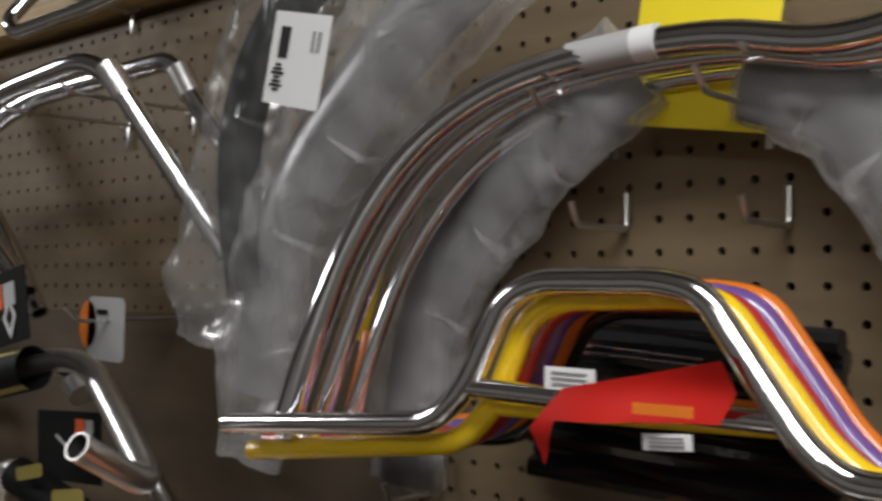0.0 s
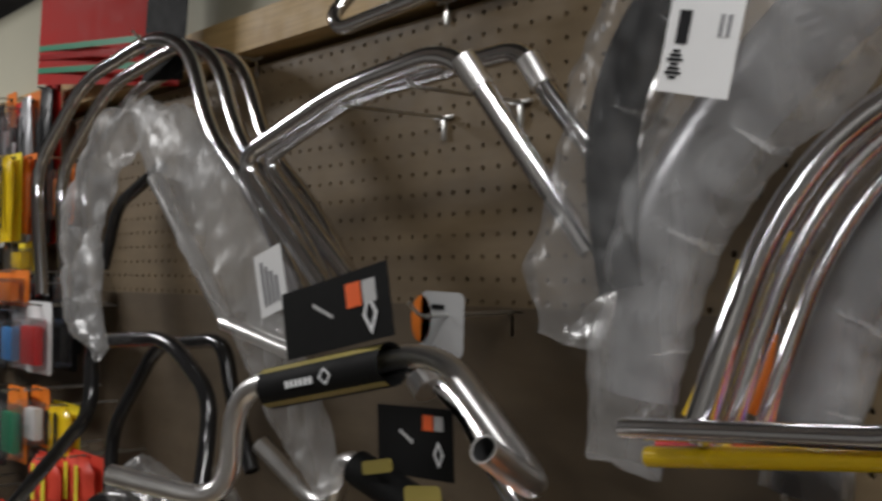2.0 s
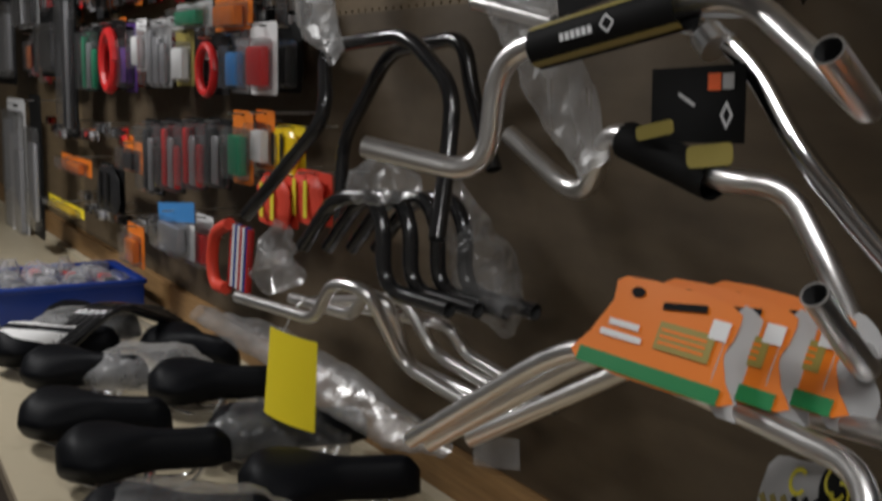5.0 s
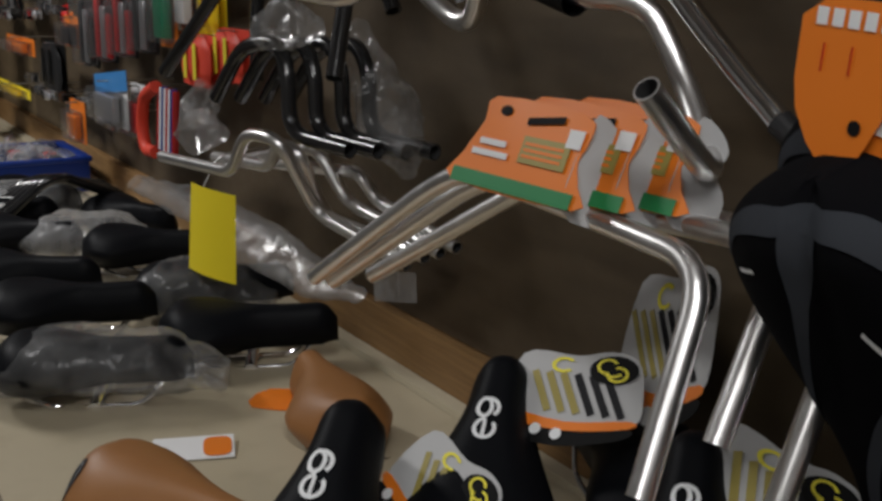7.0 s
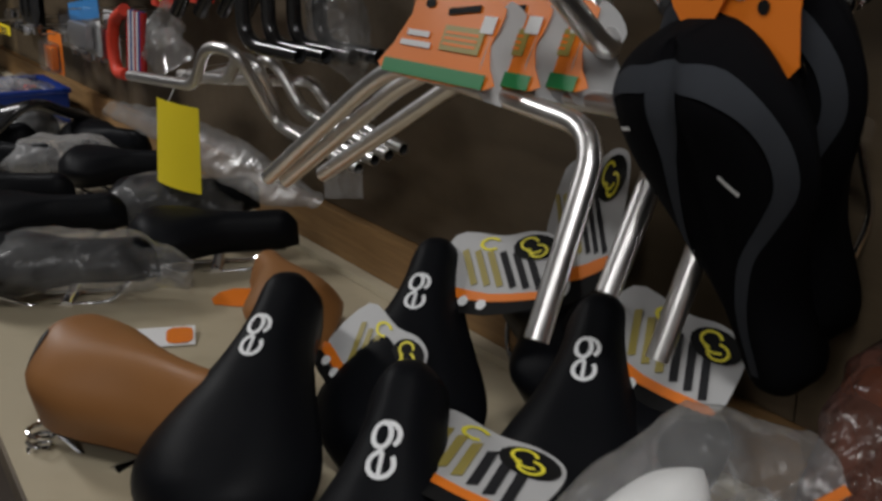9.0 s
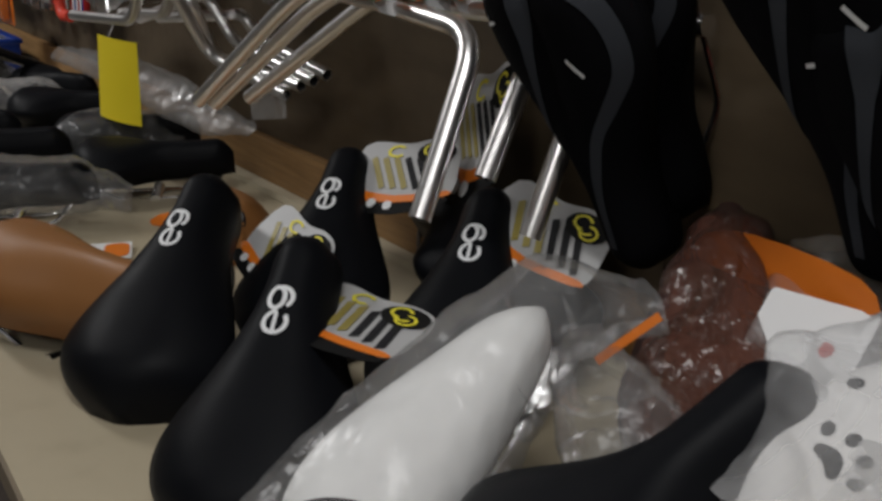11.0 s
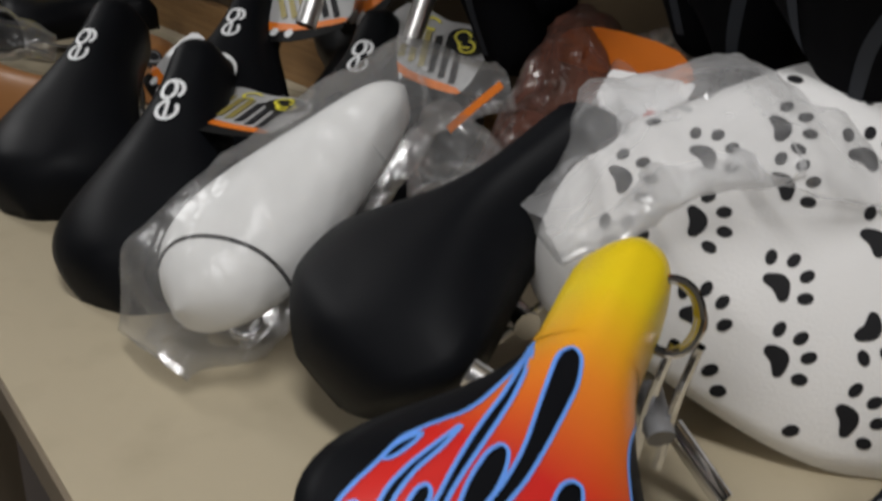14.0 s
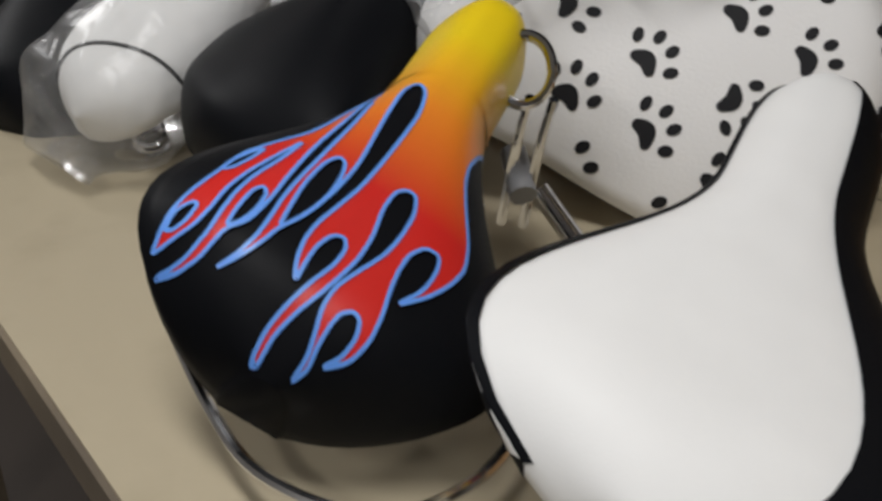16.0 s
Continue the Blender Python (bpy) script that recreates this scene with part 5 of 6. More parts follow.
for off in ((0, 0, 0), (0.255, 0.0, 0.065)):
    o = Vector(off)
    seat_header(Vector((-0.386, -0.198, 1.480)) + o, Vector((-0.288, -0.198, 1.472)) + o, Vector((-0.386, -0.198, 1.366)) + o, "orange header card with pale lettering over a padded seat")
    seat_header(Vector((-0.350, -0.190, 1.455)) + o, Vector((-0.240, -0.190, 1.455)) + o, Vector((-0.350, -0.190, 1.338)) + o, "torn orange header card behind a padded seat", True)
m, w, h = quad_m((-0.150, -0.130, 1.105), (-0.055, -0.130, 1.112), (-0.125, -0.185, 1.045))
t = thing("bag_insert", m=m, label="white printed paper insert inside a clear bag", category="label")
part("card_sheet", card_bm(rrect(w, h, 0.004), 0.0008, cut=0.03), M_PAPER, t)
part("print_mark", card_bm(oval(0.006, 0.006, w * 0.72, h * 0.55), 0.0004), M_REDCARD, t, smooth=False).location = (0, -0.001, 0)

# ---- white saddle in a clear bag ----
WR, WN = Vector((-0.193, -0.518, 0.946)), Vector((-0.221, -0.289, 1.085))
WHITE = Saddle((WN - WR).length, 0.057, 0.029, 0.047, (0.27, 1.01), 0.586, 0.073, rear_round=0.32, nose_round=0.24)
t = put_saddle("saddle", WHITE, WR, WN, (0.70, -0.1, 1), M_WRAPPEDWHITE, "white vinyl saddle with a dark piped seam in a clear bag", "saddles", True)
seam = []
for k in range(17):
    y = -1 + 2 * k / 16
    seam.append(WHITE.at(0.235 - 0.07 * y * y - 0.10 * y, y * 0.98, 0.001))
part("piping", tube_bm(seam, 0.0016, 0.001, 6, False, 1), M_INK, t, "dark piped seam")
b = thing("plastic_bag", WR, "clear crumpled plastic bag round a white saddle", "plastic bag")
d = (WN - WR)
world_part("bag_film", bag_bm([WR - d * 0.10 + Vector((0, 0, -0.01)), WR + d * 0.08, WR + d * 0.4, WR + d * 0.75, WR + d * 1.04, WR + d * 1.2 + Vector((0.05, 0.03, -0.02))], [0.05, 0.078, 0.072, 0.056, 0.044, 0.03], [0.02, 0.062, 0.064, 0.056, 0.042, 0.02], 21, 0.0045, 56, 80, (0, -0.4, 1)), M_CLEAR, b)
# the orange strip is a bag header seen edge on
t = thing("orange_header_edge", (-0.1155, -0.28, 1.1126), "short orange strip, a bag header edge on, on a plastic bag", "tape")
m, w, h = quad_m((-0.171, -0.28, 1.0732), (-0.1334, -0.26, 1.1176), (-0.1633, -0.28, 1.0636))
part("header_strip", card_bm(rect(w, 0.007), bend=1.5, cut=0.01), M_ORANGEP, t).matrix_local = t.matrix_world.inverted() @ m

# ---- brown wrapped parcel ----
t = thing("wrapped_saddle", (-0.15, -0.13, 1.0), "saddle wrapped in brown shiny bubble film", "saddle")
world_part("bubble_wrap", bag_bm([(-0.10, -0.245, 0.965), (-0.12, -0.215, 1.00), (-0.155, -0.165, 1.03), (-0.19, -0.12, 1.075), (-0.215, -0.085, 1.115), (-0.225, -0.07, 1.135)],
                                 [0.03, 0.062, 0.066, 0.05, 0.036, 0.012], [0.03, 0.05, 0.055, 0.045, 0.03, 0.01], 25, 0.006, 56, 80, (0, -0.5, 1)), M_BROWNFILM, t)
m, w, h = quad_m((-0.2486, -0.09, 1.1186), (-0.0653, -0.13, 1.1532), (-0.2381, -0.09, 1.088))
t = thing("bag_header", m=m, label="orange printed bag header behind a wrapped saddle", category="header card")
part("card_sheet", card_bm(smooth_loop([(0, 0), (w, -h * 0.5), (w, h * 0.4), (w * 0.4, h), (0.05 * w, h * 0.8)], 3), 0.001, cut=0.02), M_ORANGECARD, t)
b = thing("plastic_bag", (-0.06, -0.14, 1.05), "clear plastic bag with a printed header among saddles", "plastic bag")
world_part("bag_film", bag_bm([(-0.13, -0.05, 1.13), (-0.09, -0.12, 1.08), (-0.05, -0.19, 1.02), (-0.04, -0.24, 0.98)], [0.04, 0.055, 0.055, 0.03], [0.01, 0.02, 0.03, 0.01], 27, 0.006, flat=(0, -0.5, 1)), M_CLEAR, b)
b = thing("plastic_bag", (-0.12, -0.28, 1.0), "dark clear plastic bag between two saddles", "plastic bag")
world_part("bag_film", bag_bm([(-0.20, -0.27, 1.07), (-0.15, -0.28, 1.05), (-0.11, -0.30, 1.02), (-0.07, -0.34, 0.98)], [0.02, 0.04, 0.05, 0.03], [0.015, 0.03, 0.035, 0.02], 28, 0.008, flat=(0, -0.3, 1)), M_CLEAR, b)

# ---- big black saddle ----
BIG = Saddle(0.285, 0.122, 0.032, 0.062, (0.24, 0.68), 0.6, 0.08, rear_round=0.4)
put_saddle("saddle", BIG, (-0.062, -0.470, 0.938), (0.002, -0.225, 1.105), (0.0, -0.12, 1), M_VINYL, "wide black vinyl saddle with a raised nose", "saddles", True)

# ---- white saddle cover with paw prints ----
PAW = Saddle(0.36, 0.150, 0.075, 0.070, (0.35, 0.95), 0.6, 0.05)
t = put_saddle("saddle", PAW, (0.215, -0.045, 1.010), (-0.004, -0.290, 1.030), (0.60, -0.45, 0.52), M_PAWCLOTH, "white cloth saddle cover printed with black paw prints", "saddles")


def paw(s, parent, x, y, size, turn):
    c, n = math.cos(radians(turn)), math.sin(radians(turn))
    pad = [(-0.75, -0.5), (0.0, -0.35), (0.75, -0.5), (0.95, 0.0), (0.35, 0.75), (-0.35, 0.75), (-0.95, 0.0)]
    pad = smooth_loop([(px * size * 0.55, py * size * 0.5) for px, py in pad], 3)
    shapes = [pad] + [oval(size * 0.19, size * 0.27, px * size, py * size, 12, tr) for px, py, tr in ((-0.85, 0.45, 30), (-0.33, 0.95, 8), (0.33, 0.95, -8), (0.85, 0.45, -30))]
    for loop in shapes:
        loop = [(x + px * c - py * n, y + px * n + py * c) for px, py in loop]
        if all(abs(q[1]) < s.half(q[0] / s.L) * 0.97 and 0.004 < q[0] < s.L - 0.004 for q in loop):
            part("paw_print", s.decal_bm(loop, 0.0008, 0.009), M_INK, parent)


random.seed(7)
for row in range(6):
    for col in range(-3, 4):
        paw(PAW, t, 0.030 + 0.054 * row + random.uniform(-0.006, 0.006), 0.056 * (col + 0.5 * (row % 2)) + random.uniform(-0.007, 0.007), 0.0205, random.uniform(55, 150))
b = thing("plastic_bag", (0.08, -0.24, 1.1), "milky plastic bag lying over a paw print saddle cover", "plastic bag")
world_part("bag_film", bag_bm([(0.02, -0.34, 1.05), (0.045, -0.28, 1.11), (0.075, -0.21, 1.125), (0.11, -0.13, 1.10), (0.15, -0.06, 1.06)], [0.04, 0.07, 0.08, 0.07, 0.04], [0.012, 0.02, 0.022, 0.018, 0.008], 31, 0.009, 56, 80, (0.1, -0.45, 1)), M_MILKY, b)

# ---- flame saddle on chrome springs ----
FR, FN = Vector((0.2465, -0.6018, 0.9642)), Vector((0.1064, -0.3458, 1.0586))
FLAME = Saddle((FN - FR).length, 0.1188, 0.030, 0.0532, (0.064, 0.707), 0.613, 0.047, rear_round=0.42, nose_round=0.19)
m = frame_of(FR, FN - FR, (0.452, 0.276, 1))
t = thing("saddle", m=m, label="black saddle with red and yellow flames outlined in blue", category="saddle", group="saddles")
part("cover", FLAME.shell_bm(), M_VINYL, t, angle=88)
part("base_shell", base_bm(FLAME), M_BLACKPLASTIC, t)


def flame_mat():
    """Yellow at the nose through orange to red at the rear."""
    m = mat("flame_print", (0.7, 0.1, 0.02), 0.36, bump=0.06, bump_scale=900)
    nt = m.node_tree
    co = nt.nodes.new("ShaderNodeTexCoord")
    sep = nt.nodes.new("ShaderNodeSeparateXYZ")
    r = nt.nodes.new("ShaderNodeMapRange")
    r.inputs["From Min"].default_value, r.inputs["From Max"].default_value = 0.08, 0.24
    ramp = nt.nodes.new("ShaderNodeValToRGB")
    ramp.color_ramp.elements[0].color, ramp.color_ramp.elements[0].position = (0.62, 0.02, 0.015, 1), 0.15
    ramp.color_ramp.elements[1].color, ramp.color_ramp.elements[1].position = (0.80, 0.58, 0.01, 1), 1.0
    e = ramp.color_ramp.elements.new(0.58)
    e.color = (0.80, 0.24, 0.02, 1)
    nt.links.new(co.outputs["Object"], sep.inputs[0])
    nt.links.new(sep.outputs["X"], r.inputs["Value"])
    nt.links.new(r.outputs["Result"], ramp.inputs["Fac"])
    nt.links.new(ramp.outputs[0], nt.nodes["Principled BSDF"].inputs["Base Color"])
    return m


M_FLAME = flame_mat()
L = FLAME.L
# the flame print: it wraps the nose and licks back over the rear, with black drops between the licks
def nose_print_bm(s, u0):
    """The stretch of the cover from u0 to the nose, laid a little over it."""
    bm = bmesh.new()
    rows = []
    for i in range(25):
        u = u0 + (0.999 - u0) * math.sin(i / 24 * math.pi / 2)
        w, base = s.half(u), s.top(u, 1)
        row = [bm.verts.new((u * s.L, -w * 0.965 - 0.001, base - s.h * 0.18))]
        row += [bm.verts.new(s.at(u, -1 + 2 * j / 22, 0.0011) + Vector((0.0006 * (i == 24), 0.001 * (-1 + 2 * j / 22), 0))) for j in range(23)]
        row.append(bm.verts.new((u * s.L, w * 0.965 + 0.001, base - s.h * 0.18)))
        rows.append(row)
    for a, b in zip(rows, rows[1:]):
        for j in range(len(a) - 1):
            bm.faces.new((a[j], a[j + 1], b[j + 1], b[j]))
    return bm


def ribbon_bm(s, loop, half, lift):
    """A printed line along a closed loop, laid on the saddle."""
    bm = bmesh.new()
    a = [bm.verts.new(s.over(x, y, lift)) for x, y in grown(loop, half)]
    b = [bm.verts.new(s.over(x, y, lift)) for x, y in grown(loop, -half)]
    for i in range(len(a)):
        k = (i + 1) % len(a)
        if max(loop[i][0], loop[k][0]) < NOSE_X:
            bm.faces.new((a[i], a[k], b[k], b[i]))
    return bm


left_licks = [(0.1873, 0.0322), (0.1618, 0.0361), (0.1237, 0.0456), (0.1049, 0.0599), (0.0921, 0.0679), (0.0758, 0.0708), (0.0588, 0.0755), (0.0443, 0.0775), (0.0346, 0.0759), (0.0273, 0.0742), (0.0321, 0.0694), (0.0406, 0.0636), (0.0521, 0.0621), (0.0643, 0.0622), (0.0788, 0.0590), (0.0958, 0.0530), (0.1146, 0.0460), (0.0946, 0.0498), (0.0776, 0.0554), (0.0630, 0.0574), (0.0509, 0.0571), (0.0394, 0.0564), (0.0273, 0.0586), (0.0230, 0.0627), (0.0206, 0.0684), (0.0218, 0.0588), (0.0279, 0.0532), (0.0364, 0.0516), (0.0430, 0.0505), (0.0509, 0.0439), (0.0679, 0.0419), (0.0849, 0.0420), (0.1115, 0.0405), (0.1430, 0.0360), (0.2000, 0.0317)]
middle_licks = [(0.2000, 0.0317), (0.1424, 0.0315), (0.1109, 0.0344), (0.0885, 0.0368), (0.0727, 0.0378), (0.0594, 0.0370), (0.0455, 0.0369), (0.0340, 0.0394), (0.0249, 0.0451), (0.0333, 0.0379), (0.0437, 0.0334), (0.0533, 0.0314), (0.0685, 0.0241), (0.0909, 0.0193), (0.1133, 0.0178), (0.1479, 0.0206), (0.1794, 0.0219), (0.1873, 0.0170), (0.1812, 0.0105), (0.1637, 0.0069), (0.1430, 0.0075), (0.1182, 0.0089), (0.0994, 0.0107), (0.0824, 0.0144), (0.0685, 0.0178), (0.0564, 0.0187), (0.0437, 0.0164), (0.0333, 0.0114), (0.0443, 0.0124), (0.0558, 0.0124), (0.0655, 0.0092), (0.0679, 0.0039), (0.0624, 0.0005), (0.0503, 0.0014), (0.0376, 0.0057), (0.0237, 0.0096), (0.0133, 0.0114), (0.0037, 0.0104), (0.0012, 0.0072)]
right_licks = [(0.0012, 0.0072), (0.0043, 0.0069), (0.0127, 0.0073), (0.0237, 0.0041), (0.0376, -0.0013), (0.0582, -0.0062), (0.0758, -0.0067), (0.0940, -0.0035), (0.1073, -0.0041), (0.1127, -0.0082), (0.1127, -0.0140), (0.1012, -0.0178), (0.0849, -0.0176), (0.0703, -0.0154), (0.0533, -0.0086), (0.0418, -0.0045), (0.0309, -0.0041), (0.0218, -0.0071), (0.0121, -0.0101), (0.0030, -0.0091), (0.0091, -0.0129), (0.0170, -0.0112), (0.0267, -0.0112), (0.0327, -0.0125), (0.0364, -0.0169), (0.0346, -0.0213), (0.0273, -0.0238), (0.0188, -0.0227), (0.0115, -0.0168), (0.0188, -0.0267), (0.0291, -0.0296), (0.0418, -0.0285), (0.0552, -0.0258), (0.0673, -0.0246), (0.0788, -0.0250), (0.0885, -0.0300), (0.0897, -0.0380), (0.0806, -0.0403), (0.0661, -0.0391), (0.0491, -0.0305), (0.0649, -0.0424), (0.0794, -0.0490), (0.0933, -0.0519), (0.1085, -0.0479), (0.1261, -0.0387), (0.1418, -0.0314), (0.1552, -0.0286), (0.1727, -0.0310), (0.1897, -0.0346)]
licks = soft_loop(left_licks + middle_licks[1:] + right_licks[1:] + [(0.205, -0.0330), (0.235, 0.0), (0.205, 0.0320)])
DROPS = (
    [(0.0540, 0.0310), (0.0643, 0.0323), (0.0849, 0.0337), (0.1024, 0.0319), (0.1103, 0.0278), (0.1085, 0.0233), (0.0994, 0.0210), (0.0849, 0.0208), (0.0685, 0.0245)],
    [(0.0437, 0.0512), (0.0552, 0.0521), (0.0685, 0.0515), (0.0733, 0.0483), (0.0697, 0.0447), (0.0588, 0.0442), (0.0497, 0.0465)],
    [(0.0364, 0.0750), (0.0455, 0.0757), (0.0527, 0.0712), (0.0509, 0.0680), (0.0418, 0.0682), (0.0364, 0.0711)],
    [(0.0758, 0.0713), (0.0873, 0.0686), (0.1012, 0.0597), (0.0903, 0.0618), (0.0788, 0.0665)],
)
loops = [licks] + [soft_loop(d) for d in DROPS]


def inside(loops, px, py):
    """Which of the places lie within an odd number of the closed loops' windings."""
    odd = np.zeros(px.shape, bool)
    for loop in loops:
        for (ax, ay), (bx, by) in zip(loop, loop[1:] + loop[:1]):
            if ay != by:
                odd ^= ((ay > py) != (by > py)) & (px < ax + (bx - ax) * (py - ay) / (by - ay))
    return odd


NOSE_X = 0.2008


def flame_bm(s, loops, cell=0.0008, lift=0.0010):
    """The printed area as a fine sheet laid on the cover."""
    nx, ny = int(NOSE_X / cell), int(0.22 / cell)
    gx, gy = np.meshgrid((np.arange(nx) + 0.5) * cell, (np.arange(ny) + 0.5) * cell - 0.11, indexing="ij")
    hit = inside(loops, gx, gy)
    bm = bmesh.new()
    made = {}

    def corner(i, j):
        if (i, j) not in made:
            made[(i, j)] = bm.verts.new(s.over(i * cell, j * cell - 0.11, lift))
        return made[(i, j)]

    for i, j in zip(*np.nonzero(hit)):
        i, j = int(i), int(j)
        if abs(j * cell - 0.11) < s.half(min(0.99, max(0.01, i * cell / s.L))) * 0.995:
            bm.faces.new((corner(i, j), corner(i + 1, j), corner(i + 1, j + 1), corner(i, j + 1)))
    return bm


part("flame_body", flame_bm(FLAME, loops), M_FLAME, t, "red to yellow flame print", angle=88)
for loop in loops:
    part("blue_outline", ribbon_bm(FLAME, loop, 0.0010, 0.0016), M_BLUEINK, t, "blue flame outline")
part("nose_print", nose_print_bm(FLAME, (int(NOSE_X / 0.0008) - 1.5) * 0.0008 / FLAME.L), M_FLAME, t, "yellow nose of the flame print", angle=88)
low = -0.040
for sg in (-1, 1):
    part("rail", tube_bm([(L * 0.93, sg * 0.010, -0.012), (L * 1.0, sg * 0.012, -0.020), (L * 0.97, sg * 0.016, -0.040), (L * 0.72, sg * 0.022, low), (L * 0.34, sg * 0.024, low), (L * 0.20, sg * 0.065, -0.028)], 0.004, 0.018, 10, False), M_CHROME, t)
    pts = [(L * 0.16 + 0.016 * math.cos(a), sg * 0.040 + 0.016 * math.sin(a), -0.012 - 0.032 * a / (8 * math.pi)) for a in [k * math.pi / 6 for k in range(49)]]
    part("spring", tube_bm(pts, 0.003, 0.001, 6, False, 1), M_CHROME, t)
bow = [FLAME.over(0.02, 0.09) + Vector((0.02, 0, -0.045)), Vector((0.018, 0.03, -0.052)), Vector((-0.016, -0.010, -0.026)), Vector((-0.024, -0.045, -0.006)), Vector((-0.020, -0.077, 0.010)), Vector((0.013, -0.104, 0.014)), Vector((0.053, -0.115, 0.007)), Vector((0.089, -0.114, -0.006)), Vector((0.12, -0.095, -0.024))]
part("spring_bow", tube_bm(bow, 0.0032, 0.03, 8, False), M_CHROME, t, "chrome wire bow under the rear")
inv = t.matrix_world.inverted()
for k in range(2):
    c = Vector((0.166 - 0.007 * k, -0.372 + 0.006 * k, 1.056 - 0.004 * k))
    ring = [inv @ (c + Vector((0.70, 0.70, 0)) * 0.017 * math.cos(a) + Vector((-0.35, 0.35, 0.87)) * 0.021 * math.sin(a)) for a in [radians(15 * q) for q in range(25)]]
    part("nose_spring", tube_bm(ring, 0.0030, 0.002, 8, False, 1), M_CHROME, t, "chrome nose spring")
    d = Vector((0.012 * k, 0.008 * k, 0))
    part("spring_rod", tube_bm([inv @ (Vector((0.166, -0.366, 1.038)) + d), inv @ (Vector((0.152, -0.366, 0.990)) + d), inv @ (Vector((0.150, -0.372, 0.950)) + d)], 0.0032, 0.01, 8, False), M_CHROME, t)
part("seat_clamp", tube_bm([inv @ Vector((0.138, -0.352, 0.990)), inv @ Vector((0.166, -0.368, 0.974))], 0.009, 0.01, 12, False), M_GREYPLASTIC, t, "grey metal seat clamp")
part("clamp_bolt", tube_bm([inv @ Vector((0.150, -0.340, 0.965)), inv @ Vector((0.188, -0.330, 0.928))], 0.007, 0.01, 12, False), M_CHROME, t)
part("bolt", tube_bm([(L * 0.66, -0.05, low), (L * 0.66, 0.05, low)], 0.009, 0.01, 10, False), M_STEEL, t)

# ---- white saddle with black sides ----
DR, DN = Vector((0.4307, -0.5492, 0.9787)), Vector((0.2774, -0.2274, 1.041))
DUO = Saddle((DN - DR).length, 0.1305, 0.0375, 0.034, (0.05, 0.637), 0.58, 0.15, rear_round=0.43, nose_round=0.26)
t = put_saddle("saddle", DUO, DR, DN, (0.27, 0.067, 1), M_WHITEVINYL, "wide white vinyl saddle with black side panels", "saddles")
for sg, inner in ((-1, 0.40), (1, 0.955)):
    bm = bmesh.new()
    rows = []
    for k in range(41):
        u = 0.03 + 0.967 * math.sin(k / 40 * math.pi / 2)
        w, base = DUO.half(u), DUO.top(u, 1)
        edge = inner + (0.12 * (1 - u) if sg < 0 else 0)
        row = [bm.verts.new(DUO.at(u, sg * (edge + (1 - edge) * q / 5), 0.0016) + Vector((0.0006 * (k == 40), sg * 0.001 * q / 5, 0))) for q in range(6)]
        row.append(bm.verts.new((u * DUO.L, sg * (w * 0.965 + 0.001), base - DUO.h * 0.18)))
        rows.append(row)
    for a, b in zip(rows, rows[1:]):
        for j in range(6):
            bm.faces.new((a[j], a[j + 1], b[j + 1], b[j]))
    part("side_panel", bm, M_VINYL, t, "black vinyl side panel", angle=88)

# a small red packet behind the paw print cover
t = thing("red_packet", (0.0609, -0.03, 1.0916), "small red soft packet against the pegboard", "packet")
world_part("packet_film", bag_bm([(0.0313, -0.03, 1.097), (0.0563, -0.035, 1.0936), (0.0815, -0.035, 1.0921), (0.1064, -0.03, 1.0946)], [0.01, 0.03, 0.035, 0.02], [0.01, 0.02, 0.02, 0.01], 33, 0.005), M_REDCARD, t)


# ---- saddles and bags lying further along the table ----
LOW = Saddle(0.27, 0.075, 0.026, 0.05, (0.24, 0.62), 0.6, 0.1)
for (x, y), (dx, dy), label in (((-2.19, -0.49), (0.18, 0.20), "black vinyl saddle lying further along the table"), ((-1.88, -0.55), (0.16, 0.22), "black vinyl saddle lying on the table"), ((-1.64, -0.54), (0.11, 0.25), "black vinyl saddle lying on the table"),
                                ((-1.97, -0.30), (0.15, 0.22), "dark saddle beside a plastic bag"), ((-1.63, -0.30), (0.10, 0.25), "black saddle in a clear bag near the back rail"), ((-1.40, -0.33), (0.12, 0.24), "black vinyl saddle near the back rail"),
                                ((-1.37, -0.57), (0.13, 0.24), "black saddle lying on the table in a clear bag"), ((-2.62, -0.36), (0.22, 0.16), "dark saddle further along the table"), ((-2.30, -0.20), (0.22, 0.10), "dark saddle beside the back rail")):
    put_saddle("saddle", LOW, (x, y, 0.953), (x + dx, y + dy, 0.962), (0.1, -0.1, 1), M_VINYL, label, "saddles further along")
WB = Saddle(0.27, 0.080, 0.030, 0.055, (0.24, 0.62), 0.6, 0.1)
t = put_saddle("saddle", WB, (-2.37, -0.53, 0.955), (-2.27, -0.28, 0.962), (0.1, -0.1, 1), M_VINYL, "white saddle with black curved stripes lying on the table", "saddles further along")
part("white_panel", WB.decal_bm(soft_loop([(0.02, 0.02), (0.10, 0.06), (0.20, 0.022), (0.24, 0.0), (0.17, -0.004), (0.09, 0.008)]), 0.0012, 0.01), M_WHITEVINYL, t, "white vinyl panel")
part("white_panel", WB.decal_bm(soft_loop([(0.015, -0.01), (0.08, -0.02), (0.17, -0.018), (0.23, -0.010), (0.16, -0.034), (0.07, -0.058)]), 0.0012, 0.01), M_WHITEVINYL, t, "white vinyl panel")


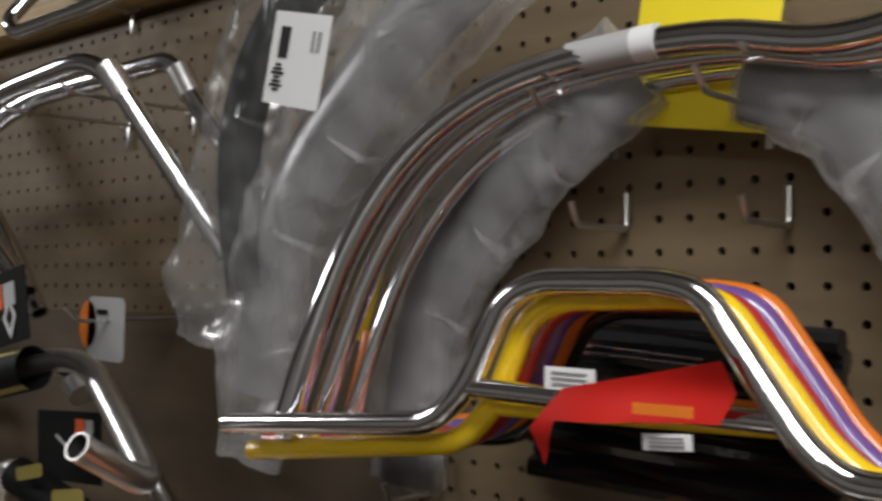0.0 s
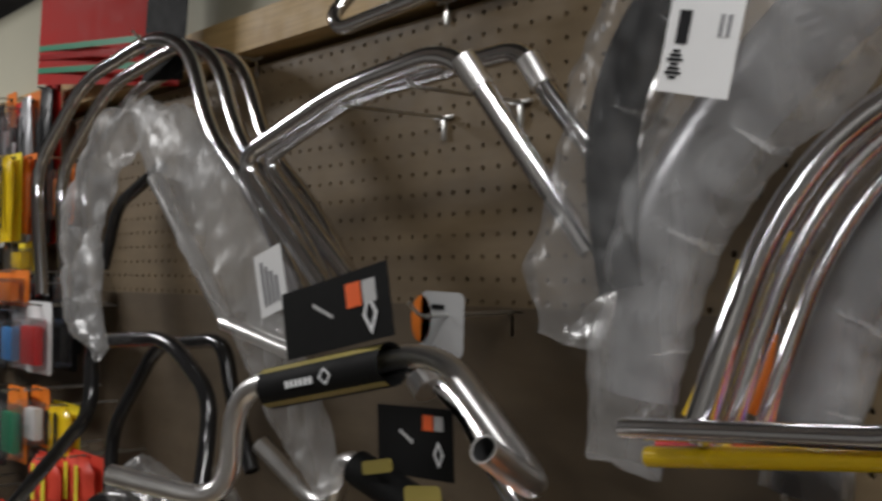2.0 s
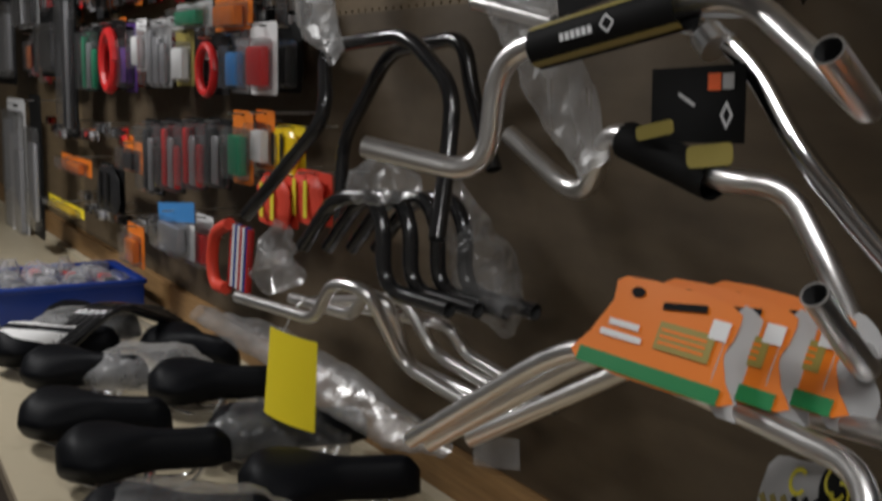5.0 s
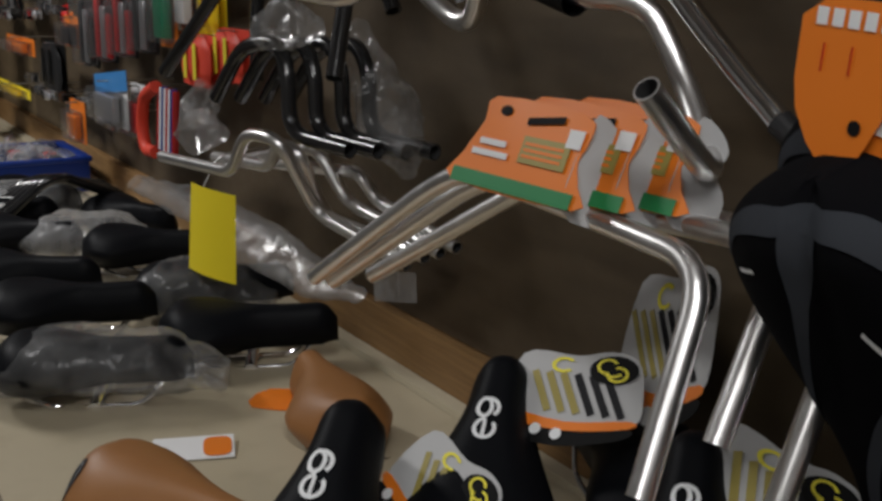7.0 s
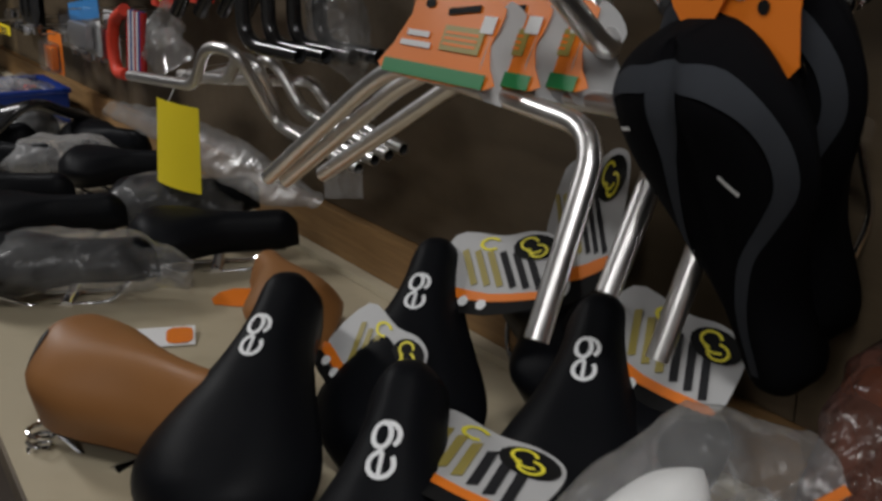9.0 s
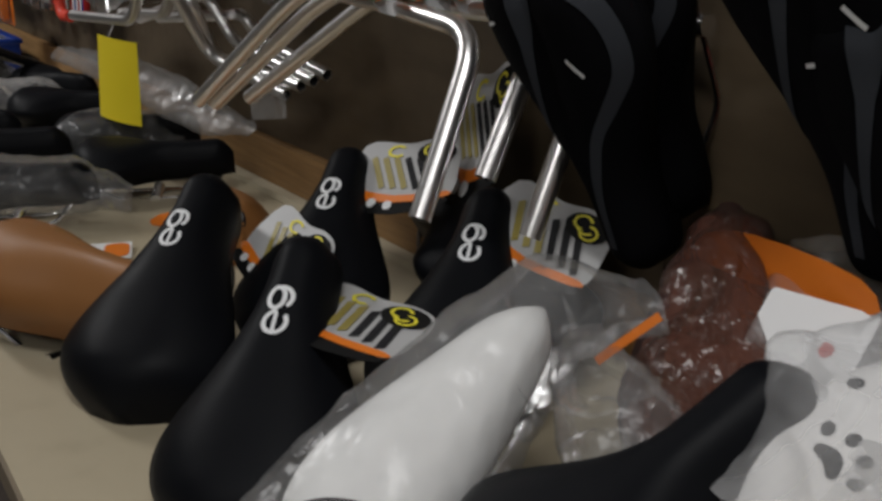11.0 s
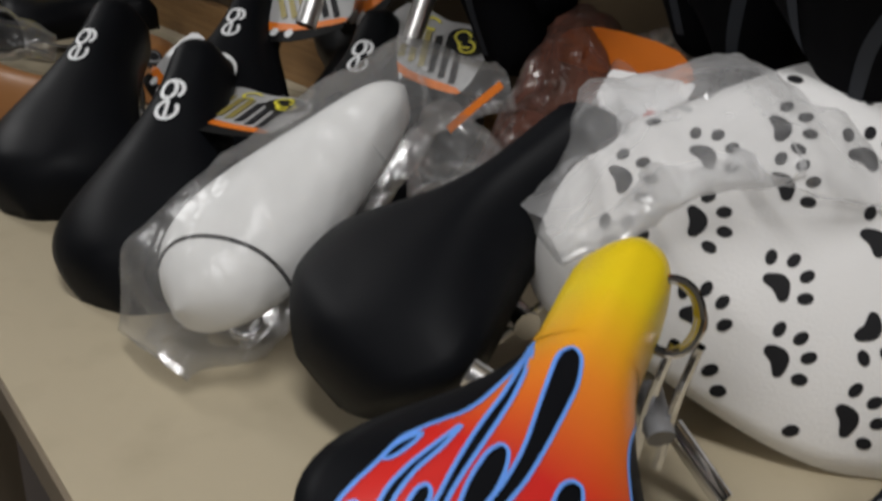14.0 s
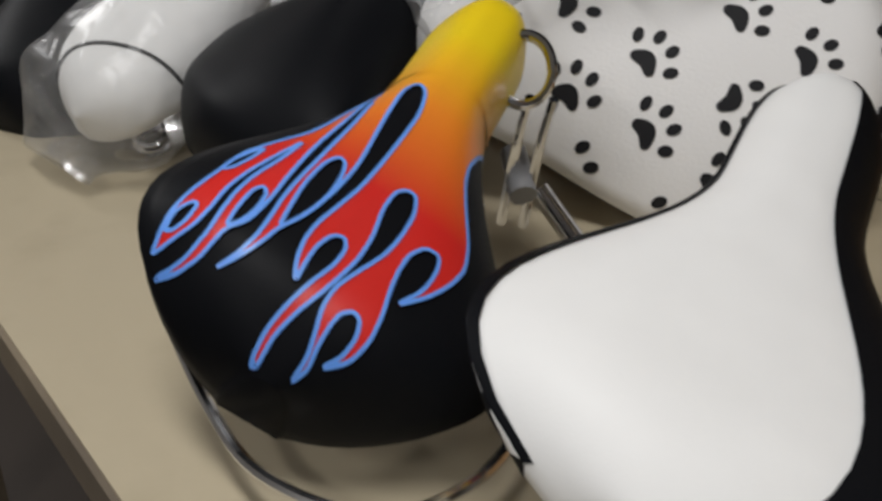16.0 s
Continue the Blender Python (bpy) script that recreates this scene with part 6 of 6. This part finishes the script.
# ---- packets hanging on the far stretch of the wall ----
def packet(tl, br, card, inside, style=0):
    """A packet on a wire hook: a card back, a clear blister and what shows through it."""
    w, h = max(0.02, br[0] - tl[0]), max(0.03, tl[2] - br[2])
    x, z = tl[0], br[2]
    t = thing("hanging_packet", (x, tl[1], z), PACK_LABEL[style], "packet", "packets on hooks")
    part("card_back", card_bm(rrect(w, h, min(w, h) * 0.08), 0.0012), card, t, smooth=False)
    part("hang_slot", box_bm(w * 0.25, 0.0006, h * 0.02, 0, (w * 0.5, -0.001, h * 0.94)), M_BLACKCARD, t, smooth=False)
    if style == 0:
        part("packed_item", box_bm(w * 0.6, 0.018, h * 0.55, min(w, h) * 0.06, (w * 0.5, -0.012, h * 0.12)), inside, t)
        part("blister", box_bm(w * 0.86, 0.03, h * 0.72, min(w, h) * 0.08, (w * 0.5, -0.0165, h * 0.06)), M_BLISTER, t)
    elif style == 1:
        part("packed_item", tube_bm([(w * 0.5 + w * 0.24 * math.cos(a), -0.012, h * 0.42 + h * 0.42 * math.sin(a)) for a in [radians(18 * k) for k in range(21)]], min(w, h) * 0.075, 0.01, 8, False, 1), inside, t)
        part("label_patch", box_bm(w * 0.4, 0.001, h * 0.14, 0, (w * 0.5, -0.003, h * 0.6)), M_PAPER, t, smooth=False)
    elif style == 2:
        for k in range(3):
            part("packed_item", box_bm(w * 0.2, 0.012, h * (0.8 - 0.1 * k), w * 0.05, (w * (0.2 + 0.3 * k), -0.009, h * 0.05)), inside if k != 1 else M_SILVER, t)
        bm = box_bm(w * 0.95, 0.03, h * 0.9, w * 0.06, (w * 0.5, -0.0165, h * 0.02))
        crumple(bm, 0.003, 40, w * 100)
        part("film", bm, M_BLISTER, t)
    else:
        bm = bag_bm([(w * 0.5, -0.014, 0), (w * 0.5, -0.014, h * 0.3), (w * 0.5, -0.014, h * 0.7), (w * 0.5, -0.014, h * 0.97)], [w * 0.42, w * 0.5, w * 0.48, w * 0.3], [0.005, 0.010, 0.010, 0.003], int(abs(x) * 50) % 40, 0.003, 16, 18)
        item = part("packed_item", bm, inside, t)
        for k in range(2):
            part("bright_strip", box_bm(w * 0.09, 0.0015, h * 0.7, 0, (w * (0.34 + 0.32 * k), -0.027, h * 0.14)), M_YELLOWINK if inside is M_NEON else M_BLACKCARD, item, smooth=False)
    part("wire", tube_bm([(w * 0.5, -0.03, h * 0.96), (w * 0.5, -tl[1] - 0.001, h * 0.96)], 0.002, 0.01, 6, False), M_ZINC, t)
    return t


PACK_LABEL = ["clear blister packet with small parts on a wire hook", "card packet with a looped cable on a wire hook", "clear packet of slim tools on a wire hook", "soft packet of bright fabric on a wire hook"]
PACKS = (
    # upper row
    ((-3.7135, -0.12, 2.0045), (-3.3613, -0.12, 1.8025), M_BLACKCARD, M_SILVER, 0), ((-3.2679, -0.12, 1.9634), (-2.8344, -0.12, 1.7699), M_BLACKCARD, M_ORANGEP, 1), ((-2.7919, -0.12, 1.9453), (-2.6452, -0.12, 1.782), M_PAPER, M_SILVER, 0),
    ((-2.5631, -0.14, 1.9128), (-2.4327, -0.14, 1.7596), M_GREYCARD, M_BLACKPLASTIC, 0), ((-2.4788, -0.12, 1.9101), (-2.3401, -0.12, 1.7635), M_BLACKCARD, M_SILVER, 2), ((-2.2613, -0.14, 1.8906), (-2.132, -0.14, 1.7541), M_GREYCARD, M_BLACKPLASTIC, 2),
    ((-2.1793, -0.12, 1.8921), (-2.0261, -0.12, 1.7518), M_PAPER, M_BLACKPLASTIC, 0), ((-1.9865, -0.13, 1.9302), (-1.9057, -0.13, 1.7617), M_YELLOWTAG, M_YELLOWP, 3), ((-1.9751, -0.1, 1.9317), (-1.9074, -0.1, 1.7762), M_ORANGECARD, M_ORANGEP, 3),
    ((-2.004, -0.1, 1.7627), (-1.9088, -0.1, 1.7018), M_YELLOWTAG, M_YELLOWP, 0), ((-1.8887, -0.06, 1.9246), (-1.8233, -0.06, 1.7936), M_ORANGECARD, M_ORANGEP, 0),
    # second row
    ((-3.3289, -0.1, 1.6912), (-3.1238, -0.1, 1.5001), M_BLACKCARD, M_GREEN, 2), ((-2.9396, -0.14, 1.6904), (-2.6898, -0.14, 1.5118), M_BLACKCARD, M_RED, 1), ((-2.7854, -0.12, 1.6804), (-2.6697, -0.12, 1.5081), M_PURPLE, M_PURPLE, 0),
    ((-2.6306, -0.13, 1.6869), (-2.5405, -0.13, 1.5605), M_PAPER, M_PAPER, 0), ((-2.5582, -0.12, 1.6829), (-2.3776, -0.12, 1.5249), M_GREYCARD, M_SILVER, 2), ((-2.2708, -0.14, 1.7031), (-2.0387, -0.14, 1.6512), M_GREYCARD, M_GREEN, 0),
    ((-2.0235, -0.14, 1.7065), (-1.8247, -0.14, 1.6402), M_ORANGECARD, M_ORANGEP, 0), ((-2.3136, -0.13, 1.6525), (-2.1862, -0.13, 1.5313), M_OLIVECARD, M_PAPER, 0), ((-2.1442, -0.14, 1.6327), (-1.9459, -0.14, 1.5174), M_BLACKCARD, M_RED, 1),
    ((-1.9637, -0.13, 1.6374), (-1.8701, -0.13, 1.5227), M_GREYCARD, M_SKYBLUE, 0), ((-1.8357, -0.14, 1.6506), (-1.7093, -0.14, 1.5225), M_PAPER, M_RED, 0), ((-1.8094, -0.1, 1.6471), (-1.6959, -0.1, 1.5276), M_BLACKCARD, M_BLACKPLASTIC, 0),
    # third row
    ((-3.6038, -0.12, 1.2944), (-3.1873, -0.12, 1.2432), M_ORANGECARD, M_ORANGEP, 0), ((-2.8859, -0.1, 1.3773), (-2.6996, -0.1, 1.2954), M_ORANGECARD, M_BLACKPLASTIC, 0), ((-2.5672, -0.13, 1.4496), (-2.4195, -0.13, 1.2692), M_BLACKCARD, M_BLACKPLASTIC, 2),
    ((-2.3755, -0.14, 1.458), (-2.2271, -0.14, 1.2957), M_BLACKCARD, M_RED, 2), ((-2.2192, -0.14, 1.4668), (-2.0781, -0.14, 1.316), M_BLACKCARD, M_RED, 2), ((-2.0724, -0.14, 1.4717), (-1.9386, -0.14, 1.3327), M_BLACKCARD, M_BLACKPLASTIC, 2),
    ((-1.9281, -0.14, 1.491), (-1.8249, -0.14, 1.3526), M_ORANGECARD, M_GREEN, 0), ((-1.8619, -0.12, 1.4942), (-1.7699, -0.12, 1.3859), M_ORANGECARD, M_PAPER, 0), ((-1.8064, -0.1, 1.4707), (-1.6798, -0.1, 1.3843), M_YELLOWTAG, M_YELLOWP, 3),
    ((-1.7939, -0.13, 1.3839), (-1.6413, -0.13, 1.295), M_NEON, M_NEON, 3), ((-1.6911, -0.11, 1.3987), (-1.5486, -0.11, 1.3096), M_NEON, M_NEON, 3),
    # lower row
    ((-2.7921, -0.12, 1.1656), (-2.6391, -0.12, 1.0556), M_ORANGECARD, M_ORANGEP, 0), ((-2.3973, -0.15, 1.2599), (-2.1412, -0.15, 1.1587), M_PAPER, M_SILVER, 0), ((-2.2204, -0.12, 1.2578), (-2.107, -0.12, 1.14), M_PAPER, M_RED, 0),
    ((-3.1426, -0.1, 1.3004), (-2.8909, -0.1, 1.1662), M_BLACKCARD, M_BLACKPLASTIC, 3), ((-3.844, -0.12, 1.0836), (-3.3036, -0.12, 1.1033), M_YELLOWTAG, M_YELLOWP, 0),
    # long packets at the far end
    ((-4.7766, -0.1, 1.4455), (-4.3608, -0.1, 0.8779), M_PAPER, M_GREYPLASTIC, 2), ((-4.0363, -0.14, 1.4742), (-3.8257, -0.14, 0.9631), M_BLACKCARD, M_SILVER, 0), ((-3.6204, -0.1, 1.9251), (-3.4278, -0.1, 1.3472), M_BLACKCARD, M_BLACKPLASTIC, 2),
    ((-4.4124, -0.1, 1.9841), (-4.0073, -0.1, 1.7141), M_GREYCARD, M_BLACKPLASTIC, 2), ((-3.9982, -0.1, 1.7741), (-3.6701, -0.1, 1.5386), M_BLACKCARD, M_BLACKPLASTIC, 0), ((-4.9707, -0.1, 1.9291), (-4.4993, -0.1, 1.4999), M_BLACKCARD, M_GREYPLASTIC, 0),
)
for tl, br, card, inside, style in PACKS:
    packet(tl, br, card, inside, style)
# darker packets hanging deep behind the front ones
random.seed(23)
for (x0, y0, z1), (x1, y1, z0) in (((-4.4493, -0.07, 2.087), (-1.8948, -0.07, 1.7292)), ((-4.3932, -0.07, 1.7122), (-1.7638, -0.07, 1.5296)), ((-4.0131, -0.07, 1.3574), (-1.7649, -0.07, 1.3493)), ((-3.5098, -0.07, 1.1089), (-2.27, -0.07, 1.1242))):
    x = x0
    while x < x1 - 0.04:
        w = random.uniform(0.05, 0.085)
        low = z0 + random.uniform(-0.02, 0.03)
        packet((x, -0.06 - 0.012 * random.random(), z1 - random.uniform(0, 0.03)), (x + w, -0.06, low), random.choice((M_BLACKCARD, M_BLACKCARD, M_REDCARD, M_GREYCARD, M_ORANGECARD)), random.choice((M_BLACKPLASTIC, M_RED, M_SILVER, M_ORANGEP, M_BLACKPLASTIC)), random.choice((0, 2, 2, 3)))
        x += w + random.uniform(0.0, 0.02)
# the blue top of the boxed packet
m, w, h = quad_m((-2.3801, -0.155, 1.2624), (-2.1204, -0.155, 1.2904), (-2.3827, -0.155, 1.2185))
t = thing("packet_label", m=m, label="blue printed label on a white boxed packet", category="label")
part("label_paper", card_bm(rect(w, h)), M_SKYBLUE, t, smooth=False)

# bright red coil and striped straps
t = thing("red_strap", (-1.8845, -0.18, 1.2203), "looped fluorescent red strap hanging on a hook", "strap")
bar("loop", t, [(-1.8429, -0.18, 1.2829), (-1.9244, -0.18, 1.2577), (-1.9459, -0.18, 1.1985), (-1.928, -0.18, 1.1515), (-1.8648, -0.18, 1.1564)], 0.012, M_NEON, 0.03, bore=False)
t = thing("striped_straps", (-1.778, -0.17, 1.2377), "red white and blue striped straps in a hanging packet", "strap")
for k, mm in enumerate((M_REDP, M_PAPER, M_BLUEPL, M_PAPER, M_REDP, M_PAPER, M_BLUEPL, M_REDP)):
    a, b = Vector((-1.8463, -0.17, 1.2838)), Vector((-1.8494, -0.17, 1.166))
    bar("strap", t, [a + Vector((0.0125 * k, 0, -0.002 * (k % 2))), b + Vector((0.0125 * k, -0.006, 0))], 0.0068, mm, bore=False, seg=8)
t = thing("plastic_bag", (-1.657, -0.16, 1.2576), "crumpled pinkish clear plastic packet beside the straps", "plastic bag")
world_part("bag_film", bag_bm([(-1.6442, -0.16, 1.299), (-1.6454, -0.17, 1.2605), (-1.6711, -0.17, 1.2213), (-1.5962, -0.15, 1.2188)], [0.03, 0.05, 0.05, 0.02], [0.02, 0.03, 0.03, 0.02], 41, 0.01), M_CLEAR, t)
# a red and green printed flag under the fascia
m, w, h = quad_m((-1.9575, -0.09, 2.2824), (-1.4912, -0.09, 2.2252), (-1.9423, -0.09, 2.068))
t = thing("printed_pennant", m=m, label="dark red printed packet with a green stripe hung high", category="packet")
part("sheet", card_bm(rect(w, h), bend=0.3, cut=0.05), M_REDCARD, t)
for k, (zz, mm) in enumerate(((0.10, M_GREEN), (0.22, M_REDP), (0.30, M_GREEN))):
    part("printed_stripe", card_bm(rect(w * 0.98, h * 0.05, w * 0.01, h * zz), 0.0006, cut=0.05), mm, t, smooth=False).location = (0, -0.002, 0)
part("grey_back", card_bm(rect(w * 0.3, h, w * 1.02, 0), 0.0008, cut=0.05), M_BLACKCARD, t, smooth=False)

# ---- blue tray and clutter at the far end of the table ----
t = thing("blue_tray", (-2.97, -0.265, TABLE_Z), "blue plastic tray full of small clear bags on the table", "tray")
part("tray_floor", box_bm(0.32, 0.37, 0.006, 0.002), M_BLUEPL, t)
for sx, sy, px, py in ((0.32, 0.012, 0, -0.185), (0.32, 0.012, 0, 0.185), (0.012, 0.37, 0.16, 0), (0.012, 0.37, -0.16, 0)):
    part("tray_side", box_bm(sx, sy, 0.085, 0.004, (px, py, 0)), M_BLUEPL, t)
    part("tray_rim", box_bm(sx + 0.014, sy + 0.014, 0.014, 0.005, (px, py, 0.082)), M_BLUEPL, t)
random.seed(11)
for k in range(16):
    b = thing("small_bag", (-3.08 + 0.07 * (k % 4), -0.39 + 0.08 * (k // 4), TABLE_Z + 0.085), "small clear bag of parts lying in the blue tray", "plastic bag", "small bags in the tray")
    p = Vector((0, 0, 0))
    ax = Vector((random.uniform(-1, 1), random.uniform(-1, 1), random.uniform(0, 0.6))).normalized() * 0.05
    part("bag_film", bag_bm([p - ax, p - ax * 0.4, p + ax * 0.4, p + ax], [0.015, 0.035, 0.035, 0.02], [0.008, 0.02, 0.02, 0.008], 50 + k, 0.008, 14, 12, (0.2, 0.3, 1)), (M_CLEAR, M_MILKY, M_FILM)[k % 3], b)
    part("contents", box_bm(0.04, 0.03, 0.02, 0.004, (0, 0, -0.012)), (M_BLACKPLASTIC, M_SILVER, M_BLACKPLASTIC, M_GREYPLASTIC, M_RED)[k % 5], b)
for k, (cx, cy, sw, mm) in enumerate(((-1.30, -0.44, 0.17, M_CLEAR), (-1.58, -0.20, 0.13, M_CLEAR), (-2.06, -0.27, 0.14, M_MILKY), (-2.45, -0.30, 0.16, M_FILM))):
    b = thing("plastic_bag", (cx, cy, 0.955), "crumpled clear plastic bag over a saddle on the table", "plastic bag", "bags over saddles")
    part("bag_film", bag_bm([(-0.5 * sw, -0.85 * sw, -0.012), (-0.2 * sw, -0.34 * sw, 0.012), (0.2 * sw, 0.34 * sw, 0.014), (0.5 * sw, 0.85 * sw, -0.01)], [0.05, 0.085, 0.065, 0.04], [0.025, 0.045, 0.04, 0.02], 70 + k, 0.007, 44, 60, (0, 0, 1)), mm, b)
t = thing("bag_label", (-1.085, -0.39, TABLE_Z + 0.006), "white and orange printed label on a clear bag", "label")
part("label_paper", card_bm(rect(0.10, 0.055, -0.05, -0.03), 0.0008), M_PAPER, t, smooth=False).matrix_local = pose(0, 0, 0, -84, 0, 70)
part("orange_end", card_bm(rrect(0.035, 0.045, 0.012, 0.012, -0.026), 0.0006), M_ORANGECARD, t, smooth=False).matrix_local = pose(0, 0, 0.0014, -84, 0, 70)
t = thing("bag_header", (-1.16, -0.21, TABLE_Z + 0.004), "orange printed bag header lying on the table", "header card")
part("card_sheet", card_bm(smooth_loop([(-0.06, -0.03), (0.06, -0.02), (0.065, 0.025), (-0.05, 0.03)], 3), 0.0008), M_ORANGECARD, t).matrix_local = pose(0, 0, 0, -86, 0, 50)
t = thing("black_stand", (-2.45, -0.3, TABLE_Z), "dark tangle of packed bars beyond the saddles", "bars")
for k in range(5):
    bar("bent_tube", t, [(-2.45 + 0.05 * k, -0.45, 0.93), (-2.4 + 0.05 * k, -0.3, 1.03 + 0.01 * k), (-2.5 + 0.05 * k, -0.12, 0.98)], 0.011, M_BLACKPAINT, 0.05)
